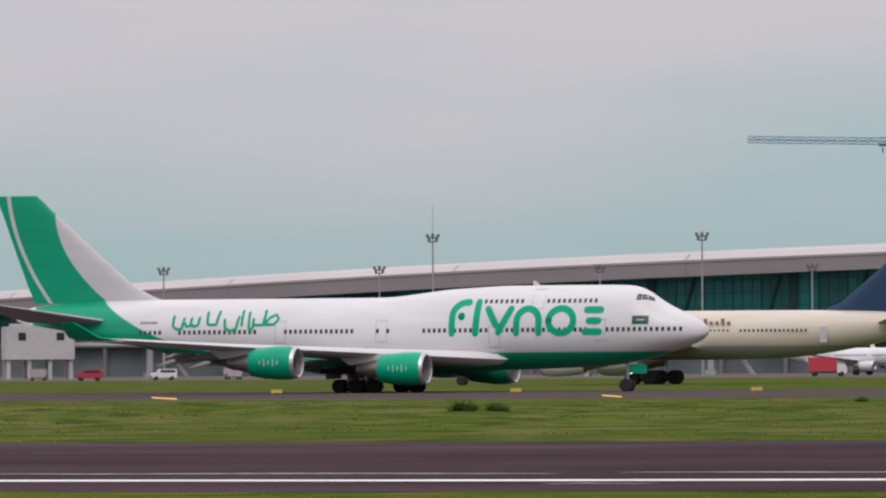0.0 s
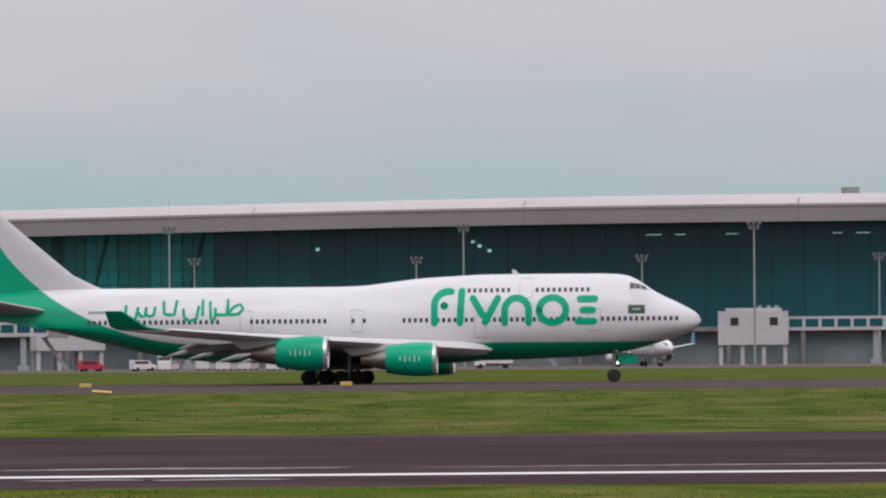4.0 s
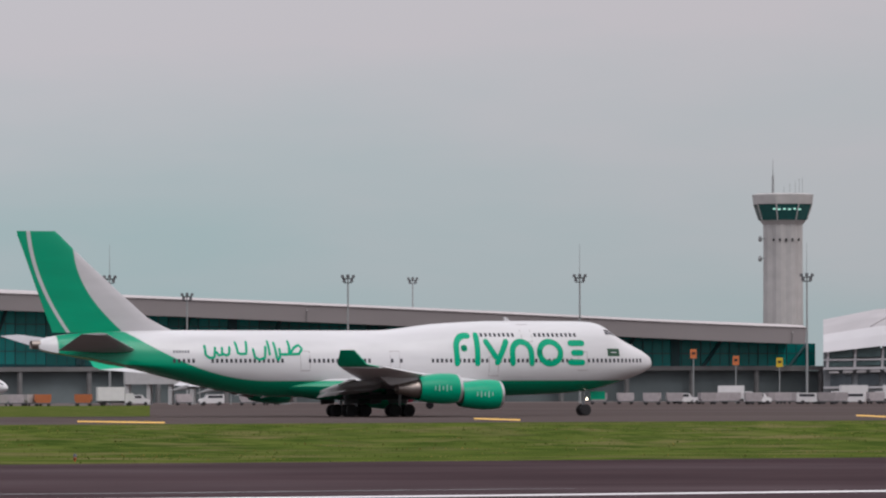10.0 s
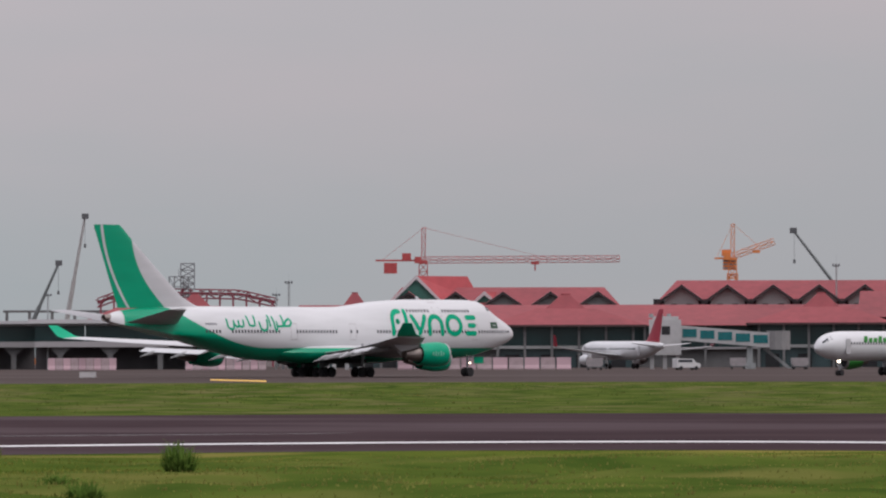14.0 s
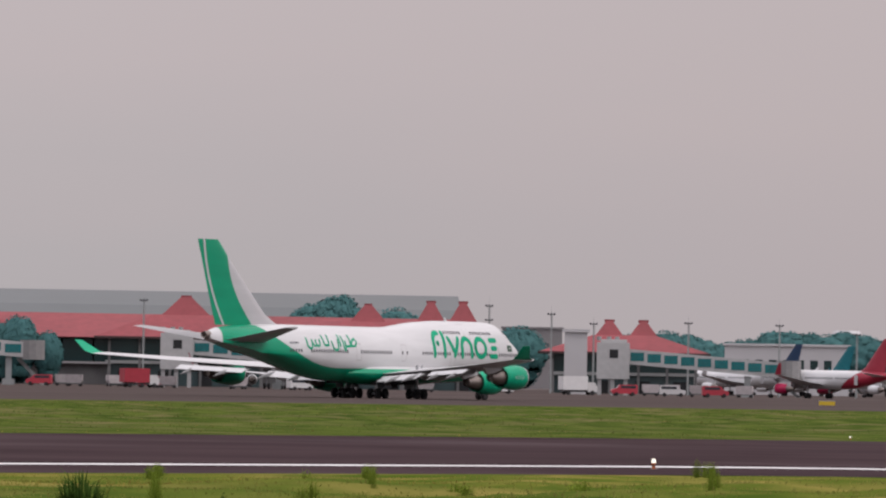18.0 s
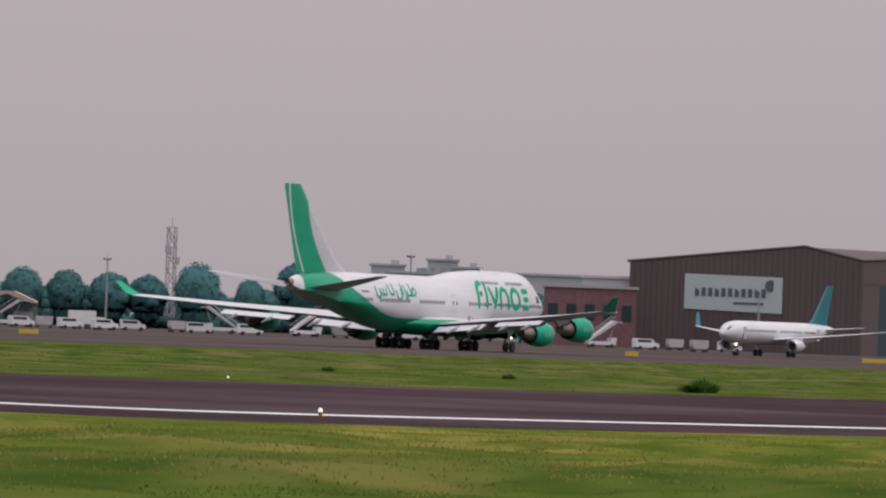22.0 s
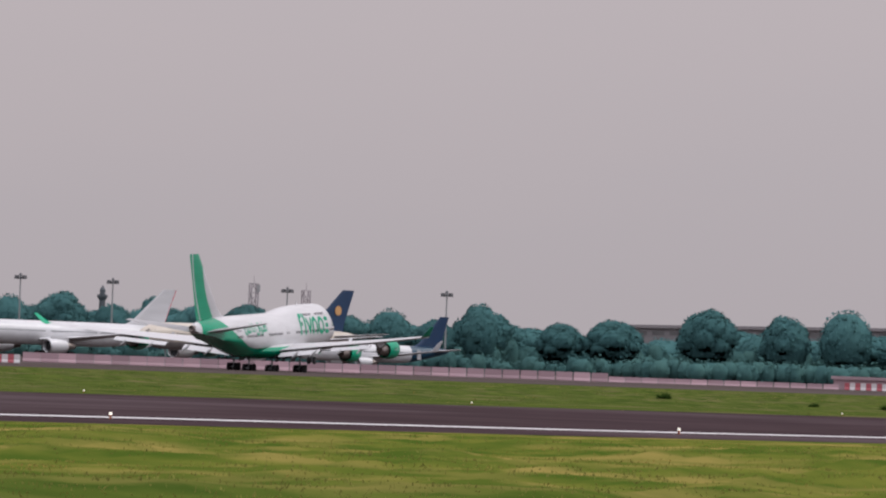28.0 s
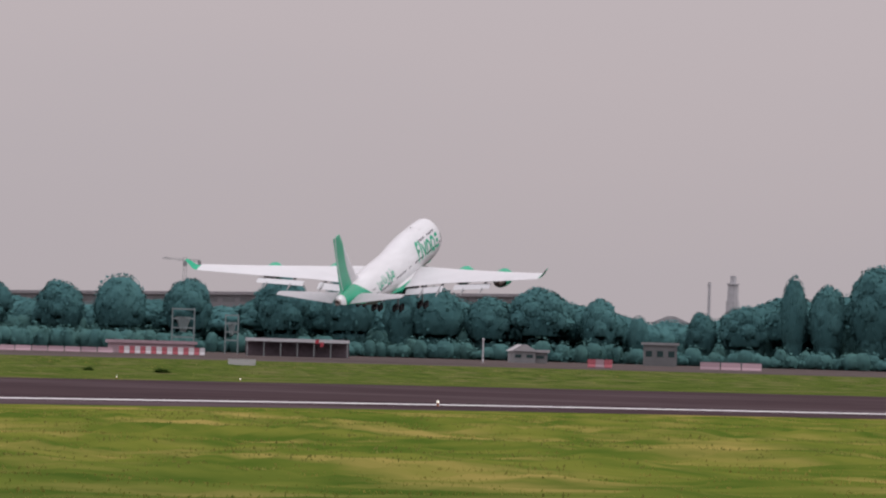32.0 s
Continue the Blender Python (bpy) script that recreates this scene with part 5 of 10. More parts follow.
def pavilion(phi, r, w, d, eave, apex, turn=0.0, walls=True, twin=False):
    """A gate pavilion: low spreading hip roof with a steeper cap over dark glazing."""
    b = thing("gate_pavilion", "gate pavilion with spreading red tiled hip roof and capped top", "pavilion", stand(phi, r, turn), "red roofed pavilions")
    mid = eave + (apex - eave) * 0.55
    part("roof", hip(Geo(), 0, 0, w, d, eave, mid, 0.36), ROOF_RED, b, "low spreading red tiled roof")
    for x in ((-w * 0.09, w * 0.11) if twin else (0,)):
        part("roof_cap", hip(Geo(), x, 0, w * (0.22 if twin else 0.35), d * 0.34, mid - 1.6, apex, 0.16), ROOF_RED, b, "steep red roof cap")
        part("ridge_vent", Geo().box((x, 0, apex), (w * 0.06, d * 0.05, 0.6)), ROOF_RED, b)
    part("eaves_edge", Geo().box((0, 0, eave - 0.2), (w + 0.4, d + 0.4, 0.5)), mat("dark_eaves", (0.06, 0.03, 0.03), 0.7), b)
    if walls:
        part("glazing", Geo().box((0, 0, eave * 0.74), (w * 0.84, d * 0.8, eave * 0.5)), DARK_GLAZE, b, "dark glazed upper floor")
        part("floor_slab", Geo().box((0, 0, eave * 0.48), (w * 0.88, d * 0.86, 0.7)), GREY_WALL, b)
        part("lower_wall", Geo().box((0, 0, eave * 0.23), (w * 0.82, d * 0.76, eave * 0.46)), mat("gate_lower_glass", (0.035, 0.062, 0.066), 0.4, vary=0.4, scale=0.1), b, "dim glazed lower floor")
        for x in np.linspace(-w * 0.42, w * 0.42, 6):
            part("column", Geo().box((x, -d * 0.42, eave * 0.48), (0.6, 0.6, eave * 0.96)), DULL_GREY, b)
        for x in np.linspace(-w * 0.33, w * 0.33, 4):
            part("service_door", Geo().box((x, -d * 0.385, eave * 0.16), (3.2, 0.1, eave * 0.3)), DARK, b)
    return b


pavilion(40.72, 1700, 25, 20, 11.3, 17.4)
pavilion(41.18, 1690, 30, 22, 11.3, 17.4)
pavilion(42.46, 1650, 24, 20, 9.9, 17.2)
pavilion(44.15, 1650, 37, 26, 9.8, 16.8)
pavilion(46.2, 1650, 34, 24, 10.2, 17.0)
pavilion(48.2, 1640, 34, 24, 10.4, 17.4)
pavilion(50.3, 1620, 34, 24, 10.6, 18.0)
pavilion(52.31, 1600, 40, 28, 10.8, 19.6)
pavilion(54.24, 1600, 40, 28, 10.8, 20.0)
pavilion(56.12, 1590, 40, 28, 10.8, 19.9)
pavilion(57.58, 1600, 30, 26, 10.6, 18.9)
pavilion(58.2, 1600, 36, 26, 10.4, 19.8, twin=True)
pavilion(59.64, 1600, 38, 26, 9.2, 16.3, twin=True)


def link_roof(phi0, phi1, r, eave, ridge, label):
    """A long low red roof that joins the pavilions, with dark glazing and a grey base below."""
    b = thing("link_building", label, "terminal", stand((phi0 + phi1) / 2, r))
    w = 2 * r * math.tan(radians((phi1 - phi0) / 2))
    part("roof", Geo().add([(-w / 2, -9, eave), (w / 2, -9, eave), (w / 2, 9, ridge), (-w / 2, 9, ridge), (-w / 2, 20, eave), (w / 2, 20, eave)], [(0, 1, 2, 3), (3, 2, 5, 4)]), ROOF_RED, b, "long red tiled roof")
    n = max(3, int(w / 7))
    # dark sheet behind the glazing, coloured as the shade under the roof
    part("back_wall", Geo().box((0, 2, eave / 2), (w, 0.5, eave)), mat("undercroft_shade", (0.06, 0.06, 0.062)), b)
    for k in range(n):
        x = -w / 2 + w * (k + 0.5) / n
        part("glazing", Geo().box((x, -6, eave * 0.72), (w / n * 0.94, 0.2, eave * 0.5)), DARK_GLAZE, b)
        if k % 2:
            part("column", Geo().box((x, -7.5, eave / 2), (0.6, 0.6, eave)), DULL_GREY, b)
    part("lower_wall", Geo().box((0, -5.5, eave * 0.22), (w, 0.4, eave * 0.44)), DULL_GREY, b, "grey lower wall")
    part("sill", Geo().box((0, -6.6, eave * 0.46), (w, 1.2, 0.5)), PANEL_GREY, b)


link_roof(42.0, 46.6, 1680, 9.8, 14.8, "long red roofed terminal wing with dark glazing")
link_roof(46.5, 51.2, 1665, 11.6, 17.8, "long red roofed terminal wing with grey lower wall")
link_roof(51.1, 58.4, 1640, 10.8, 16.4, "long red roofed terminal wing behind the stands")


def gable_row(phi0, phi1, r, n, wall, eave, apex, label, big=(), back=-1):
    """A row of gabled upper-storey bays with dark eaves under red roofs."""
    b = thing("gabled_wing", label, "terminal", stand((phi0 + phi1) / 2, r))
    w = 2 * r * math.tan(radians((phi1 - phi0) / 2))
    s = w / n
    part("rear_roof", Geo().add([(-w / 2, 6, eave), (w / 2, 6, eave), (w / 2 - 4, 16, apex + 1.2), (-w / 2 + 4, 16, apex + 1.2)], [(0, 1, 2, 3)]), ROOF_RED, b, "long red roof slope")
    part("rear_wall", Geo().box((0, 17, eave / 2), (w * 0.98, 1, eave)), GREY_WALL, b)
    for k in range(n):
        x = -w / 2 + s * (k + 0.5)
        part("bay_roof", Geo().add([(x - s * 0.55, -2, eave - 0.8), (x, -2, apex), (x + s * 0.55, -2, eave - 0.8), (x - s * 0.5, 15, eave), (x, 15, apex + 0.4), (x + s * 0.5, 15, eave)],
                                   [(0, 1, 4, 3), (1, 2, 5, 4)]), ROOF_RED, b)
        part("bay_wall", Geo().prism([(x - s * 0.36, wall), (x + s * 0.36, wall), (x + s * 0.36, eave + 0.2), (x, apex - 0.9), (x - s * 0.36, eave + 0.2)], -0.4, 4), GREY_WALL, b)
        part("barge_board", Geo().prism([(x - s * 0.56, eave - 0.9), (x, apex + 0.05), (x + s * 0.56, eave - 0.9), (x + s * 0.56, eave - 1.6), (x, apex - 0.75), (x - s * 0.56, eave - 1.6)], -2.2, -1.7), mat("dark_timber", (0.030, 0.022, 0.024), 0.8), b)
        for q in (-0.17, 0.17):
            part("window", Geo().box((x + q * s, -0.55, wall + (eave - wall) * 0.5), (s * 0.13, 0.15, (eave - wall) * 0.5)), DARK_GLAZE, b)
        # dark box drawn for the shade between two bays
        part("recess", Geo().box((x - s * 0.5, 0.5, (wall + eave) / 2), (s * 0.24, 1.0, eave - wall)), DARK, b)
    for x, hw, z0, z1 in big:
        xx = r * math.tan(radians(x - (phi0 + phi1) / 2))
        part("great_gable", Geo().prism([(xx - hw, z0), (xx + hw, z0), (xx, z1 - 0.8)], 8, 9), GABLE_GREEN, b, "green boarded gable")
        part("gable_roof", Geo().add([(xx - hw - 0.8, 7.6, z0 - 0.4), (xx, 7.6, z1), (xx + hw + 0.8, 7.6, z0 - 0.4), (xx + (hw * 2.6 * back if back < 0 else -hw), 20, z0), (xx + hw * 2.0 * back, 20, z1), (xx + (hw if back < 0 else hw * 2.6), 20, z0)], [(0, 1, 4, 3), (1, 2, 5, 4)]), ROOF_PINK, b, "bright red gable roof")
        part("gable_edge", Geo().prism([(xx - hw - 1, z0 - 0.5), (xx, z1 + 0.2), (xx + hw + 1, z0 - 0.5), (xx + hw + 0.2, z0 - 0.5), (xx, z1 - 0.8), (xx - hw - 0.2, z0 - 0.5)], 7.3, 7.6), PANEL, b, "white gable edge")


gable_row(42.7, 44.6, 1760, 5, 11.5, 15.0, 18.6, "gabled upper storey with red roofs and green gables", ((42.95, 6.3, 16.0, 22.6), (43.5, 3.2, 15.5, 18.6)), 1)
gable_row(44.9, 47.1, 1700, 6, 11.8, 16.2, 19.6, "row of grey gabled bays under red roofs")
gable_row(47.0, 50.75, 1700, 10, 18.0, 22.2, 25.0, "long row of grey gabled bays under bright red roofs",
          ((47.25, 3.4, 25.0, 30.3), (47.6, 3.4, 25.0, 30.3), (47.95, 3.4, 25.0, 30.2), (48.3, 3.2, 25.0, 29.8), (49.57, 3.2, 24.0, 27.2), (49.96, 6.0, 24.0, 30.2), (50.26, 2.6, 23.6, 26.2)))
gable_row(50.85, 53.05, 1700, 8, 13.0, 18.0, 22.0, "row of dark timber gables on a grey wing")


def long_shed(phi0, phi1, r, eave, ridge, label):
    b = thing("long_shed", label, "building", stand((phi0 + phi1) / 2, r))
    w = 2 * r * math.tan(radians((phi1 - phi0) / 2))
    m = mat("blue_grey_sheet", (0.115, 0.124, 0.127), 0.55, vary=0.06, scale=0.03, stain=0.15, stain_scale=0.01)
    part("wall", Geo().box((0, 0, eave / 2), (w, 60, eave)), m, b)
    rows = [[(-w / 2, y, z), (w / 2, y, z)] for y, z in ((-32, eave), (-20, eave + (ridge - eave) * 0.55), (0, ridge), (32, eave))]
    g = Geo()
    for a, c in zip(rows, rows[1:]):
        g.strip(a, c)
    part("roof", g, m, b, "blue-grey sheet roof")
    part("roof_glazing", Geo().loft([[(-w / 2 + 4 + x, -34 + dy, z) for x, z in ((0, 10), (24, 10), (24, 18), (18, 21.5), (8, 22), (2, 20))] for dy in (0, 6)]), LIT_GLASS, b, "teal glazed porch")


long_shed(53.0, 58.3, 2200, 18, 28.2, "very long blue-grey shed behind the red roofs")
tower_crane(43.01, 2400, 46, 66, 16, 0.3, CRANE_RED, "red tower crane with a thin jib over the roofs", 0, -1, 0.0, CRANE_RED)
tower_crane(47.05, 2400, 54, 62, 9, 3.5, CRANE_RED, "red tower crane standing behind the gabled roofs", 0, -1, 0.0, CRANE_RED)
tower_crane(45.49, 2400, 47, 14, 6, 5, ORANGE, "orange tower crane seen end on", 0, -1)


def mobile_crane(phi, r, tip, dx, m, label):
    c = thing("mobile_crane", label, "crane", stand(phi, r))
    part("boom", Geo().rod((0, 0, 2.5), (dx * 0.55, 0, 2.5 + (tip - 2.5) * 0.55), 0.75, 0.6, n=6).rod((dx * 0.5, 0, 2.5 + (tip - 2.5) * 0.5), (dx, 0, tip), 0.5, 0.32, n=6), m, c)
    part("boom_head", Geo().box((dx * 1.01, 0, tip + 0.3), (1.8, 0.8, 1.4)), LAMP_GREY, c)
    part("hook_line", Geo().rod((dx, -0.5, tip), (dx, -0.5, tip - 7), 0.06, n=4).box((dx, -0.5, tip - 7.5), (0.6, 0.6, 1.0)), LAMP_GREY, c)
    part("carrier", Geo().box((0, 0, 1.6), (11, 2.6, 1.6)).box((-3.6, 0, 3.0), (2.6, 2.4, 1.8)), ORANGE, c)
    for x in (-4, -1.5, 1.5, 4):
        part("wheel", wheel((x, -1.2, 0.7), 0.7, 0.5), TYRE, c)


mobile_crane(40.10, 1880, 39.4, 6.5, mat("boom_grey", (0.36, 0.34, 0.33), 0.5), "telescopic mobile crane with its boom raised")
mobile_crane(39.75, 1880, 27.1, 11, mat("boom_dark", (0.12, 0.13, 0.13), 0.5), "dark mobile crane with a leaning boom")
mobile_crane(46.75, 1800, 33.9, -24, mat("boom_dark", (0.12, 0.13, 0.13), 0.5), "dark mobile crane leaning its boom over the roofs")


def construction_roof():
    b = thing("roof_under_construction", "red steel roof frame under construction on red and grey posts", "building frame", stand(41.0, 1900))
    m = mat("frame_red", (0.24, 0.045, 0.065), 0.6, vary=0.15)
    line = [(-20, 18.2), (-12.5, 21.0), (18, 20.4), (27.5, 18.2)]
    rise = lambda x: float(np.interp(x, [a for a, _ in line], [c for _, c in line]))
    for y in (-9.0, 0.0, 9.0):
        g = Geo()
        top = [(-20 + 47.5 * i / 18, y, rise(-20 + 47.5 * i / 18) - 0.012 * y * y) for i in range(19)]
        low = [(q[0], y, q[2] - 1.4) for q in top]
        for i in range(18):
            g.rod(top[i], top[i + 1], 0.24, n=4).rod(low[i], low[i + 1], 0.18, n=4).rod(top[i] if i % 2 else low[i], low[i + 1] if i % 2 else top[i + 1], 0.12, n=3)
        part("roof_truss", g, m, b, "hipped red steel truss")
    for i in range(20):
        x = -20 + 47.5 * i / 19
        z = rise(x)
        part("purlin", Geo().box((x, -4.5, z - 0.4), (0.9, 9.0, 0.2)).box((x, 4.5, z - 0.4), (0.9, 9.0, 0.2)), m, b)
    for x in np.linspace(-19, 26.5, 14):
        part("roof_post", Geo().box((x, -9, (rise(x) - 1.4) / 2), (0.5, 0.5, rise(x) - 1.4)), m, b)
    for x in np.linspace(-44, 34, 14):
        part("post", Geo().box((x, 0, 7.5), (0.8, 0.8, 15)), DULL_GREY, b)
    for z in (12.0, 14.8):
        part("beam", Geo().box((-5, 0, z), (80, 1.0, 0.6)), DULL_GREY, b)
    part("roof_plant", lattice(Geo(), (4, 0, 20.4), (4, 0, 27.5), 3.6, 4, 0.2), mat("scaffold", (0.20, 0.20, 0.21), 0.8, vary=0.4, scale=0.6), b, "grey scaffold tower on the frame")


construction_roof()


def lattice_mast(phi, r, hgt, w, m, label, dishes=0):
    t = thing("lattice_mast", label, "mast", stand(phi, r, 20))
    part("frame", lattice(Geo(), (0, 0, 0), (0, 0, hgt), w, max(6, int(hgt / 2.5)), 0.16), m, t)
    part("spike", Geo().rod((0, 0, hgt), (0, 0, hgt * 1.1), 0.12, 0.05, n=4), m, t)
    rnd = random.Random(int(hgt * 10))
    for k in range(dishes):
        part("antenna_panel", Geo().box((rnd.uniform(-w, w), -w * 0.6, hgt * rnd.uniform(0.5, 0.98)), (0.9, 0.5, 2.0)), PANEL_GREY, t)


MAST_GREY = mat("mast_grey", (0.16, 0.16, 0.17), 0.6, vary=0.1)
lattice_mast(38.31, 2300, 40.5, 2.2, MAST_GREY, "telecom lattice mast hung with antennas", 14)
lattice_mast(41.05, 1900, 24.0, 4.0, MAST_GREY, "short lattice mast with antennas behind the roof", 8)
for p, r, hh in ((75.77, 2200, 36.4), (75.02, 2200, 26.5), (67.68, 1900, 27), (83.58, 2000, 22.5), (84.0, 2100, 22.0)):
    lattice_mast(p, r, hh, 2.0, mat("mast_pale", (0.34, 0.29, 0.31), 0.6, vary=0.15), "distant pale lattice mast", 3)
for p, r, w, hh in ((38.4, 3600, 32, 46), (37.75, 3700, 14, 36), (37.2, 3600, 10, 30)):
    b = thing("distant_tower_block", "distant high-rise block, haze put into its pale colour", "building", stand(p, r))
    # haze is painted into the pale colours of wall and windows
    part("wall", Geo().box((0, 0, hh / 2), (w, 20, hh)), mat("hazed_block", (0.44, 0.50, 0.51), 0.8, vary=0.06, scale=0.1), b)
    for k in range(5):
        part("window_band", Geo().box((0, -10.1, hh * (0.25 + 0.15 * k)), (w * 0.9, 0.2, 1.6)), mat("hazed_glass", (0.38, 0.45, 0.47), 0.4), b)


def slim_mast(phi, r, hgt, proto={}):
    """A slender apron mast with two small floodlights and a whip aerial."""
    k = hgt / 20.0
    if "m" in proto:
        return copy_thing(proto["m"], stand(phi, r) @ Matrix.Diagonal((1, 1, k, 1)))
    m = thing("floodlight_mast", "slender grey floodlight mast with small lamp heads", "floodlight mast", stand(phi, r) @ Matrix.Diagonal((1, 1, k, 1)), "slender masts")
    part("pole", Geo().rod((0, 0, 0), (0, 0, 20), 0.2, 0.12, n=8), STEEL_GREY, m)
    part("crossbar", Geo().box((0, 0, 19.7), (1.5, 0.2, 0.16)), LAMP_GREY, m)
    for x in (-0.65, 0, 0.65):
        part("lamp_head", Geo().box((x, -0.2, 19.95), (0.5, 0.4, 0.42), taper=0.8), LAMP_GREY, m)
    part("ladder", Geo().box((0.26, 0, 10), (0.08, 0.05, 19)), STEEL_GREY, m)
    part("lightning_rod", Geo().rod((0, 0, 20), (0, 0, 22), 0.04, 0.02, n=4), STEEL_GREY, m)
    proto["m"] = m
    return m


for p, r, hh in ((39.0, 1500, 18.0), (39.1, 1500, 19.0), (39.22, 1560, 16), (40.0, 1500, 17.5), (41.93, 1500, 20.4), (41.83, 1500, 17.5), (46.32, 1700, 27), (55.78, 1500, 20.2), (53.05, 1500, 16), (59.05, 1500, 18.6), (59.39, 1500, 16.5), (60.15, 1480, 16.8), (58.55, 1500, 17), (61.5, 1500, 15), (65.5, 1500, 16.0), (67.17, 1500, 16.4), (58.55, 1560, 21.0), (60.88, 1480, 16.6), (69.6, 1500, 19.6), (72.4, 1240, 12)):
    slim_mast(p, r, hh)

# more bridges before the red roofs
for p, r, ln, tu, hh, dn in ((42.35, 1440, 20, 0, 9.0, 2.0), (44.9, 1450, 18, 0, 9.0, 1.5), (54.15, 1400, 12, 0, 9.6, 1.0), (56.0, 1420, 22, 0, 9.8, 1.8), (59.5, 1420, 30, 0, 9.4, 2.2)):
    jet_bridge(p, r, ln, tu, hh, True, dn, 6.5)


def striped_awning():
    b = thing("striped_awning", "red and white striped awning over a low stand building", "awning", stand(54.1, 1380))
    part("base", Geo().box((0, 1.5, 1.5), (17, 4, 3.0)), GREY_WALL, b)
    for k in range(16):
        x = -8.5 + 17 * (k + 0.5) / 16
        part("stripe", Geo().add([(x - 0.53, -1.2, 2.6), (x + 0.53, -1.2, 2.6), (x + 0.53, 0.8, 4.2), (x - 0.53, 0.8, 4.2)], [(0, 1, 2, 3)]), RED_PAINT if k % 2 else WHITE_PAINT, b)
    for x in (-6, -2, 2, 6):
        part("doorway", Geo().box((x, -0.52, 1.1), (1.6, 0.08, 2.1)), DARK, b)


striped_awning()


# ---------------------------------------------------------------- the hangar and the sheds by the maintenance apron
HANGAR = mat("brown_sheet_cladding", (0.105, 0.078, 0.076), 0.75, vary=0.06, scale=0.1, stain=0.2, stain_scale=0.03)


def hangar():
    b = thing("aircraft_hangar", "large brown sheet-clad hangar with a dark open door and sign", "hangar", stand(73.23, 1570))
    A = lambda s, z: (-52.0 * s, 22.0 * s, z)
    B = lambda s, z: (36.5 * s, 26.0 * s, z)
    part("gable_wall", Geo().add([A(0, 0), A(1, 0), A(1, 19.2), A(0.25, 23.5), A(0, 20.7)], [(0, 1, 2, 3, 4)]), HANGAR, b, "brown ribbed gable wall")
    ribs = Geo()
    for s in np.linspace(0.02, 0.98, 40):
        z = np.interp(s, (0, 0.25, 1), (20.6, 23.4, 19.1))
        ribs.rod((A(s, 0)[0], A(s, 0)[1] - 0.1, 0), (A(s, 0)[0], A(s, 0)[1] - 0.1, float(z)), 0.12, n=4)
    part("cladding_ribs", ribs, HANGAR, b, kind="stuff")
    # near-black sheet behind the door; the shade inside is its colour
    dark = mat("hangar_shade", (0.010, 0.020, 0.022), 0.8, vary=0.3)
    part("door_lintel", Geo().add([B(0, 15.6), B(1, 15.2), B(1, 20.5), B(0.7, 22.9), B(0, 20.7)], [(0, 1, 2, 3, 4)]), HANGAR, b)
    part("door_post", Geo().add([B(0.0, 0), B(0.10, 0), B(0.10, 15.8), B(0.0, 15.8)], [(0, 1, 2, 3)]), HANGAR, b)
    part("door_post", Geo().add([B(0.90, 0), B(1, 0), B(1, 15.6), B(0.90, 15.6)], [(0, 1, 2, 3)]), HANGAR, b)
    part("open_door", Geo().add([(3.6, 6.0, 0), (34, 27, 0), (34, 27, 15.6), (3.6, 6.0, 15.6)], [(0, 1, 2, 3)]), dark, b, "dark sheet for the shade inside the open hangar door")
    part("door_leaf", Geo().add([B(0.1, 0), B(0.16, 0), B(0.16, 15.6), B(0.1, 15.6)], [(0, 1, 2, 3)]), mat("door_leaf", (0.03, 0.05, 0.055), 0.6), b)
    part("roof", Geo().add([A(1, 19.2), A(0.25, 23.5), A(0, 20.7), B(0.7, 22.9), B(1, 20.5), (-10, 70, 19), (-45, 60, 19)], [(0, 1, 6), (1, 2, 3, 5), (1, 5, 6), (3, 4, 5)]), HANGAR, b)
    part("roof_trim", Geo().rod(A(1.01, 19.3), A(0.25, 23.7), 0.3, n=5).rod(A(0.25, 23.7), A(0, 20.9), 0.3, n=5).rod(A(0, 20.9), B(0.7, 23.1), 0.3, n=5).rod(B(0.7, 23.1), B(1.01, 20.7), 0.3, n=5), mat("trim_brown", (0.07, 0.05, 0.05), 0.7), b)
    part("vent_window", Geo().add([B(0.38, 17.2), B(0.6, 17.2), B(0.6, 18.9), B(0.38, 18.9)], [(0, 1, 2, 3)]), TEAL_GLASS, b).location = (0, -0.15, 0)
    brd = part("sign_board", Geo().add([A(0.76, 9.1), A(0.34, 8.6), A(0.34, 16.6), A(0.76, 16.9)], [(0, 1, 2, 3)]), mat("sign_white", (0.42, 0.48, 0.47), 0.6, vary=0.04), b, "pale sign board with dark lettering bars")
    brd.location = (0, -0.35, 0)
    ink = mat("sign_ink", (0.08, 0.10, 0.11), 0.6)
    for k in range(11):
        s = 0.715 - k * 0.0285
        part("sign_bar", Geo().add([A(s, 12.0), A(s - 0.018, 12.0), A(s - 0.018, 13.9 if k % 3 else 13.4), A(s, 13.9)], [(0, 1, 2, 3)]), ink, b).location = (0, -0.5, 0)
    part("sign_bar", Geo().add([A(0.55, 10.4), A(0.42, 10.4), A(0.42, 10.9), A(0.55, 10.9)], [(0, 1, 2, 3)]), ink, b).location = (0, -0.5, 0)
    part("sign_emblem", Geo().rod((A(0.39, 0)[0], A(0.39, 0)[1] - 0.6, 14.7), (A(0.39, 0)[0], A(0.39, 0)[1] - 0.5, 14.7), 1.3, n=16), ink, b)


hangar()


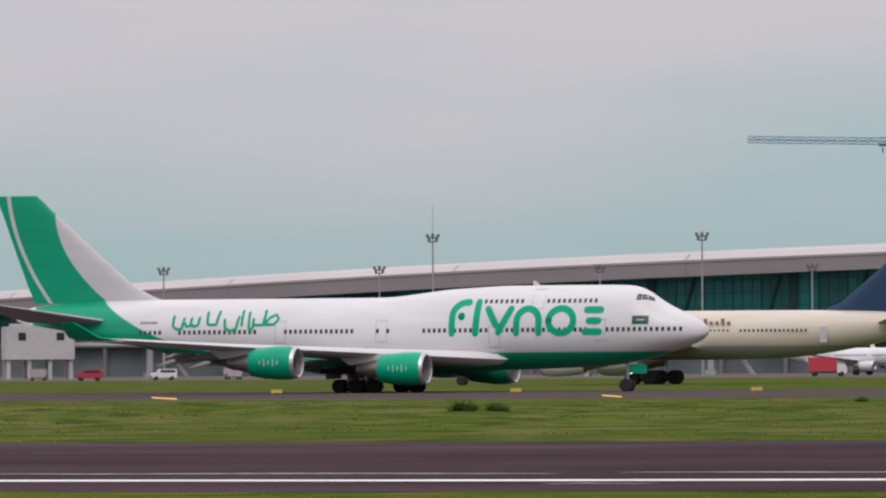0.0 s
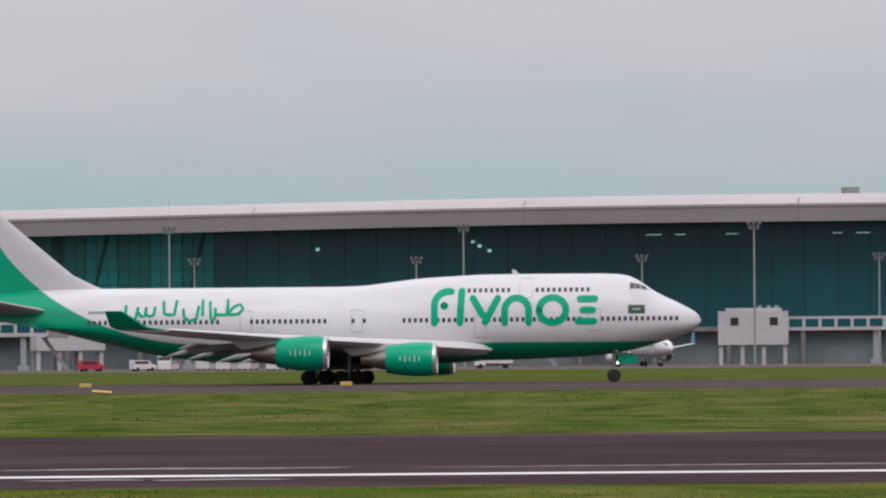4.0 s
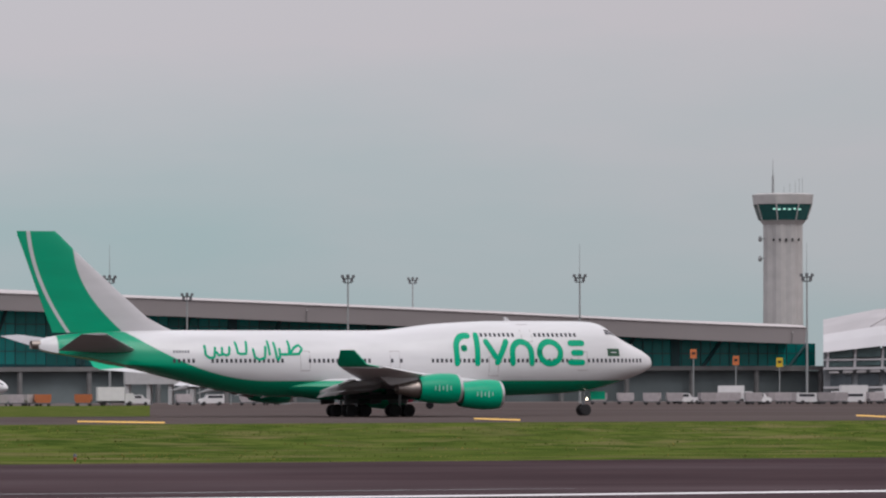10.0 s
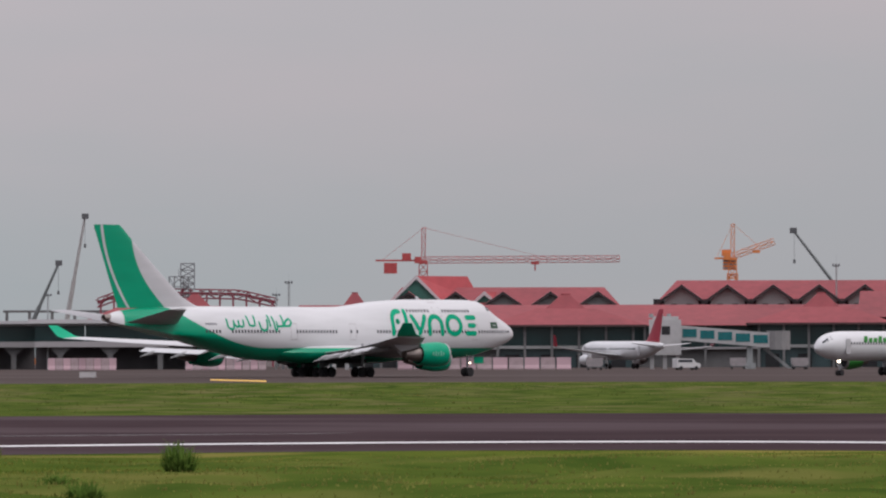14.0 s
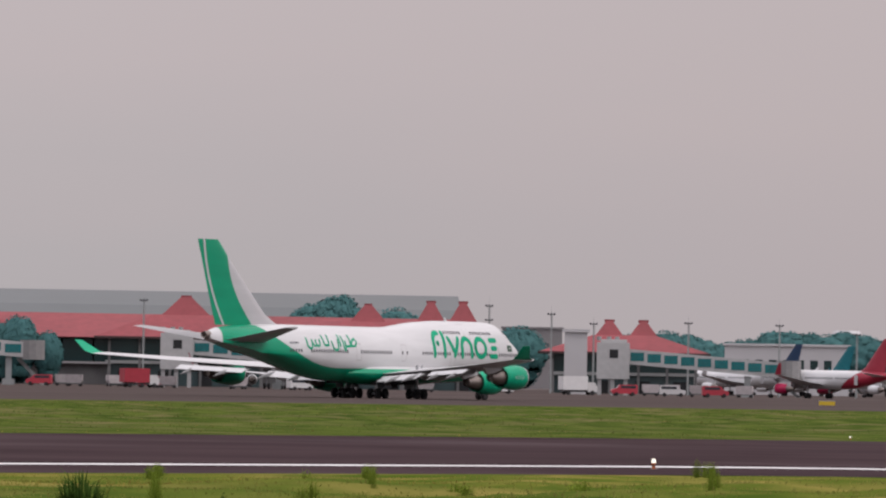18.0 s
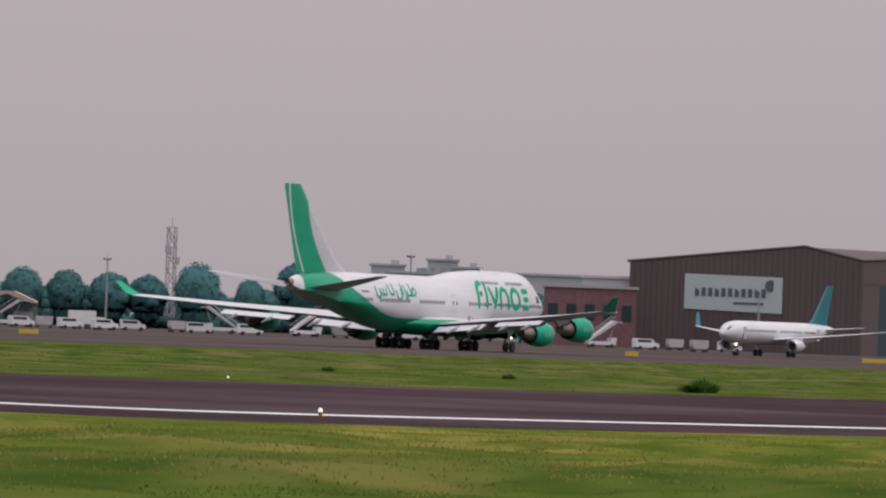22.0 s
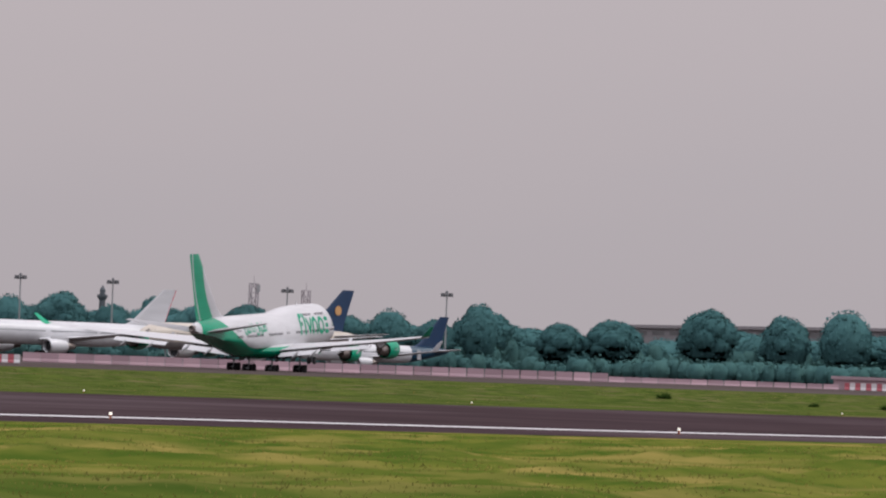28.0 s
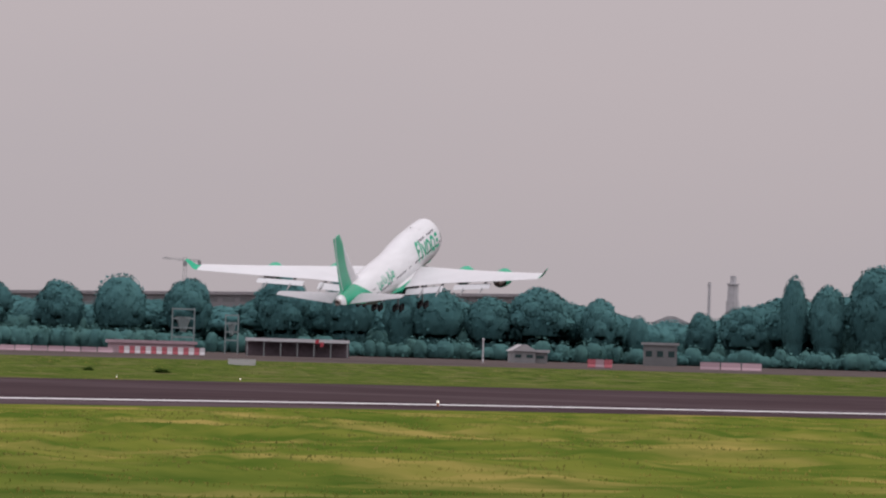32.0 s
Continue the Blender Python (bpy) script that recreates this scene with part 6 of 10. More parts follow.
def plain_block(name, label, phi, r, w, d, h, m, roof=None, windows=0, turn=0.0, gable=0.0, category="building"):
    b = thing(name, label, category, stand(phi, r, turn))
    part("wall", Geo().box((0, 0, h / 2), (w, d, h)), m, b)
    if gable:
        part("roof", Geo().prism([(-w / 2 - 0.5, h), (w / 2 + 0.5, h), (w * 0.1, h + gable), (-w * 0.1, h + gable)], -d / 2 - 0.5, d / 2 + 0.5), roof or m, b)
    else:
        part("roof", Geo().box((0, 0, h + 0.3), (w + 1, d + 1, 0.6)), roof or m, b)
    for k in range(windows):
        part("window", Geo().box((-w / 2 + w * (k + 0.5) / windows, -d / 2 - 0.04, h * 0.58), (w / windows * 0.55, 0.08, h * 0.28)), DARK_GLAZE, b)
    return b


MAROON_DULL = mat("dull_maroon_sheet", (0.18, 0.085, 0.095), 0.7, vary=0.2, stain=0.25, stain_scale=0.05)
plain_block("workshop", "two-storey dull maroon workshop with a pale roof beside the hangar", 71.05, 1560, 20, 20, 12.6, MAROON_DULL, PANEL_GREY, 5)
plain_block("rooftop_shed", "white plant room behind the maroon workshop", 71.18, 1600, 11, 8, 15.2, PANEL, PANEL, 3)
# white toned to a bluish grey: distance haze is in the colour
HAZED_WHITE = mat("hazed_white_render", (0.37, 0.385, 0.39), 0.8, vary=0.06, scale=0.1, stain=0.12)
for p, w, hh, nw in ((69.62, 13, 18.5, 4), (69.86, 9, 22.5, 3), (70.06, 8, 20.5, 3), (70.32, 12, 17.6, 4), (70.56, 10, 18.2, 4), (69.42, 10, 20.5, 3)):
    q = plain_block("office_block", "white office block beyond the trees, haze put into its colour", p, 2100, w, 16, hh, HAZED_WHITE, HAZED_WHITE, nw)
    part("rooftop_tank", Geo().box((w * 0.2, 0, hh + 1.0), (w * 0.25, 3, 1.6)), HAZED_WHITE, q)
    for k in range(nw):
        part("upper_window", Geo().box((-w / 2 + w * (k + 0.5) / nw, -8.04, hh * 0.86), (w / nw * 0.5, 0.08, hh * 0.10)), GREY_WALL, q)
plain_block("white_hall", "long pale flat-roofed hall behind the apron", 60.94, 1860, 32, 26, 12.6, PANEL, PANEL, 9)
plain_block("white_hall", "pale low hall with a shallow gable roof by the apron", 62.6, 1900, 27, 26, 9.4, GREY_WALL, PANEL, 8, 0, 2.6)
plain_block("cargo_shed", "pale rooftop sheds behind the trees", 71.0, 1900, 40, 30, 17.5, HAZED_WHITE, HAZED_WHITE, 8)
plain_block("bridge_core", "tall plain white lift shaft beside the boarding bridge", 59.25, 1440, 4.6, 5, 12.5, PANEL, PANEL)
for p, w, hh in ((62.9, 26, 17.5), (58.9, 20, 20.0)):
    plain_block("distant_shed", "long grey distant shed roof behind the trees", p, 2400, w, 30, hh, mat("far_shed", (0.22, 0.205, 0.21), 0.8, vary=0.1, scale=0.05), None, 0)
plain_block("house", "white house with pale roof among the trees", 92.76, 2000, 10.5, 8, 11.6, PANEL, PANEL_GREY, 3, 0, 2.0, "house")
plain_block("low_house", "small pale hut with a shallow gable roof", 91.57, 1600, 5.2, 6, 2.6, DIRTY, PANEL_GREY, 2, 10, 1.5, "hut")
plain_block("lean_to", "open pale lean-to beside the small hut", 91.72, 1600, 3.2, 4, 2.4, DULL_GREY, PANEL_GREY, 1, 0, 0, "shed")
plain_block("store_building", "low grey store building with a pale roof slab", 92.68, 1700, 8.0, 7, 5.0, DULL_GREY, DIRTY, 3)


def roof_shed(p0, p1, r, z0, z1):
    """A very long grey shed whose roof line climbs; only its top shows over the trees."""
    b = thing("distant_shed", "very long grey shed with a flat roof behind the trees", "shed", stand((p0 + p1) / 2, r))
    w = radians(p1 - p0) * r
    part("wall", Geo().prism([(-w / 2, 0), (w / 2, 0), (w / 2, z1 - 1), (-w / 2, z0 - 1)], -14, 14), mat("far_shed", (0.22, 0.205, 0.21)), b)
    part("roof", Geo().prism([(-w / 2 - 1, z0 - 1), (w / 2 + 1, z1 - 1), (w / 2 + 1, z1), (-w / 2 - 1, z0)], -15, 15), mat("far_shed_roof", (0.27, 0.245, 0.25), 0.8, vary=0.1, scale=0.05), b, "paler grey roof slab")
    n = 36
    for k in range(n):
        x = -w / 2 + w * (k + 0.5) / n
        top = z0 + (z1 - z0) * (k + 0.5) / n
        part("window", Geo().box((x, -14.05, top - 2.6), (w / n * 0.7, 0.1, 1.3)), DULL_GREY, b)


roof_shed(86.5, 91.5, 2300, 16.6, 21.0)


def flat_canopy(phi, r, w, z):
    b = thing("flat_canopy", "long white flat canopy on thin posts beside the track", "canopy", stand(phi, r))
    part("roof", Geo().box((0, 0, z - 0.35), (w, 6.0, 0.7)), PANEL, b)
    for k in range(7):
        part("post", Geo().rod((-w / 2 + 0.4 + (w - 0.8) * k / 6, -2.6, 0), (-w / 2 + 0.4 + (w - 0.8) * k / 6, -2.6, z - 0.7), 0.11, n=6), STEEL_GREY, b)
    part("back_wall", Geo().box((0, 2.8, (z - 0.7) / 2), (w, 0.2, z - 0.7)), mat("muted_mauve_wall", (0.15, 0.11, 0.125), 0.8, vary=0.2), b, "muted mauve back wall")
    for x in (w * 0.19, w * 0.235):
        part("board", Geo().box((x, -3.04, z - 0.45 - (x - w * 0.19) * 0.6), (0.75, 0.06, 0.9)), VAN_RED_BOARD, b, "red board")


VAN_RED_BOARD = mat("red_board", (0.42, 0.04, 0.06), 0.6, vary=0.1)
flat_canopy(89.77, 1500, 21.8, 3.8)
plain_block("site_wall", "muted pink site wall before the gantry", 88.6, 1402, 17.0, 0.3, 2.0, mat("muted_pink_wall", (0.40, 0.275, 0.30), 0.8, vary=0.15, scale=0.3, stain=0.3, stain_scale=0.1), None, 0, 0, 0, "wall")


def gantry(phi, r, w, h):
    """An open steel frame with cross bars and a small hopper in it."""
    b = thing("steel_gantry", "pale grey open steel gantry with a hopper", "gantry", stand(phi, r))
    for x in (-w / 2, w / 2):
        for y in (-1.2, 1.2):
            part("post", Geo().box((x, y, h / 2), (0.32, 0.32, h)), HAZE_STEEL, b)
    for k in range(4):
        part("beam", Geo().box((0, -1.2, h * (0.34 + 0.21 * k)), (w, 0.3, 0.34)), HAZE_STEEL, b)
        part("beam", Geo().box((0, 1.2, h * (0.34 + 0.21 * k)), (w, 0.3, 0.34)), HAZE_STEEL, b)
    part("hopper", Geo().rod((0, 0, h * 0.46), (0, 0, h * 0.80), w * 0.12, w * 0.36, n=8), HAZE_STEEL, b)


# distance haze is painted into both of these steel greys
HAZE_STEEL = mat("hazed_steel", (0.21, 0.25, 0.25), 0.7, 0.1, vary=0.1)
PALE_STEEL = mat("hazed_pale_steel", (0.42, 0.40, 0.41), 0.7, vary=0.1)
gantry(88.85, 1700, 5.2, 10.6)
gantry(89.24, 1700, 3.0, 9.4)


def stepped_tower(phi, r, h):
    b = thing("stepped_tower", "grey stepped tank tower far behind the trees", "tower", stand(phi, r))
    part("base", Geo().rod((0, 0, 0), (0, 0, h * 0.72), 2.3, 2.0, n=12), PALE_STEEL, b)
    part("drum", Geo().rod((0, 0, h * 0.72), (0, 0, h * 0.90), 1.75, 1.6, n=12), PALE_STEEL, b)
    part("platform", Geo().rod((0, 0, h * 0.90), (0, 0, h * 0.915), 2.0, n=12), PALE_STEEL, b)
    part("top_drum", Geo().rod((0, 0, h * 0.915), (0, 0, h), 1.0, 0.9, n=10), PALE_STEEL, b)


stepped_tower(93.25, 2100, 26.6)
for p, rr, hh in ((93.06, 2100, 24.5), (94.0, 2100, 22.5)):
    q = thing("flue", "slim grey flue pipe far behind the trees", "chimney", stand(p, rr))
    part("pipe", Geo().rod((0, 0, 0), (0, 0, hh), 0.5, 0.42, n=10), PALE_STEEL, q)
    part("collar", Geo().rod((0, 0, hh - 1.0), (0, 0, hh - 0.6), 0.6, n=10), PALE_STEEL, q)
q = thing("signal_post", "thin white signal post beside the track", "post", stand(91.26, 1500))
part("pole", Geo().rod((0, 0, 0), (0, 0, 4.6), 0.16, n=8), PANEL, q)
part("lamp_head", Geo().box((0, 0, 4.85), (0.5, 0.4, 0.5)), PANEL, q)
gatehouse_wall = mat("gatehouse_wall", (0.40, 0.38, 0.38), 0.8, vary=0.06, stain=0.15)
plain_block("guard_house", "small pale flat-roofed guard house beside the stand", -9.53, 1222, 6.6, 6, 4.6, gatehouse_wall, PANEL_GREY, 0, 0, 0, "gatehouse")
plain_block("boundary_wall", "long low pale boundary wall before the stands", -12.25, 1222, 40, 0.4, 3.4, gatehouse_wall, None, 0, 0, 0, "wall")


def small_tower(phi, r, h):
    t = thing("old_control_tower", "small pale control tower with a wide round cab", "control tower", stand(phi, r))
    part("shaft", Geo().rod((0, 0, 0), (0, 0, h - 4), 2.2, n=12), PANEL_GREY, t)
    part("cab", Geo().rod((0, 0, h - 4), (0, 0, h - 1), 3.4, 4.2, n=12), DARK_GLAZE, t)
    part("cab_roof", Geo().rod((0, 0, h - 1), (0, 0, h), 4.4, 3.6, n=12), PANEL, t)


small_tower(61.42, 2000, 18.1)


def arcade_shelter():
    """Four wide shallow gables on posts over a dim forecourt."""
    b = thing("arcade_shelter", "long shelter with four tan shallow-gabled canopies on posts", "shelter", stand(65.7, 1520, -4))
    n, w = 4, 48.6
    s = w / n
    tan = mat("tan_canopy", (0.40, 0.31, 0.24), 0.7, vary=0.1)
    for k in range(n):
        x = -w / 2 + s * (k + 0.5)
        part("canopy", Geo().prism([(x - s / 2, 4.9), (x - s * 0.44, 4.9), (x, 6.7), (x + s * 0.44, 4.9), (x + s / 2, 4.9), (x + s / 2, 5.3), (x + s * 0.12, 7.3), (x - s * 0.12, 7.3), (x - s / 2, 5.3)], -6, 6), tan, b, "tan gabled canopy")
        part("post", Geo().rod((x - s / 2, -5, 0), (x - s / 2, -5, 4.9), 0.2, n=6), STEEL_GREY, b)
        for q in (-0.25, 0.25):
            part("kiosk", Geo().box((x + q * s, 3.4, 1.5), (s * 0.34, 2.4, 3.0)), mat("kiosk_green", (0.16, 0.27, 0.27), 0.7, vary=0.2) if q < 0 else PANEL_GREY, b)
    # the wall's colour carries the dimness under the canopies
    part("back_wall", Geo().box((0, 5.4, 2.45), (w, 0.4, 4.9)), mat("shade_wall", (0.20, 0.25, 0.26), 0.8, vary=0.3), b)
arcade_shelter()


def name_sign():
    s = thing("airport_name_sign", "grey stone wall carrying the airport's name in raised letters", "sign", stand(51.1, 1000))
    part("wall", Geo().box((0, 0, 2.6), (18.6, 0.8, 4.9)), mat("sign_stone", (0.30, 0.29, 0.29), 0.8, vary=0.08), s, "grey stone wall")
    for z, size, txt in ((3.6, 1.5, "SOEKARNO HATTA"), (2.2, 0.95, "INTERNATIONAL AIRPORT")):
        cu = bpy.data.curves.new("letters", "FONT")
        cu.body, cu.size, cu.extrude, cu.align_x = txt, size, 0.06, "CENTER"
        ob = new("lettering", cu)
        dg = bpy.context.evaluated_depsgraph_get()
        me = bpy.data.meshes.new_from_object(ob.evaluated_get(dg))
        bpy.data.objects.remove(ob)
        me.materials.clear(); me.materials.append(PANEL)
        t = new("lettering", me)
        t.parent = s
        t.matrix_basis = pose(0, -0.47, z, 90, 0, 0)
        tagged(t, "raised pale lettering")
    bush = mat("red_flower_bush", (0.16, 0.025, 0.04), 0.9, vary=0.4, scale=2.0)
    rnd = random.Random(3)
    for k in range(6):
        g = Geo()
        for _ in range(260):
            x, y, z = rnd.gauss(0, 0.85), rnd.gauss(0, 0.5), abs(rnd.gauss(0, 0.8))
            a = rnd.uniform(0, 6.3)
            g.add([(x, y, z), (x + 0.22 * math.cos(a), y, z + 0.22 * math.sin(a)), (x - 0.2 * math.sin(a), y + 0.1, z + 0.22 * math.cos(a))], [(0, 1, 2)])
        ob = solid("flowering_bush", g, bush, "dark red flowering bush before the sign wall", "bush", group="bushes at the sign")
        q = stand(51.1, 997)
        ob.matrix_basis = q @ pose(-8 + k * 3.2, -1.5, 0)


name_sign()
plain_block("entrance_pavilion", "small tan-roofed pavilion beside the name sign", 50.3, 1010, 8.5, 8, 4.0, mat("tan_wall", (0.30, 0.22, 0.18), 0.8, vary=0.15), mat("tan_roof", (0.40, 0.32, 0.27), 0.7), 3, 0, 1.5, "pavilion")
plain_block("entrance_pavilion", "tan-roofed open pavilion with low walls", 49.75, 1030, 11, 8, 3.4, mat("tan_wall", (0.3, 0.22, 0.18)), mat("tan_roof", (0.4, 0.32, 0.27)), 3, 0, 1.4, "pavilion")

# ---------------------------------------------------------------- other airliners


def twin_jet(name, label, L, D, span, fin_top, bodymat, finmat, engmat, wingletmat=None, tail_engines=False, wing_at=0.40, eng_r=1.0, ttail=False, group="", light=False, marks=None):
    """A twin-engined airliner. x forward, origin on the ground under the main gear."""
    j = thing(name, label, "airliner", group=group)
    X = L * 0.47
    axle = D * 0.67 if not tail_engines else D * 0.72
    zc = axle + D / 2 * 0.96 - D * 0.18
    rz = D / 2 * 0.96
    st = [(0, -0.18, 0.02), (0.012, -0.12, 0.30), (0.03, -0.05, 0.55), (0.06, 0.0, 0.80), (0.10, 0, 0.95), (0.14, 0, 1.0), (0.40, 0, 1.0), (0.66, 0, 1.0), (0.74, 0.06, 0.93), (0.82, 0.20, 0.76), (0.90, 0.36, 0.52), (0.96, 0.46, 0.30), (0.985, 0.50, 0.15)]
    rings = []
    for d, up, k in smooth_stations([(a, b, c) for a, b, c in st], 3):
        rings.append([(X - d * L, D / 2 * max(k, 0.01) * math.sin(2 * math.pi * i / 22), zc + rz * up + rz * max(k, 0.01) * math.cos(2 * math.pi * i / 22)) for i in range(22)])
    body = part("fuselage", Geo().loft(rings), bodymat, j, smooth=True)
    skin = lambda d: (X - d * L)
    fx = 0.80 if not ttail else 0.82
    fin = [(X - L * (fx - 0.05), 0, zc + rz * 0.85, L * 0.185, 0.35), (X - L * (fx - 0.005), 0, zc + rz * 1.3, L * 0.142, 0.4), (X - L * 0.926, 0, fin_top, L * 0.055, 0.22)]
    if ttail:
        fin = [(X - L * 0.80, 0, zc + rz * 0.8, L * 0.15, 0.35), (X - L * 0.875, 0, fin_top, L * 0.085, 0.3)]
    part("tail_fin", Geo().loft(foil(fin, True)), finmat, j, smooth=True)
    for s in (-1, 1):
        if ttail:
            stab = [(X - L * 0.875, s * 0.1, fin_top - 0.05, L * 0.075, 0.25), (X - L * 0.925, s * span * 0.16, fin_top - 0.1, L * 0.035, 0.1)]
        else:
            stab = [(X - L * 0.86, s * D * 0.2, zc + rz * 0.45, L * 0.10, 0.4), (X - L * 0.935, s * span * 0.18, zc + rz * 0.75, L * 0.035, 0.12)]
        part("tailplane", Geo().loft(foil(stab)), WING_PALE if bodymat is not None and not ttail else PLAIN_WHITE, j, smooth=True)
        xr = X - L * (wing_at - 0.03 if not tail_engines else wing_at + 0.02)
        half = span / 2
        wing = [(xr, s * D * 0.35, zc - rz * 0.55, L * 0.19, D * 0.2), (xr - half * 0.17, s * half * 0.34, zc - rz * 0.42 + half * 0.012, L * 0.115, D * 0.12), (xr - half * 0.50, s * half * 0.97, zc - rz * 0.3 + half * 0.075, L * 0.042, D * 0.05)]
        w = part("wing", Geo().loft(foil(wing)), WING_PALE, j, smooth=True)
        if wingletmat:
            xt, zt = xr - half * 0.51, zc - rz * 0.3 + half * 0.075
            part("winglet", Geo().loft([[(xt, s * half * 0.965, zt), (xt - L * 0.04, s * half * 0.965, zt), (xt - L * 0.04, s * half * 0.975, zt + 0.05), (xt, s * half * 0.975, zt + 0.05)],
                                        [(xt - L * 0.045, s * half * 1.01, zt + 2.3), (xt - L * 0.06, s * half * 1.01, zt + 2.3), (xt - L * 0.06, s * half * 1.02, zt + 2.32), (xt - L * 0.045, s * half * 1.02, zt + 2.32)]]), wingletmat, j)
        if tail_engines:
            ex, ey, ez = X - L * 0.70, D * 0.5 + eng_r * 1.1, zc + rz * 0.35
        else:
            ex, ey, ez = xr + L * 0.045, half * 0.335, zc - rz * 0.62 - eng_r * 0.75
        cowl, lip, fan, core = nacelle(ex, s * ey, max(ez, eng_r + 0.5), eng_r, eng_r * 3.2, 18)
        e = part("engine", cowl, engmat, j, smooth=True)
        part("inlet_lip", lip, ALU, e, smooth=True)
        part("fan", fan, DARK, e)
        part("exhaust", core, HOT, e, smooth=True)
        ez = max(ez, eng_r + 0.5)
        if tail_engines:
            part("pylon", Geo().box((ex - eng_r * 1.6, s * (D * 0.5 + eng_r * 0.2), ez), (eng_r * 2.4, eng_r * 1.4, 0.3)), engmat, e)
        else:
            part("pylon", Geo().box((ex - eng_r * 2.2, s * ey, ez + eng_r * 0.95), (eng_r * 3, 0.35, eng_r * 0.8)), WING_PALE, e)
        wr = D * 0.145
        gear_leg(j, 0.0, s * D * 0.78, wr, zc - rz * 0.6, 1 if L < 50 else 2, D * 0.22)
        n = int(L * 0.62 / 0.55)
        g = Geo()
        for k in range(n):
            d = 0.135 + 0.62 * k / n
            if 0.40 < d < 0.42 or 0.62 < d < 0.635:
                continue
            x = skin(d)
            yy = s * (D / 2 * 0.985)
            zz = zc + rz * 0.17
            g.add([(x, yy + s * 0.03, zz - 0.17), (x + 0.26, yy + s * 0.03, zz - 0.17), (x + 0.26, yy + s * 0.02, zz + 0.17), (x, yy + s * 0.02, zz + 0.17)], [(0, 1, 2, 3)])
        part("window_row", g, PANE, body, kind="stuff")
        for k in range(3):
            q = (0.020 + 0.012 * k, 0.030 + 0.012 * k)
            rr = lambda d: D / 2 * float(np.interp(d, [a for a, _, _ in st], [c for _, _, c in st]))
            up = lambda d: rz * float(np.interp(d, [a for a, _, _ in st], [b for _, b, _ in st]))
            pts = []
            for d, ang in ((q[0], 52), (q[1], 55), (q[1], 36 - k * 2), (q[0], 34 - k * 2)):
                a = radians(ang)
                pts.append((skin(d), s * (rr(d) * math.sin(a) + 0.03), zc + up(d) + rz * rr(d) / (D / 2) * math.cos(a) + 0.03))
            part("cockpit_window", Geo().add(pts, [(0, 1, 2, 3)]), PANE, body)
        for d in (0.115, 0.775):
            part("door_outline", Geo().box((skin(d), s * (D / 2 * (0.975 if d < 0.5 else 0.88)), zc - rz * 0.02), (0.9, 0.05, 1.9)), mat("door_grey", (0.45, 0.44, 0.45), 0.4), body)
        if marks:
            for nm, d0, d1, z0, z1, m in marks:
                part(nm, Geo().box((skin((d0 + d1) / 2), s * (D / 2 * 0.995), zc + rz * (z0 + z1) / 2), ((d1 - d0) * L, 0.06, rz * (z1 - z0))), m, body)
    gear_leg(j, X - L * 0.13, 0, D * 0.10, zc - rz * 0.7, 1, D * 0.13, 0.0, "nose_gear")
    if light:
        part("taxi_light", Geo().ball((X - L * 0.125, 0, zc - rz * 1.02), (0.22, 0.3, 0.22)), LAMP, j)
    return j


def place(j, phi, r, head):
    p = way(phi, r)
    j.matrix_basis = pose(p.x, p.y, 0, 0, 0, 90 - head)
    return j


def banded(name, a, c, L, spans, rough=0.3, bow=0.0, lean=0.0):
    """Body paint: colour c inside the given stretches of the length, a elsewhere; bow curves the edges back towards roof and keel, lean slants them."""
    X = L * 0.47

    def pick(N, L_, x, z):
        up = calc(N, L_, "SUBTRACT", z, 4.3)
        d = calc(N, L_, "SUBTRACT", calc(N, L_, "SUBTRACT", X, x), calc(N, L_, "MULTIPLY", calc(N, L_, "MULTIPLY", up, up), bow))
        d = calc(N, L_, "SUBTRACT", d, calc(N, L_, "MULTIPLY", up, lean))
        tot = None
        for d0, d1 in spans:
            lo = calc(N, L_, "MULTIPLY", calc(N, L_, "SUBTRACT", d, d0 * L), 6.0, True)
            hi = calc(N, L_, "MULTIPLY", calc(N, L_, "SUBTRACT", d1 * L, d), 6.0, True)
            s = calc(N, L_, "MULTIPLY", lo, hi)
            tot = s if tot is None else calc(N, L_, "MAXIMUM", tot, s)
        return tot
    return two_tone(name, a, c, pick, rough)


RED_L = (0.60, 0.006, 0.050)
RED_M = mat("livery_red", RED_L, 0.3, vary=0.05)
NAVY = mat("livery_navy", (0.010, 0.036, 0.092), 0.35, vary=0.06)
TEAL_M = mat("livery_teal", (0.008, 0.14, 0.17), 0.3, vary=0.08)
ORANGE_M = mat("livery_orange", (0.62, 0.25, 0.03), 0.35, vary=0.06)
LEAF_M = mat("livery_leaf_green", (0.05, 0.30, 0.05), 0.35, vary=0.06)
MAROON_M = mat("livery_maroon", (0.33, 0.022, 0.045), 0.35, vary=0.10)
MAGENTA_M = mat("livery_magenta", (0.46, 0.012, 0.075), 0.35, vary=0.06)
GOLD_M = mat("livery_gold", (0.60, 0.36, 0.16), 0.4, vary=0.10)
beige_body = two_tone("two_tone_beige", (0.30, 0.285, 0.28), (0.58, 0.51, 0.43), lambda N, L, x, z: calc(N, L, "MULTIPLY", calc(N, L, "SUBTRACT", z, 4.6), 6.0, True))
red_body = banded("two_tone_red", WHITE, RED_L, 37.6, ((0.143, 0.668), (0.742, 1.1)), bow=0.28)
maroon_body = banded("two_tone_maroon", WHITE, (0.33, 0.022, 0.045), 39.0, ((0.74, 1.1),), lean=1.6)
leaf_body = banded("two_tone_leaf", WHITE, (0.05, 0.30, 0.05), 37.6, ((0.80, 1.1),), lean=1.6)
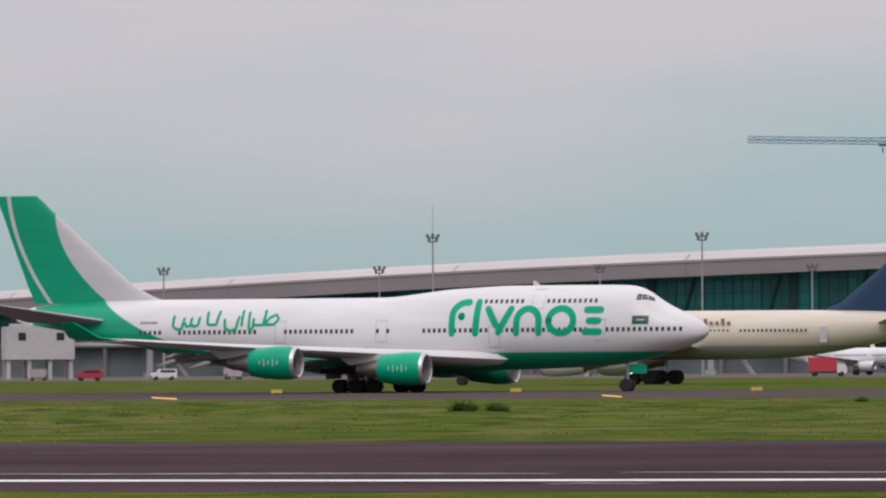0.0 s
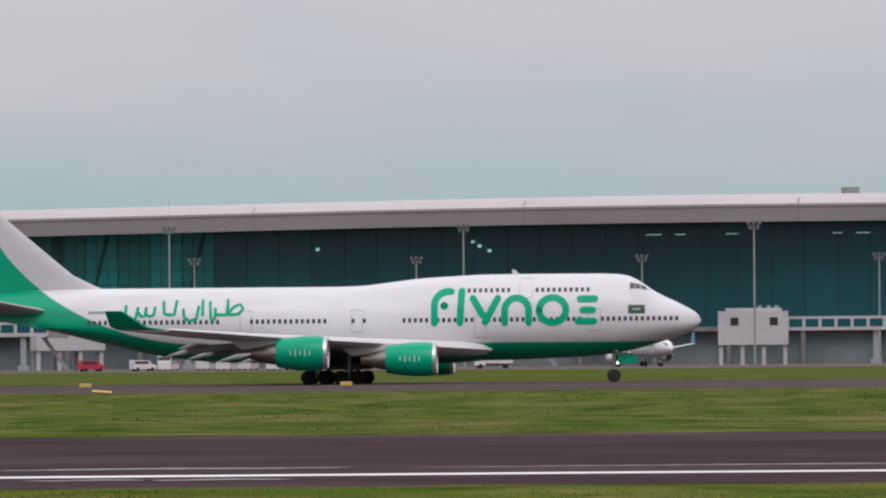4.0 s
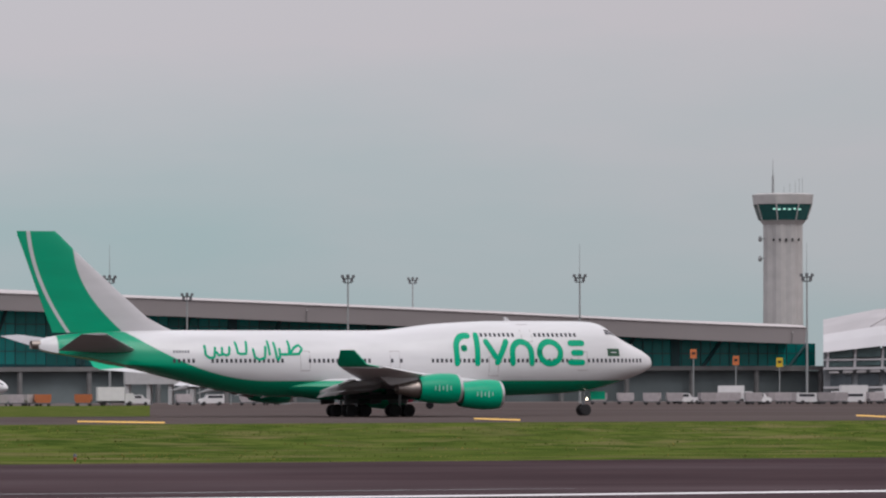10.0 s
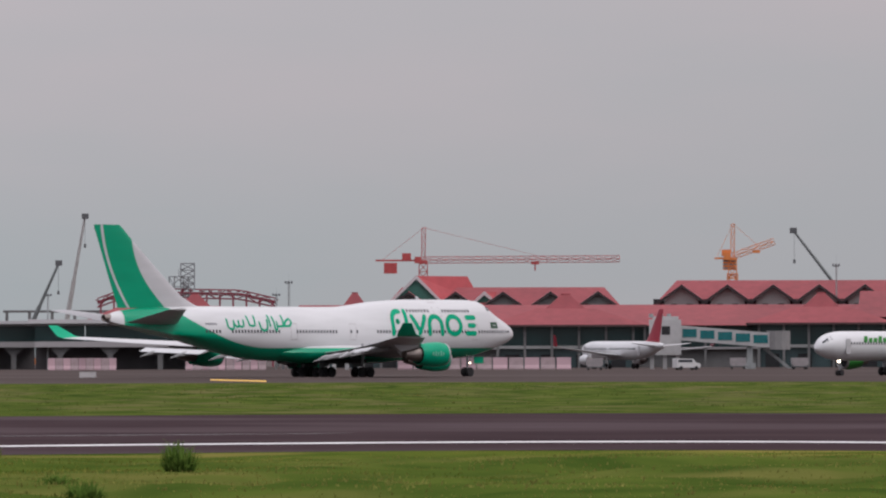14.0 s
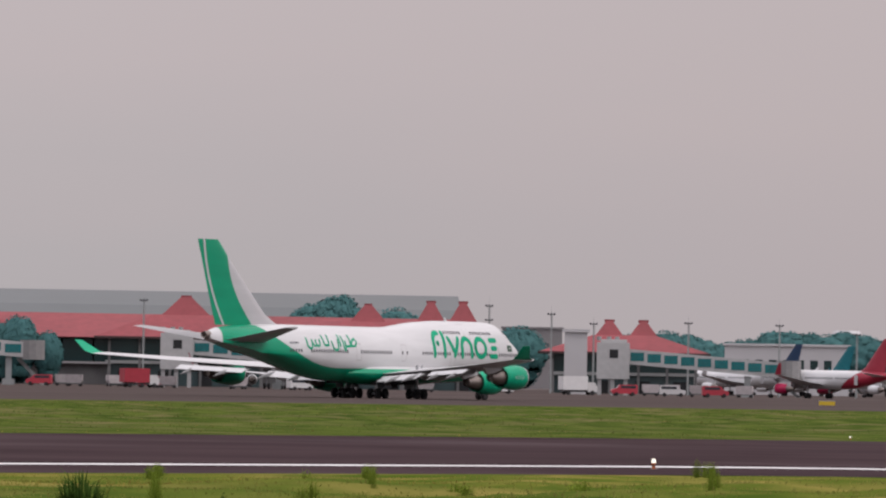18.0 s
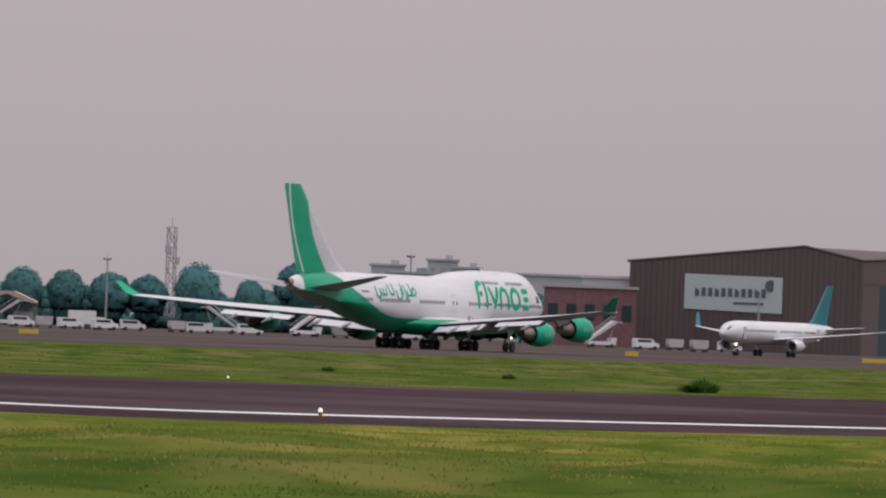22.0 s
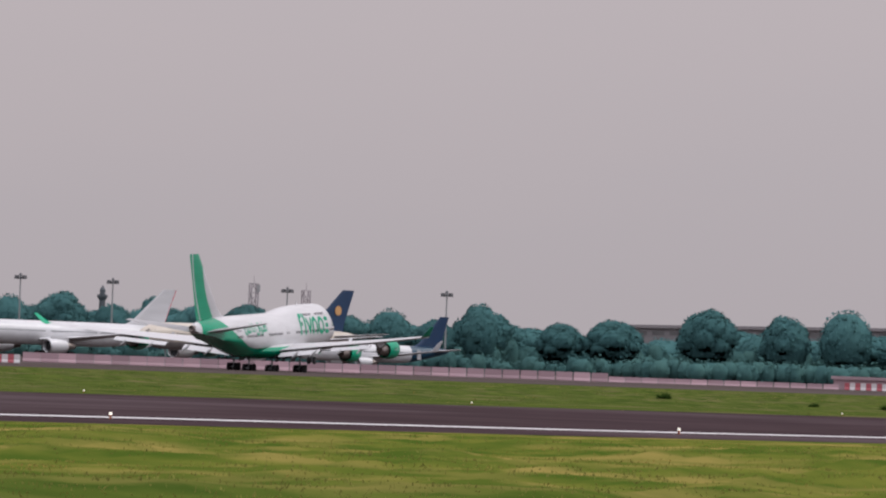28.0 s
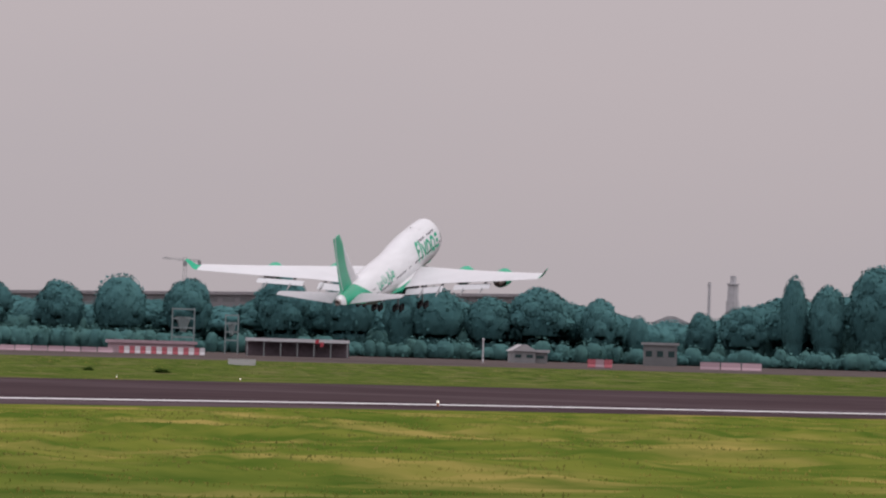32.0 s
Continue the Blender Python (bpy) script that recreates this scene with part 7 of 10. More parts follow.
teal_body = banded("two_tone_teal", WHITE, (0.008, 0.14, 0.17), 39.0, ((0.82, 1.1),), lean=1.2)
navy_body = banded("two_tone_navy", WHITE, (0.012, 0.05, 0.09), 37.6, ((0.74, 1.1),))


def tube_stroke(g, path, w, R, zc, X, side, proud=0.03):
    """A painted stroke of width w on a round body of radius R, along (distance from the nose, height)."""
    pts = [Vector(p) for p in path]
    a, b = [], []
    skin = lambda q: (X - q.x, side * (math.sqrt(max(0.0, R * R - (q.y - zc) ** 2)) + proud), q.y)
    for i, p in enumerate(pts):
        d = (pts[min(i + 1, len(pts) - 1)] - pts[max(i - 1, 0)]).normalized()
        n = Vector((-d.y, d.x)) * (w / 2)
        a.append(skin(p + n)); b.append(skin(p - n))
    g.strip(a, b)


def flank_shapes(j, L, D, m):
    """Rounded white rings, bars, arches and dots along the flank, where the airline paints its mark."""
    X = L * 0.47
    R, zc = D / 2 * 0.99, D * 0.67 + D / 2 * 0.96 - D * 0.18
    zm = zc + 0.62
    ring = lambda d: arc(d, zm, 0.58, 0.62, 0, 360, 16)
    bar = lambda d, t=0.6: [(d, zm - 0.72), (d, zm), (d, zm + t)]
    rows = [ring(6.3), bar(7.2, 0.55), bar(8.0), [(8.1, zm + 0.35), (8.5, zm + 0.62), (8.8, zm + 0.55)], ring(9.7), arc(10.9, zm + 0.3, 0.4, 0.32, 150, -60, 8), arc(10.8, zm - 0.36, 0.42, 0.32, 90, 270, 8), bar(11.75, 0.55), ring(12.9),
            arc(14.0, zm - 0.62, 0.08, 0.08, 0, 360, 8), ring(15.2), ring(16.9), bar(18.2), bar(19.4), bar(20.6), [(18.2, zm + 0.6), (20.6, zm + 0.6)]]
    for s in (-1, 1):
        for p in rows:
            g = Geo()
            tube_stroke(g, p, 0.42, R, zc, X, s)
            part("flank_mark", g, m, j, "rounded white painted shape")


def fin_swash(j, L, m):
    """A slanting run of white brush strokes on both sides of the fin."""
    X = L * 0.47
    at = lambda u, v: (X - L * (0.832 + 0.108 * u) + 1.05 * v * (1 - 0.4 * u), 5.5 + 5.2 * u + 0.80 * v * (1 - 0.4 * u))
    rows = [[(a, -h), (a + 0.07, h)] for a, h in ((0.0, 0.75), (0.11, 0.45), (0.21, 0.45), (0.34, 0.85), (0.47, 0.5), (0.58, 0.5), (0.69, 0.45), (0.80, 0.5), (0.91, 0.45))]
    for s in (-1, 1):
        for p in rows:
            g = Geo()
            pts = [at(u, v) for u, v in p]
            for (x0, z0), (x1, z1) in zip(pts, pts[1:]):
                dx, dz = x1 - x0, z1 - z0
                q = math.hypot(dx, dz)
                nx, nz = -dz / q * 0.22, dx / q * 0.22
                y0, y1 = s * (0.47 - 0.032 * (z0 - 4.3)), s * (0.47 - 0.032 * (z1 - 4.3))
                g.add([(x0 + nx, y0, z0 + nz), (x0 - nx, y0, z0 - nz), (x1 - nx, y1, z1 - nz), (x1 + nx, y1, z1 + nz)], [(0, 1, 2, 3)])
            part("fin_marking", g, m, j, "white brush stroke")


def pattern_marks(j, L, D):
    """Gold squares down the fin and plain rounded red shapes on the forward flank."""
    X = L * 0.47
    R, zc = D / 2 * 0.99, D * 0.67 + D / 2 * 0.96 - D * 0.18
    zm = zc + 0.7
    rows = [[(6.0, zm - 0.6), (6.5, zm + 0.75), (7.3, zm + 0.4), (6.4, zm + 0.1), (7.5, zm - 0.4)], arc(8.6, zm - 0.1, 0.45, 0.42, 0, 360, 12), [(9.9, zm - 0.5), (9.9, zm + 0.6)], [(10.7, zm - 0.5), (10.7, zm + 0.2)], [(11.5, zm - 0.5), (11.6, zm + 0.8)], [(11.7, zm), (12.3, zm + 0.35)], [(11.7, zm), (12.4, zm - 0.5)]]
    for s in (-1, 1):
        for q in rows:
            g = Geo()
            tube_stroke(g, q, 0.30, R, zc, X, s)
            part("flank_mark", g, MAGENTA_M, j, "rounded red painted shape")
        for k, (u, v) in enumerate(((0.16, 0.0), (0.38, 0.25), (0.58, 0.2), (0.80, 0.15), (0.42, -0.75))):
            x, z = X - L * (0.825 + 0.115 * u + 0.030 * v), 5.3 + 5.6 * u + 1.25 * v
            y = s * (0.44 - 0.030 * (z - 4.3))
            part("fin_square", Geo().box((x, y, z), (0.75, 0.05, 0.80)), GOLD_M, j, "gold square painted on the fin")


def letter_bars(d0, d1, z0, z1, n, m, nm="flank_bar"):
    out = []
    for k in range(n):
        a = d0 + (d1 - d0) * k / n
        out.append((nm, a, a + (d1 - d0) / n * 0.62, z0, z1 if k % 3 else z1 + 0.12, m))
    return out


BIG_TAN = twin_jet("widebody_jet", "beige twin-engined widebody jet with a dark blue tail, taxiing", 73.9, 6.2, 64.8, 17.9, beige_body, NAVY, PLAIN_WHITE, None, eng_r=1.75,
                   marks=letter_bars(0.57, 0.62, 0.42, 0.55, 5, mat("marking_brown", (0.2, 0.15, 0.1), 0.5)))
for s in (-1, 1):
    part("fin_emblem", Geo().rod((73.9 * 0.47 - 73.9 * 0.905, s * 0.2, 13.2), (73.9 * 0.47 - 73.9 * 0.905, s * 0.34, 13.2), 1.1, n=12), mat("emblem_gold", (0.55, 0.30, 0.12), 0.4), BIG_TAN, "round golden emblem")
RED_JET = twin_jet("narrowbody_jet", "bright red and white twin-jet taxiing behind the strip", 37.6, 3.95, 34.1, 11.7, red_body, RED_M, PLAIN_WHITE, RED_M, eng_r=1.12)
fin_swash(RED_JET, 37.6, PLAIN_WHITE)
flank_shapes(RED_JET, 37.6, 3.95, PLAIN_WHITE)
for o in [c for b in RED_JET.children for c in b.children if c.name.startswith("door_outline") and max(v.co.x for v in c.data.vertices) < -5]:
    bpy.data.objects.remove(o)
RED_JET_2 = copy_thing(RED_JET, pose(0, 0, 0))
tagged(RED_JET_2, "bright red and white twin-jet taxiing before the jumbo")
REGIONAL = twin_jet("regional_jet", "white regional jet with rear engines and a teal T-tail", 39.1, 2.75, 26.2, 7.9, PLAIN_WHITE, TEAL_M, PLAIN_WHITE, PLAIN_WHITE, True, 0.46, 0.82, True, light=True)
TEAL_JET = twin_jet("narrowbody_jet", "white twin-jet with a blue-teal tail taxiing by the hangar", 39.5, 3.9, 35.8, 12.0, PLAIN_WHITE, TEAL_M, PLAIN_WHITE, TEAL_M, eng_r=1.0, light=True)
LEAF_JET = twin_jet("narrowbody_jet", "white twin-jet with a leaf-green tail, taxiing with its light on", 37.6, 3.95, 34.1, 11.3, leaf_body, LEAF_M, LEAF_M, None, eng_r=1.05, light=True, marks=letter_bars(0.2, 0.38, 0.25, 0.55, 7, LEAF_M))


def parked(src, phi, r, head, label, fin=None, body=None, eng=None):
    j = copy_thing(src, pose(0, 0, 0))
    for o in j.children:
        base = o.name.split(".")[0]
        m = {"tail_fin": fin, "fuselage": body, "engine": eng, "winglet": fin if fin in (TEAL_M, MAROON_M) else PLAIN_WHITE}.get(base)
        if m:
            o.data = o.data.copy()
            o.data.materials.clear(); o.data.materials.append(m)
        if base == "taxi_light":
            bpy.data.objects.remove(o)
    for o in [c for b in j.children for c in b.children if c.name.split(".")[0] in ("wheel_hub", "axle")]:
        bpy.data.objects.remove(o)
    tagged(j, label, group="" if "taxiing" in label else "parked airliners")
    return place(j, phi, r, head)


STRIPE = two_tone("striped_fin", WHITE, RED_L, lambda N, L, x, z: calc(N, L, "GREATER_THAN", calc(N, L, "SINE", calc(N, L, "ADD", calc(N, L, "MULTIPLY", x, 1.6), calc(N, L, "MULTIPLY", z, 1.4))), 0.25))
SRC = TEAL_JET
parked(SRC, -12.9, 1480, 60, "white parked twin-jet with a teal tail at the gate")
parked(SRC, -17.0, 1480, 100, "white parked twin-jet with a teal tail beside the bridge")
stripe_body = two_tone("red_striped_body", WHITE, RED_L, lambda N, L, x, z: calc(N, L, "LESS_THAN", calc(N, L, "ABSOLUTE", calc(N, L, "SUBTRACT", z, 3.1)), 0.28))
parked(SRC, -10.35, 1240, 80, "white parked jet with red striped tail and body line", STRIPE, stripe_body)
parked(SRC, -5.18, 1420, 6, "white parked twin-jet with a teal tail, nose to the bridge", TEAL_M, teal_body)
parked(SRC, -3.2, 1450, 150, "white parked twin-jet with teal tail", TEAL_M)
parked(SRC, 9.6, 1400, 150, "white parked twin-jet at the glass terminal", TEAL_M)
TEAL_AWAY = parked(BIG_TAN, 7.36, 1400, 12, "white parked widebody jet with a teal tail, nose to the terminal", TEAL_M, PLAIN_WHITE)
TEAL_WIDE = parked(BIG_TAN, 14.02, 1293, 177, "white parked widebody jet facing the apron with a teal tail", TEAL_M, PLAIN_WHITE)
for o in list(TEAL_WIDE.children) + list(TEAL_AWAY.children):
    if o.name.startswith("fin_emblem"):
        bpy.data.objects.remove(o)
parked(BIG_TAN, 18.3, 1500, 214, "white parked widebody jet with a dark tail and gold emblem", NAVY, PLAIN_WHITE)
parked(SRC, 21.3, 1480, 150, "white parked twin-jet with a teal winglet", TEAL_M)
MAROON_JET = parked(SRC, 25.3, 1060, 295, "white twin-jet with a gold-squared maroon tail, taxiing", MAROON_M, maroon_body, MAGENTA_M)
pattern_marks(MAROON_JET, 39.5, 3.9)
parked(SRC, 33.82, 1330, 282, "white parked twin-jet before the arched hall", PLAIN_WHITE)
parked(SRC, 44.6, 1450, 20, "white parked twin-jet with a pale red tail", MAROON_M)
parked(SRC, 51.88, 1420, 212, "white parked twin-jet with maroon tail beside the sign", MAROON_M)
parked(SRC, 56.9, 1400, 58, "white parked twin-jet with a maroon tail at the bridge", MAROON_M)
parked(SRC, 61.2, 1420, 16, "white parked twin-jet with a maroon tail and winglets", MAROON_M, maroon_body, MAGENTA_M)
parked(SRC, 61.9, 1650, 16, "white parked twin-jet with a leaf-green tail and rear body", LEAF_M, leaf_body)
parked(SRC, 60.57, 1646, 16, "white parked twin-jet with a dark blue tail before the pale hall", NAVY)
parked(SRC, 61.0, 1695, 16, "white parked twin-jet with a teal tail behind the others", TEAL_M)
parked(SRC, 61.54, 1725, 16, "white parked twin-jet with a teal tail in the row", TEAL_M)
parked(SRC, 74.25, 1600, 70, "white parked jet at the hangar door with an orange tail", ORANGE_M)
parked(SRC, 76.40, 1800, 120, "white parked twin-jet with a white tail, facing the trees", PLAIN_WHITE)
parked(SRC, 76.62, 1780, 118, "white parked twin-jet with a red tail, facing the trees", RED_M)
parked(SRC, 76.75, 1780, 288, "white parked twin-jet with a red tail by the trees", RED_M)
parked(SRC, 77.12, 1800, 288, "all-white parked twin-jet by the trees", PLAIN_WHITE)
parked(SRC, 77.55, 1830, 290, "white parked twin-jet with an orange tail", ORANGE_M)
RED_EDGE = parked(BIG_TAN, 82.0, 1750, 314, "white parked widebody jet with a red-edged tail", two_tone("red_edged_fin", WHITE, RED_L, lambda N, L, x, z: calc(N, L, "GREATER_THAN", calc(N, L, "SUBTRACT", calc(N, L, "MULTIPLY", z, -0.394), x), 30.5)), PLAIN_WHITE)
for o in list(RED_EDGE.children):
    if o.name.startswith("fin_emblem"):
        bpy.data.objects.remove(o)
parked(BIG_TAN, 83.5, 1590, 305, "beige parked widebody jet with a dark blue tail")
parked(SRC, 84.5, 1500, 323, "white parked twin-jet with a dark blue tail and pink band", NAVY, navy_body)


# ---------------------------------------------------------------- trees, hedges and grass
BARK = mat("tree_bark", (0.060, 0.045, 0.035), 0.9, vary=0.25, scale=2.0)
PALM_LEAF = mat("palm_leaf", (0.035, 0.060, 0.022), 0.7, vary=0.2, scale=2.0)


def leaf_material(name, a, b, s=0.25, spec=0.12, patch=0.0, bend_up=0.8, vary=0.38, thin=0.4, dry=None, tip=None, dry_x=(70.0, 150.0), patch_scale=None):
    """Two greens mixed over the place, each leaf or blade a little lighter or darker than its neighbours."""
    m, nt, N, L, p = nodes_of(name)
    co = N("ShaderNodeTexCoord")
    n = N("ShaderNodeTexNoise"); n.inputs["Scale"].default_value = s; n.inputs["Detail"].default_value = 4
    L(co.outputs["Object"], n.inputs[0])
    r = N("ShaderNodeMapRange"); r.inputs[1].default_value, r.inputs[2].default_value = 0.36, 0.64; L(n.outputs[0], r.inputs[0])
    x = N("ShaderNodeMix"); x.data_type = "RGBA"; x.inputs[6].default_value, x.inputs[7].default_value = (*a, 1), (*b, 1)
    L(r.outputs[0], x.inputs[0])
    gi = N("ShaderNodeNewGeometry")
    if dry:
        # drier and paler towards the runway's far end
        sx = N("ShaderNodeSeparateXYZ"); L(co.outputs["Object"], sx.inputs[0])
        rx = N("ShaderNodeMapRange"); rx.inputs[1].default_value, rx.inputs[2].default_value = dry_x; L(sx.outputs[0], rx.inputs[0])
        dn = N("ShaderNodeTexNoise"); dn.inputs["Scale"].default_value = 0.5; L(co.outputs["Object"], dn.inputs[0])
        dk = calc(N, L, "MULTIPLY", rx.outputs[0], calc(N, L, "MULTIPLY_ADD", dn.outputs[0], 2.2, True))
        dk.node.inputs[1].default_value = 0.75
        x2 = N("ShaderNodeMix"); x2.data_type = "RGBA"; x2.inputs[7].default_value = (*dry, 1)
        L(dk, x2.inputs[0]); L(x.outputs[2], x2.inputs[6])
        # straw-coloured dead patches
        sn = N("ShaderNodeTexNoise"); sn.inputs["Scale"].default_value = 0.22; sn.inputs["Detail"].default_value = 5; L(co.outputs["Object"], sn.inputs[0])
        sr = N("ShaderNodeMapRange"); sr.inputs[1].default_value, sr.inputs[2].default_value = 0.50, 0.66; L(sn.outputs[0], sr.inputs[0])
        x = N("ShaderNodeMix"); x.data_type = "RGBA"; x.inputs[7].default_value = (0.42, 0.31, 0.085, 1)
        L(calc(N, L, "MULTIPLY", sr.outputs[0], calc(N, L, "MULTIPLY_ADD", rx.outputs[0], 0.55)), x.inputs[0]); L(x2.outputs[2], x.inputs[6])
    if tip:
        # seed heads pale at the top of the tallest blades
        sz = N("ShaderNodeSeparateXYZ"); L(co.outputs["Object"], sz.inputs[0])
        rz = N("ShaderNodeMapRange"); rz.inputs[1].default_value, rz.inputs[2].default_value = 0.10, 0.26; L(sz.outputs[2], rz.inputs[0])
        x3 = N("ShaderNodeMix"); x3.data_type = "RGBA"; x3.inputs[7].default_value = (*tip, 1)
        L(rz.outputs[0], x3.inputs[0]); L(x.outputs[2], x3.inputs[6]); x = x3
    v = N("ShaderNodeMapRange"); v.inputs[3].default_value, v.inputs[4].default_value = 1 - vary, 1 + vary
    L(gi.outputs["Random Per Island"], v.inputs[0])
    big = N("ShaderNodeTexNoise"); big.inputs["Scale"].default_value = patch_scale or s * 0.22; big.inputs["Detail"].default_value = 3
    L(co.outputs["Object"], big.inputs[0])
    w = N("ShaderNodeMapRange"); w.inputs[1].default_value, w.inputs[2].default_value = 0.35, 0.65
    w.inputs[3].default_value, w.inputs[4].default_value = 1 - patch, 1 + patch
    L(big.outputs[0], w.inputs[0])
    oi = N("ShaderNodeObjectInfo")
    ov = N("ShaderNodeMapRange"); ov.inputs[3].default_value, ov.inputs[4].default_value = 0.85, 1.15; L(oi.outputs["Random"], ov.inputs[0])
    k = calc(N, L, "MULTIPLY", calc(N, L, "MULTIPLY", v.outputs[0], w.outputs[0]), ov.outputs[0])
    h = N("ShaderNodeHueSaturation"); L(x.outputs[2], h.inputs["Color"]); L(k, h.inputs["Value"])
    L(h.outputs[0], p.inputs["Base Color"])
    p.inputs["Roughness"].default_value, p.inputs["Specular IOR Level"].default_value = 0.8, spec
    # shading normals are bent upwards, so flat sprays and blades take more even sky light
    up = N("ShaderNodeVectorMath"); up.operation = "ADD"
    L(gi.outputs["Normal"], up.inputs[0]); up.inputs[1].default_value = (0, 0, bend_up)
    nn = N("ShaderNodeVectorMath"); nn.operation = "NORMALIZE"; L(up.outputs[0], nn.inputs[0]); L(nn.outputs[0], p.inputs["Normal"])
    # light also comes through the thin leaves
    tr = N("ShaderNodeBsdfTranslucent"); L(h.outputs[0], tr.inputs["Color"])
    mx = N("ShaderNodeMixShader"); mx.inputs[0].default_value = thin
    L(p.outputs[0], mx.inputs[1]); L(tr.outputs[0], mx.inputs[2]); L(mx.outputs[0], nt.nodes["Material Output"].inputs["Surface"])
    MATS[name] = m
    return m


# the blue-green of trees and scrub has distance haze painted in
LEAVES = leaf_material("hazed_tree_leaves", (0.062, 0.146, 0.150), (0.068, 0.154, 0.154), 0.15, 0.0, vary=0.04, bend_up=2.0, thin=0.08)
HEDGE = leaf_material("hazed_hedge_leaves", (0.056, 0.126, 0.124), (0.064, 0.136, 0.126), 0.12, 0.0, patch=0.10, vary=0.06, bend_up=2.0, thin=0.08)
BLADES = leaf_material("grass_blades", (0.110, 0.172, 0.024), (0.195, 0.215, 0.042), 0.28, 0.0, patch=0.22, bend_up=2.2, vary=0.03, thin=0.45, dry=(0.30, 0.29, 0.065), tip=(0.25, 0.25, 0.065), dry_x=(108.0, 145.0), patch_scale=0.35)
BLADES_FAR = leaf_material("grass_blades_dull", (0.100, 0.152, 0.030), (0.172, 0.184, 0.050), 0.22, 0.0, patch=0.22, bend_up=2.2, vary=0.03, thin=0.45, dry=(0.20, 0.196, 0.072), dry_x=(250.0, 900.0), patch_scale=0.20)
BUSH = leaf_material("bush_leaves", (0.085, 0.165, 0.028), (0.165, 0.250, 0.050), 0.9, 0.0, bend_up=1.8, vary=0.22, thin=0.6)


def raw_mesh(name, verts, faces, material):
    """A mesh straight from arrays, for thousands of leaves."""
    me = bpy.data.meshes.new(name)
    me.from_pydata(verts, [], faces)
    me.materials.append(material)
    me.shade_smooth()
    return me


def leaf_quads(rnd, spots, size):
    """One small bent leaf spray at each spot (place, outward direction)."""
    v, f = [], []
    for p, d in spots:
        u = Vector((rnd.gauss(0, 1), rnd.gauss(0, 1), rnd.gauss(0, 0.6)))
        u = (u - d * u.dot(d) * 0.7).normalized()
        w = d.cross(u).normalized()
        s = size * (0.6 + 0.8 * rnd.random())
        o = len(v)
        v += [tuple(p - u * s * 0.5), tuple(p + w * s * 0.45 + d * s * 0.2), tuple(p + u * s * 0.6 + d * s * 0.25), tuple(p - w * s * 0.45 + d * s * 0.1)]
        f += [(o, o + 1, o + 2), (o, o + 2, o + 3)]
    return v, f


TREE_H, TREE_R = 16.0, 7.0


def tree_meshes(seed, rough=1.0, low=0.10):
    """Trunk with limbs, and a rounded crown of shallow lumps covered by leaf sprays."""
    rnd = random.Random(seed)
    trunk = Geo()
    fork = TREE_H * 0.28
    trunk.rod((0, 0, -0.2), (0.1, 0, fork), 0.42, 0.28, 8)
    mid, half = TREE_H * (0.53 + low * 0.2), TREE_H * 0.385
    lumps = [(Vector((0, 0, mid)), Vector((TREE_R * 0.90, TREE_R * 0.90, half * 1.06)))]
    lumps.append((Vector((0, 0, TREE_H * (0.24 + low))), Vector((TREE_R * 0.62, TREE_R * 0.62, TREE_H * 0.24))))
    n = 14
    for i in range(n):
        a = 2.4 * i + rnd.uniform(-0.3, 0.3)
        zz = 0.96 - 1.25 * i / n
        q = math.sqrt(max(0.0, 1 - zz * zz))
        r = TREE_R * rnd.uniform(0.30, 0.42) * rough
        c = Vector((q * math.cos(a) * TREE_R * 0.58, q * math.sin(a) * TREE_R * 0.58, mid + zz * half * 0.70))
        r = min(r, max(0.6, (TREE_H - c.z) / 0.85))
        lumps.append((c, Vector((r, r, r * 0.85))))
        if i % 3 == 0:
            trunk.rod((0.1, 0, fork * rnd.uniform(0.75, 1.0)), c * 0.95, 0.20, 0.06, 5)
    spots, g = [], Geo()
    for c, r in lumps:
        for _ in range(int(14 * r.x * r.x) + 40):
            d = Vector((rnd.gauss(0, 1), rnd.gauss(0, 1), rnd.gauss(0, 1) + 0.2)).normalized()
            spots.append((c + Vector((d.x * r.x, d.y * r.y, d.z * r.z)) * rnd.uniform(0.97, 1.05), d))
        g.ball(c, r * 0.97, 14, 9)
    v, f = leaf_quads(rnd, spots, 0.66)
    o = len(v)
    v += g.v
    f += [tuple(i + o for i in q) for q in g.f]
    return trunk.mesh("trunk", BARK), raw_mesh("crown", v, f, LEAVES)


TREE_KINDS = [tree_meshes(k, ro, lo) for k, ro, lo in ((3, 0.9, 0.0), (8, 1.1, 0.04), (15, 0.8, 0.02), (21, 1.25, 0.08), (34, 1.0, 0.0), (47, 1.35, 0.05))]


def plant_tree(phi, r, z, wide=1.0, rnd=random.Random(5), across=0.0):
    """A full-grown broadleaf tree whose top stands z metres over the ground; across: the crown's width in metres."""
    k = rnd.randrange(len(TREE_KINDS))
    p = way(phi, r)
    w = (across or 0.92 * z * wide) / (2 * TREE_R)
    t = thing("tree", "dense broadleaf tree with haze painted into its blue-green crown" if wide < 1.2 else "wide spreading tree with haze painted into its blue-green crown", "tree",
              pose(p.x, p.y, 0, 0, 0, rnd.random() * 360) @ Matrix.Diagonal((w, w, z / TREE_H, 1)), "trees beyond the airfield")
    part("trunk", TREE_KINDS[k][0], BARK, t)
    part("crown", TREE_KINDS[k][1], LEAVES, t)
    return t


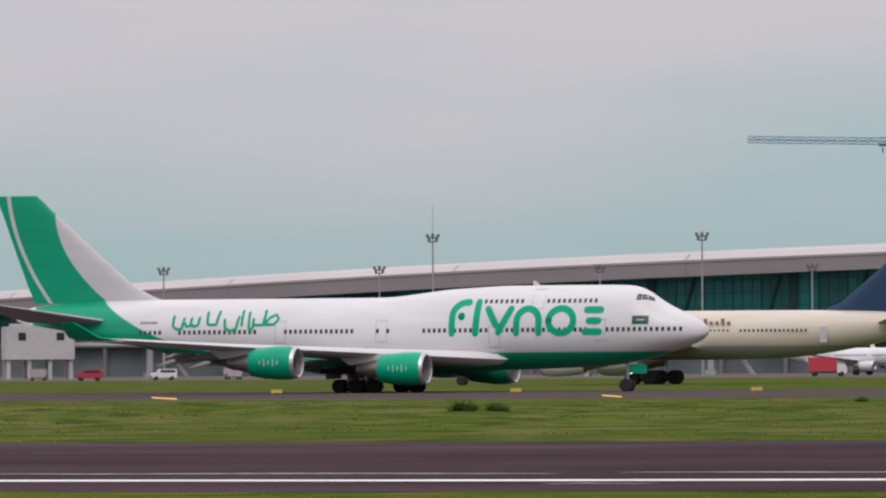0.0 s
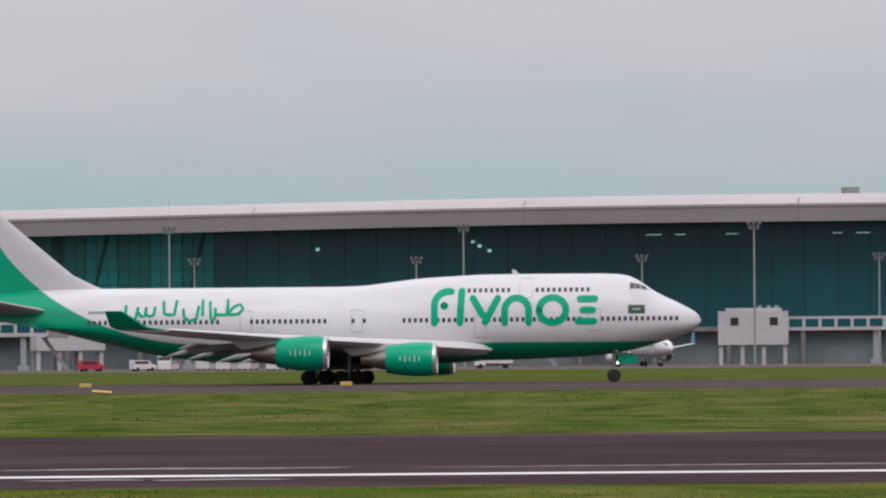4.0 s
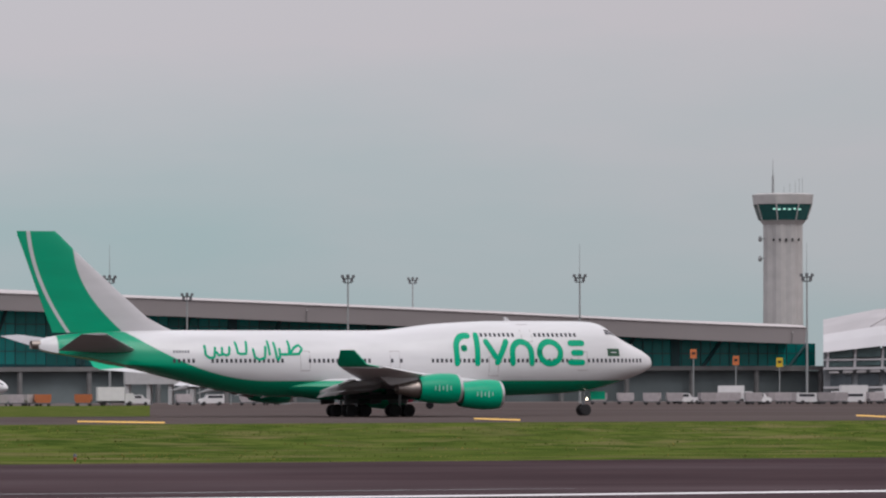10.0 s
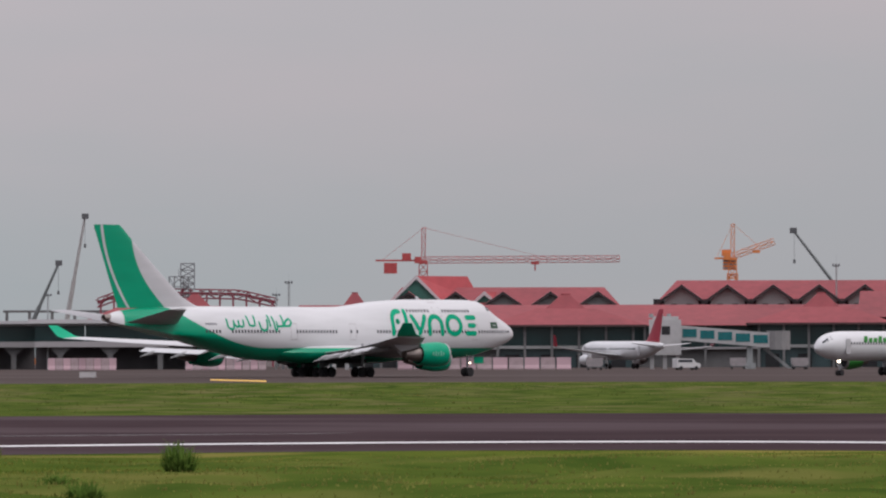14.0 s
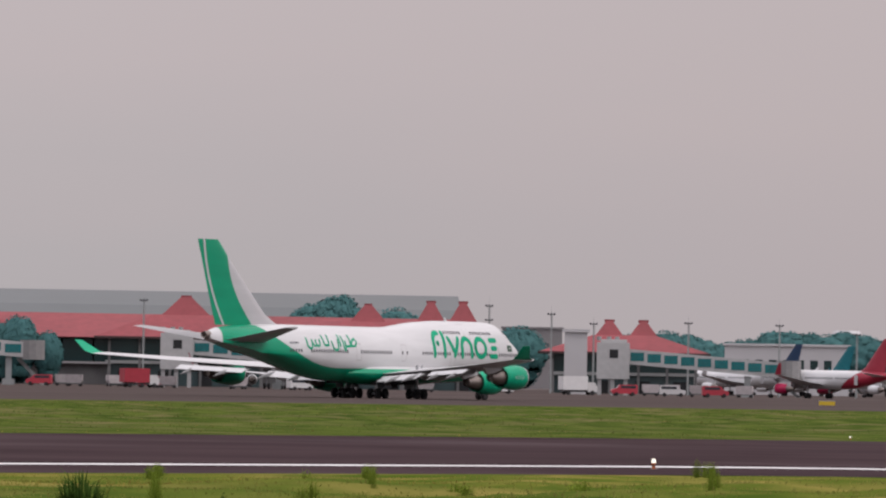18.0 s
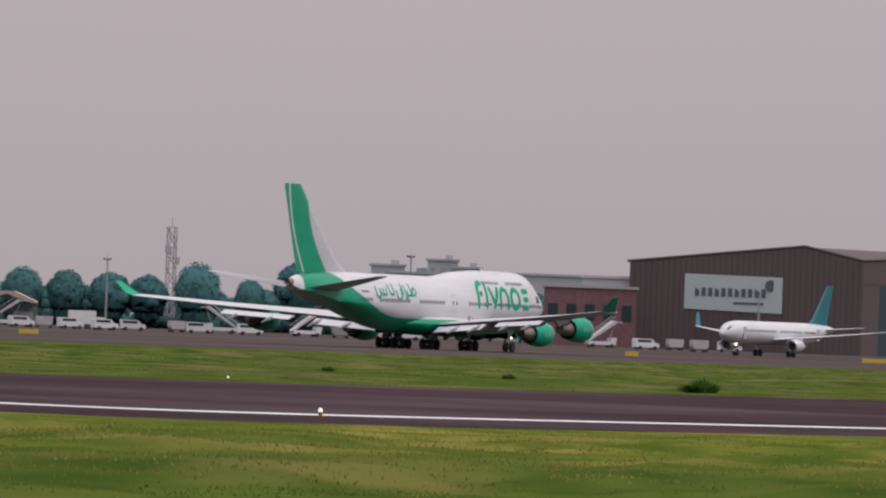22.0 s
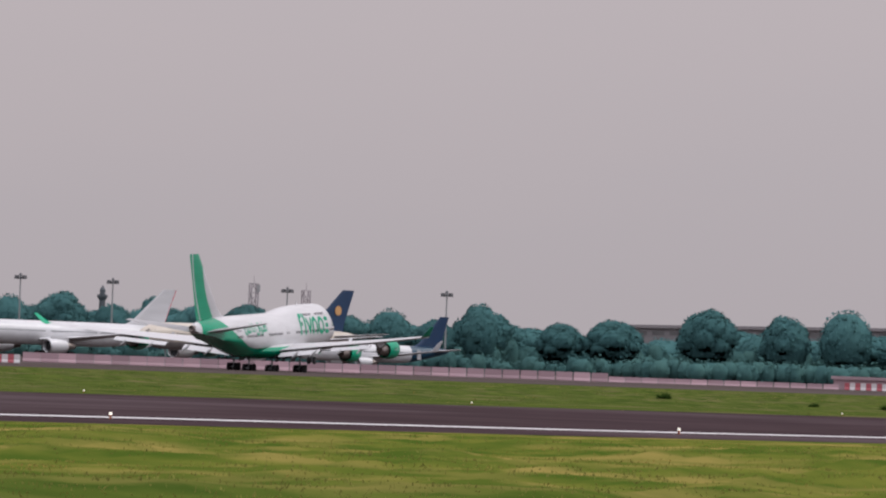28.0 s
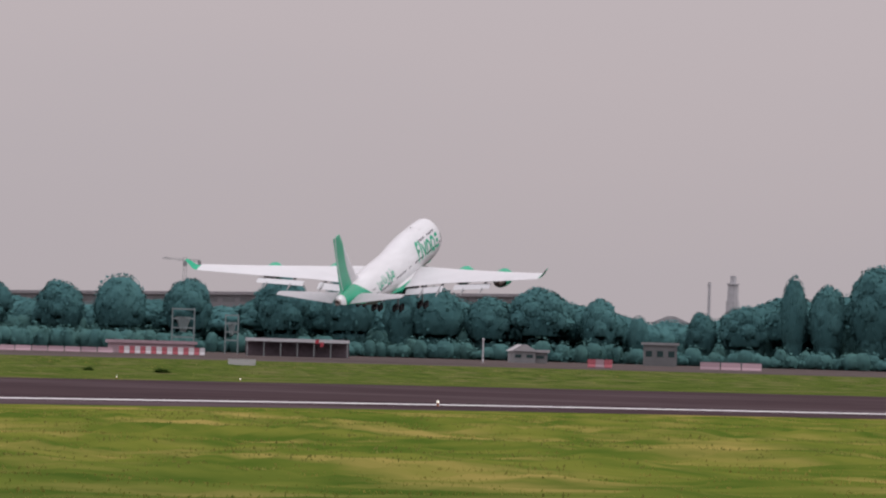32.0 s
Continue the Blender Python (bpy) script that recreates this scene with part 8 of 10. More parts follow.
# the crowns that stand out against the sky: bearing, height and width
NORTH_TREES = [
    (65.6, 11.8, 12), (66.1, 14.0, 13), (66.5, 15.6, 12), (66.85, 15.2, 11), (67.2, 14.6, 12), (67.5, 14.2, 11), (67.90, 18.3, 13.5), (68.32, 14.5, 9), (68.75, 19.3, 15.5), (69.29, 16.7, 14)]
EAST_TREES = [
    (74.68, 10.5, 8), (74.93, 11.8, 11), (75.43, 13.7, 15), (75.84, 11.6, 13), (76.17, 14.0, 15), (76.65, 12.6, 15), (77.05, 11.8, 12), (77.51, 15.9, 12.5), (77.86, 12.6, 12), (78.20, 14.1, 10.5), (78.56, 13.2, 15),
    (79.02, 15.7, 12.5), (79.67, 14.2, 18), (80.05, 14.6, 13), (80.39, 14.9, 10), (80.72, 16.0, 11), (81.21, 16.7, 11), (81.63, 17.5, 11.5), (82.04, 18.2, 14.6), (82.46, 15.8, 12.5), (82.78, 18.0, 8), (83.12, 15.8, 12.5),
    (83.53, 16.4, 15), (83.98, 16.6, 12.5), (84.36, 14.6, 11), (84.68, 17.2, 13), (85.05, 14.2, 11), (85.40, 19.8, 11.5), (86.05, 14.6, 13), (86.47, 15.9, 16), (87.24, 20.0, 15.5), (87.86, 19.0, 14.5), (88.34, 21.6, 16),
    (88.88, 20.1, 14), (89.64, 22.0, 15), (90.18, 23.8, 16), (90.60, 20.6, 11), (90.88, 20.4, 17), (91.3, 17.8, 14), (91.71, 20.4, 18), (92.18, 17.8, 10.5), (92.50, 13.8, 6.5), (93.01, 15.1, 9), (93.33, 17.2, 14),
    (93.74, 26.6, 8), (94.01, 23.7, 11), (94.39, 29.5, 15.5), (94.9, 26.0, 14), (95.5, 24.0, 14)]
BACK_TREES = [
    (57.83, 22.7), (58.79, 19.2), (60.87, 18.4), (61.19, 16.5), (62.05, 15.8), (62.28, 17.6), (62.51, 17.2), (62.73, 17.5),
    (63.01, 16.8), (63.37, 17.0), (63.66, 18.5), (63.93, 17.5), (64.25, 16.5), (64.48, 13.5), (64.8, 12.0), (65.2, 11.6),
    (65.6, 12.0), (66.0, 12.4), (36.84, 15.9), (37.25, 15.6), (37.52, 19.6), (37.79, 15.2), (37.97, 13.6)]


def plant_all_trees():
    rnd = random.Random(77)
    for phi, z, w in NORTH_TREES + EAST_TREES:
        plant_tree(phi, 1850 if phi < 74 else 1940, z, 1.0, rnd, w)
    for phi, z in ((54.78, 15.6), (54.62, 14.0), (55.02, 12.2), (53.1, 11.2), (53.4, 10.8), (53.7, 11.0), (58.75, 13.0)):
        plant_tree(phi, 1545, z, 0.65 if z < 15.5 else 0.7, rnd)
    for phi in np.arange(69.3, 70.8, 0.12):
        plant_tree(phi, 1640, 10.2 + 2.4 * rnd.random(), 0.9, rnd)
    for phi, z in ((57.34, 22.6), (57.1, 20.2), (57.22, 18.0), (57.8, 20.4), (57.92, 17.5), (56.52, 17.6)):
        plant_tree(phi, 1690, z, 0.7, rnd)
    for phi in np.arange(59.5, 62.0, 0.16):
        plant_tree(phi, 1880 + 60 * rnd.random(), 14.2 + 3.2 * rnd.random(), 0.9, rnd)
    for phi, z in BACK_TREES:
        plant_tree(phi, 2050, z, 0.9 + 0.4 * rnd.random(), rnd)
    for phi in np.arange(61.9, 66.2, 0.17):
        plant_tree(phi, 2080 + 60 * rnd.random(), 11.0 + 3.0 * rnd.random(), 1.3, rnd)
    tops_p, tops_z = [a[0] for a in EAST_TREES], [a[1] for a in EAST_TREES]
    # lower ones that fill the belt between them
    phi = 74.35
    while phi < 97.0:
        z = float(np.interp(phi, tops_p, tops_z)) * ((0.60 if 85.8 < phi < 91.0 else 0.78) + 0.14 * rnd.random())
        plant_tree(phi, 1950 + 60 * rnd.random(), z, 1.1 + 0.4 * rnd.random(), rnd)
        phi += 0.12 + 0.10 * rnd.random()
    phi = 63.2
    while phi < 69.6:
        plant_tree(phi, 1900 + 90 * rnd.random(), 9.0 + 3.0 * rnd.random(), 1.0 + 0.3 * rnd.random(), rnd)
        phi += 0.16 + 0.14 * rnd.random()


plant_all_trees()


def hedge(p0, p1, r, z0, z1, seed, label):
    """A long run of scrub: overlapping lumps clad with leaf sprays."""
    rnd = random.Random(seed)
    spots, g = [], Geo()
    phi = p0
    while phi < p1:
        h = z0 + (z1 - z0) * rnd.random()
        c = way(phi, r + rnd.uniform(-6, 6), h * 0.34)
        w = 2.2 + 2.0 * rnd.random()
        g.ball(c, (w * 0.74, w * 0.74, h * 0.50), 10, 7)
        for _ in range(64):
            d = Vector((rnd.gauss(0, 1), rnd.gauss(0, 1), rnd.gauss(0, 1))).normalized()
            spots.append((c + Vector((d.x * w, d.y * w, d.z * h * 0.62)) * (0.85 + 0.2 * rnd.random()), d))
        phi += math.degrees(2.4 / r) * (0.6 + 0.8 * rnd.random())
    v, f = leaf_quads(rnd, spots, 0.75)
    o = len(v)
    v += g.v
    f += [tuple(i + o for i in q) for q in g.f]
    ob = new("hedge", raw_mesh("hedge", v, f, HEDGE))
    tagged(ob, label, "hedge", kind="stuff")


hedge(74.4, 97.0, 1880, 3.0, 7.0, 4, "long low scrub under the trees, haze painted into its green")
hedge(74.4, 97.0, 1965, 7.5, 12.0, 5, "tall thicket behind the trees, haze painted into its green")
hedge(86.7, 88.8, 1868, 5.6, 7.0, 8, "scrub before the trees, haze painted into its green")
hedge(63.0, 69.6, 1860, 3.0, 5.5, 6, "scrub before the houses, haze painted into its green")


# grass: tufts of a few narrow blades, by the thousand
def tufts(name, label, material, count, k0, k1, h_in, h_out, width, seed, p0=-27.0, p1=96.0, r_min=96.0, blades=5, thick=0.03, high=0.0):
    rs = np.random.RandomState(seed)
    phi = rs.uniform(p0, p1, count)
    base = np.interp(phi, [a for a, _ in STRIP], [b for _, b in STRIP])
    lo, hi = np.maximum(base * k0, r_min), base * k1
    u = rs.uniform(0, 1, count)
    r = np.sqrt(lo ** 2 + (hi ** 2 - lo ** 2) * u)
    edge = np.clip((hi - r) / (0.22 * (hi - lo)), 0, 1)
    h0 = h_out + (h_in - h_out) * edge
    a = np.radians(phi)
    # uneven height over wide patches
    x, y = np.sin(a) * r, np.cos(a) * r
    wave = 0.75 + 0.25 * np.sin(x * 0.21 + 1.3 * np.sin(y * 0.13)) * np.sin(y * 0.17 + 1.1 * np.sin(x * 0.09))
    h0 = h0 * wave * rs.uniform(0.6, 1.3, count)
    r = np.hypot(x, y)
    z0 = swell(x, y, r / np.interp(np.degrees(np.arctan2(x, y)), [a for a, _ in STRIP], [b for _, b in STRIP]), k0, k1, high)
    n = count * blades
    zb = np.repeat(z0, blades)
    px, py, hh = np.repeat(x, blades), np.repeat(y, blades), np.repeat(h0, blades) * rs.uniform(0.55, 1.1, n)
    px = px + rs.normal(0, width, n)
    py = py + rs.normal(0, width, n)
    t = rs.uniform(0, 2 * np.pi, n)
    w = thick * rs.uniform(0.5, 1.3, n)
    lean = rs.normal(0, 0.35, (n, 2)) * hh[:, None]
    v = np.zeros((n, 4, 3), np.float32)
    dx, dy = np.cos(t) * w, np.sin(t) * w
    v[:, 0] = np.stack([px - dx, py - dy, zb], 1)
    v[:, 1] = np.stack([px + dx, py + dy, zb], 1)
    v[:, 2] = np.stack([px + dx * 0.8 + lean[:, 0] * 0.4, py + dy * 0.8 + lean[:, 1] * 0.4, zb + hh * 0.6], 1)
    v[:, 3] = np.stack([px + lean[:, 0], py + lean[:, 1], zb + hh], 1)
    o = np.arange(n, dtype=np.int32)[:, None] * 4
    quad = o + np.array([[0, 1, 2, 3]], np.int32)
    me = bpy.data.meshes.new(name)
    me.vertices.add(n * 4)
    me.vertices.foreach_set("co", v.ravel())
    me.loops.add(n * 4)
    me.loops.foreach_set("vertex_index", quad.ravel())
    me.polygons.add(n)
    me.polygons.foreach_set("loop_start", np.arange(n, dtype=np.int32) * 4)
    me.update(calc_edges=True)
    me.materials.append(material)
    tagged(new(name, me), label, "grass", kind="stuff")


tufts("grass_tufts", "rough unmown grass tufts on the verge", BLADES, 110000, 0.06, 0.212, 0.085, 0.04, 0.3, 11, blades=4, thick=0.022, high=0.34)
tufts("grass_tufts", "rough grass tufts between the paved strips", BLADES_FAR, 70000, 0.352, 0.788, 0.10, 0.06, 0.6, 12, r_min=60, blades=4, thick=0.06, high=0.24)


def bush_mesh(seed, leafy, stems=0):
    """A rounded tussock: blades that rise from a small base and arch outwards, with leaf sprays on the leafy kinds."""
    rnd = random.Random(seed)
    v, f = [], []
    for _ in range(stems or 300):
        a = rnd.random() * 2 * math.pi
        q = 0.32 * math.sqrt(rnd.random())
        b = Vector((q * math.cos(a), q * math.sin(a), 0))
        a += rnd.gauss(0, 0.4)
        lift = math.asin(min(1.0, 0.18 + 0.82 * rnd.random()))
        ln = rnd.uniform(0.62, 1.0) * (1.08 if rnd.random() < 0.12 else 0.94)
        tip = Vector((math.cos(a) * math.cos(lift), math.sin(a) * math.cos(lift), math.sin(lift))) * ln
        mid = b * 0.8 + Vector((tip.x * 0.42, tip.y * 0.42, tip.z * 0.78 + 0.04))
        side = Vector((-math.sin(a), math.cos(a), 0)) * 0.016
        end = b * 0.5 + tip
        o = len(v)
        v += [tuple(b - side), tuple(b + side), tuple(mid + side), tuple(mid - side), tuple(end)]
        f += [(o, o + 1, o + 2, o + 3), (o + 3, o + 2, o + 4)]
        if leafy:
            for k in range(3):
                c = mid.lerp(end, 0.3 * k) + Vector((rnd.gauss(0, 0.03), rnd.gauss(0, 0.03), 0))
                d = Vector((rnd.gauss(0, 1), rnd.gauss(0, 1), 0.4)).normalized() * 0.10
                w = Vector((-d.y, d.x, 0.02)) * 0.4
                o = len(v)
                v += [tuple(c), tuple(c + d * 0.5 + w), tuple(c + d), tuple(c + d * 0.5 - w)]
                f += [(o, o + 1, o + 2, o + 3)]
    return raw_mesh("foliage", v, f, BUSH)


BUSH_KINDS = [bush_mesh(i, i % 2 == 0) for i in (1, 2, 3, 4)]
DARK_BUSH = leaf_material("dark_bush_leaves", (0.036, 0.074, 0.015), (0.062, 0.108, 0.022), 0.9, 0.0, bend_up=1.8, vary=0.22, thin=0.4)
SHRUB_KINDS = []
for me in BUSH_KINDS:
    me = me.copy()
    me.materials.clear()
    me.materials.append(DARK_BUSH)
    SHRUB_KINDS.append(me)
# bearing, range, height and half width
WEEDS = [(55.87, 136, 1.03, 0.22), (57.14, 132, 0.75, 0.31), (53.56, 141, 0.61, 0.39), (57.62, 153, 0.85, 0.15), (39.54, 177, 0.67, 0.21), (36.63, 179, 0.57, 0.21), (34.98, 159, 0.80, 0.25), (36.65, 163, 0.84, 0.39), (36.40, 163, 0.65, 0.26),
         (35.88, 159, 0.69, 0.25), (35.38, 168, 0.66, 0.13), (55.87, 169, 0.67, 0.33), (57.15, 155, 0.60, 0.45), (57.63, 174, 0.65, 0.27), (58.4, 150, 0.52, 0.4), (59.4, 152, 0.55, 0.5), (60.34, 186, 0.74, 0.29), (60.37, 157, 0.95, 0.25),
         (53.50, 143, 0.40, 0.23), (63.17, 159, 0.57, 0.38), (63.40, 159, 0.60, 0.32), (65.55, 164, 0.65, 0.39), (65.14, 154, 0.55, 0.45), (61.9, 160, 0.5, 0.4), (62.4, 150, 0.45, 0.5)]
VERGE_BUSHES = [
    (48.81, 131, 1.10, 0.52), (49.1, 130, 0.55, 0.35), (51.49, 148, 1.20, 0.60), (53.01, 115, 0.46, 0.56), (54.14, 118, 0.62, 0.56), (55.31, 121, 0.82, 0.62), (56.51, 117, 0.50, 0.46), (57.62, 117, 0.37, 0.34), (36.06, 150, 0.55, 0.50), (36.36, 147, 0.72, 0.45),
    (36.81, 147, 0.62, 0.52), (41.05, 153, 0.70, 0.57), (40.07, 128, 0.40, 0.45), (40.3, 122, 0.40, 0.55), (11.34, 290, 1.0, 0.8), (12.43, 380, 0.6, 0.6), (13.56, 270, 0.7, 0.6), (11.93, 320, 0.5, 0.5)]
STRIP_BUSHES = [
    (-20.2, 358, 0.77), (-19.93, 357, 0.65), (-16.45, 465, 0.92), (-16.34, 479, 0.87), (-12.24, 360, 0.97), (-11.68, 321, 0.86),
    (-11.93, 367, 0.41), (-14.1, 351, 0.61), (-11.16, 340, 0.35), (-13.34, 323, 0.33), (-17.01, 443, 0.42), (-13.82, 294, 0.4),
    (48.19, 494, 0.7), (47.97, 425, 0.54), (71.99, 326, 0.7), (71.9, 323, 0.49), (86.9, 597, 0.66), (88.69, 540, 0.47),
    (88.1, 546, 0.43), (-10.94, 351, 0.31), (-14.93, 312, 0.3), (-15.92, 350, 0.39), (68.97, 375, 0.36), (70.42, 361, 0.37),
    (79.86, 407, 0.42), (78.78, 395, 0.34)]


def plant_bushes():
    rnd = random.Random(9)
    for phi, r, h, w in VERGE_BUSHES + [(a, b, c, c * 1.5) for a, b, c in STRIP_BUSHES]:
        p = way(phi, r)
        b = new("bush", (BUSH_KINDS if r < 300 and not 52.5 < phi < 58.0 else SHRUB_KINDS)[rnd.randrange(4)])
        b.matrix_basis = pose(p.x, p.y, 0, 0, 0, rnd.random() * 360) @ Matrix.Diagonal((w * 1.45, w * 1.45, h * 1.22, 1))
        tagged(b, "tall rounded tussock of green reedy grass on the verge" if r < 300 else "low dark green bush in the grass strip", "bush", "bushes in the grass")


plant_bushes()
WEED_LEAF = leaf_material("weed_leaves", (0.15, 0.22, 0.025), (0.23, 0.29, 0.045), 0.9, 0.0, bend_up=2.6, thin=0.6)


def plant_weeds():
    rnd = random.Random(31)
    me = bush_mesh(6, True, 90)
    me.materials.clear()
    me.materials.append(WEED_LEAF)
    for phi, r, h, w in WEEDS:
        for k in range(3):
            p = way(phi + math.degrees(rnd.gauss(0, w * 0.5) / r), r + rnd.gauss(0, 1.5))
            q = rnd.uniform(0.6, 1.0)
            b = new("weed", me)
            b.matrix_basis = pose(p.x, p.y, 0, 0, 0, rnd.random() * 360) @ Matrix.Diagonal((w * 0.8, w * 0.8, h * q, 1))
            tagged(b, "bright yellow-green leafy weed on the verge", "weed", "weeds on the verge")


plant_weeds()


# ---------------------------------------------------------------- masts and towers beyond the runway's end
def ring_mast(phi, r, z, proto={}):
    """A high mast with a crown of lamps round its head."""
    if "m" in proto:
        return copy_thing(proto["m"], stand(phi, r) @ Matrix.Diagonal((1, 1, z / 20.0, 1)))
    m = thing("high_mast_light", "slender high mast with a ring of lamps at its head", "light mast", stand(phi, r) @ Matrix.Diagonal((1, 1, z / 20.0, 1)), "high masts along the far stand")
    part("pole", Geo().rod((0, 0, 0), (0, 0, 20), 0.30, 0.16, n=8), STEEL_GREY, m)
    ring = Geo()
    pts = [(0.95 * math.cos(2 * math.pi * i / 12), 0.95 * math.sin(2 * math.pi * i / 12), 19.7) for i in range(12)]
    for i in range(12):
        ring.rod(pts[i], pts[(i + 1) % 12], 0.1, n=4, cap=False)
    for i in range(0, 12, 3):
        ring.rod((0, 0, 20.1), pts[i], 0.07, n=4)
    part("ring", ring, LAMP_GREY, m)
    part("cap", Geo().rod((0, 0, 19.9), (0, 0, 20.5), 0.5, 0.2, n=8), LAMP_GREY, m)
    for i in range(8):
        a = 2 * math.pi * i / 8
        part("lamp_head", Geo().box((1.25 * math.cos(a), 1.25 * math.sin(a), 19.45), (0.9, 0.7, 0.9), math.degrees(a), 0.7), LAMP_GREY, m)
    proto["m"] = m
    return m


for p, z in ((76.95, 21.5), (78.49, 21.5), (79.29, 21.0), (80.13, 20.6), (80.94, 20.3), (81.71, 20.0), (82.45, 19.6), (83.16, 19.3), (83.85, 19.0), (85.13, 19.5)):
    ring_mast(p, 1900, z)


def minaret(phi, r, h):
    t = thing("minaret", "dark slender minaret with a balcony and pointed cap", "minaret", stand(phi, r))
    m = mat("minaret_stone", (0.10, 0.11, 0.12), 0.8, vary=0.15)
    part("shaft", Geo().rod((0, 0, 0), (0, 0, h * 0.8), 1.1, 0.9, n=10), m, t)
    part("balcony", Geo().rod((0, 0, h * 0.8), (0, 0, h * 0.84), 1.0, 1.5, n=10).rod((0, 0, h * 0.84), (0, 0, h * 0.87), 1.5, n=10), m, t)
    part("lantern", Geo().rod((0, 0, h * 0.86), (0, 0, h * 0.93), 0.8, n=10), m, t)
    part("cap", Geo().rod((0, 0, h * 0.93), (0, 0, h), 0.9, 0.05, n=10), m, t)


minaret(82.37, 2000, 20.5)


def roof_cradle(phi, y):
    """The window-cleaning crane on its rail, on the terminal's roof."""
    x = t3x(phi)
    z = t3_height(x) + 1.5 * y / 60
    c = thing("roof_crane", "white roof crane on a bright blue rail", "crane", stand(T3_PHI, T3_R) @ pose(x, y, z - 0.15))
    blue = mat("rail_blue", (0.03, 0.42, 0.55), 0.5, vary=0.1)
    pale = mat("crane_white", (0.24, 0.28, 0.30), 0.5, vary=0.1)
    part("rail", Geo().box((-3.4, 0, 0.35), (5.0, 0.5, 0.7)).box((3.6, 0, 0.35), (7.4, 0.5, 0.6)), blue, c, "bright blue rail")
    for s in (-1, 1):
        part("leg", Geo().rod((-1.6 + s * 1.6, 0, 0.6), (-1.2 + s * 0.5, 0, 3.0), 0.22, n=6), pale, c)
    part("turret", Geo().box((-1.2, 0, 2.6), (1.8, 1.6, 1.8)), pale, c)
    part("jib", lattice(Geo(), (-8.6, 0, 4.6), (4.6, 0, 3.5), 0.7, 10, 0.09), pale, c)
    part("cradle", Geo().box((4.2, 0, 2.9), (1.6, 1.2, 1.1)), pale, c)
    part("hoist_rope", Geo().rod((-8.4, 0, 0.2), (-8.4, 0, 4.6), 0.05, n=4), pale, c)
    part("plant_box", Geo().box((-11.6, 0, 0.6), (2.6, 2, 1.5)), pale, c)


roof_cradle(18.85, 4.0)


def far_crane(phi, r, h):
    c = thing("tower_crane", "grey tower crane far behind the trees", "crane", stand(phi, r))
    part("mast", lattice(Geo(), (0, 0, 0), (0, 0, h), 1.3, 14, 0.07), STEEL_GREY, c)
    part("jib", lattice(Geo(), (0.6, 0, h - 1), (-8, 0, h - 0.3), 0.5, 8, 0.035), STEEL_GREY, c)
    part("counter_jib", lattice(Geo(), (0, 0, h - 1), (5.5, 0, h - 1), 0.6, 4, 0.05), STEEL_GREY, c)
    part("counterweight", Geo().box((5.0, 0, h - 1.7), (1.2, 1.0, 1.4)), STEEL_GREY, c)
    part("cab", Geo().box((0, -1.2, h - 2.2), (1.2, 1.2, 1.6)), STEEL_GREY, c)


far_crane(88.85, 2500, 32)


def palm(phi, r, h):
    t = thing("palm_tree", "short palm tree with a drooping crown by the sign", "palm", stand(phi, r))
    part("trunk", Geo().rod((0, 0, 0), (0.15, 0, h * 0.62), 0.28, 0.2, n=8), BARK, t)
    rnd = random.Random(int(phi * 10))
    for k in range(16):
        a = 2 * math.pi * k / 16 + rnd.uniform(-0.15, 0.15)
        lift, ln = rnd.uniform(-0.2, 1.0), h * rnd.uniform(0.36, 0.48)
        g = Geo()
        prev = Vector((0.15, 0, h * 0.62))
        d = Vector((math.cos(a), math.sin(a), lift)).normalized()
        side = Vector((-math.sin(a), math.cos(a), 0))
        for i in range(5):
            q = prev + d * ln / 5
            w0, w1 = 0.16 * h * math.sin(math.pi * (i + 0.3) / 6.0), 0.16 * h * math.sin(math.pi * (i + 1.3) / 6.0)
            for sg in (-1, 1):
                dr0, dr1 = Vector((0, 0, -w0 * 0.5)), Vector((0, 0, -w1 * 0.5))
                g.add([prev, q, q + side * sg * w1 * 0.6 + dr1, prev + side * sg * w0 * 0.6 + dr0], [(0, 1, 2, 3)])
            prev = q
            d = (d + Vector((0, 0, -0.42))).normalized()
        part("frond", g, PALM_LEAF, t)


palm(51.99, 1180, 5.4)
palm(51.93, 1183, 4.6)

# ---------------------------------------------------------------- lights, boards and paint beside the runway
ORANGE_POST = mat("orange_post", (0.42, 0.10, 0.02), 0.6, vary=0.2)
LENS = glow("runway_lens", (1.0, 0.93, 0.80), 0.7)
FADED = mat("faded_white_board", (0.50, 0.47, 0.47), 0.7, vary=0.1, stain=0.3, stain_scale=1.0)
YELLOW_BOARD = mat("yellow_board", (0.62, 0.42, 0.02), 0.6, vary=0.1, stain=0.15, stain_scale=1.0)
RUST = mat("rusty_steel", (0.13, 0.045, 0.03), 0.85, vary=0.3, scale=6.0)


def runway_light(phi, r, s=1.0, lit=False, proto={}):
    if lit in proto:
        return copy_thing(proto[lit], stand(phi, r) @ Matrix.Diagonal((s, s, s, 1)))
    m = thing("runway_light", "lit runway edge light on an orange post" if lit else "orange runway edge light with a pale cap", "runway light", stand(phi, r) @ Matrix.Diagonal((s, s, s, 1)), "runway edge lights")
    part("base", Geo().rod((0, 0, 0), (0, 0, 0.04), 0.16, n=12), FADED, m)
    part("post", Geo().rod((0, 0, 0.03), (0, 0, 0.24), 0.055, 0.07, n=10), ORANGE_POST, m)
    part("band", Geo().rod((0, 0, 0.14), (0, 0, 0.17), 0.074, n=10), TYRE, m)
    part("lens", Geo().rod((0, 0, 0.24), (0, 0, 0.38), 0.085, 0.06, n=10), LENS if lit else LAMP_GREY, m)
    proto[lit] = m
    return m


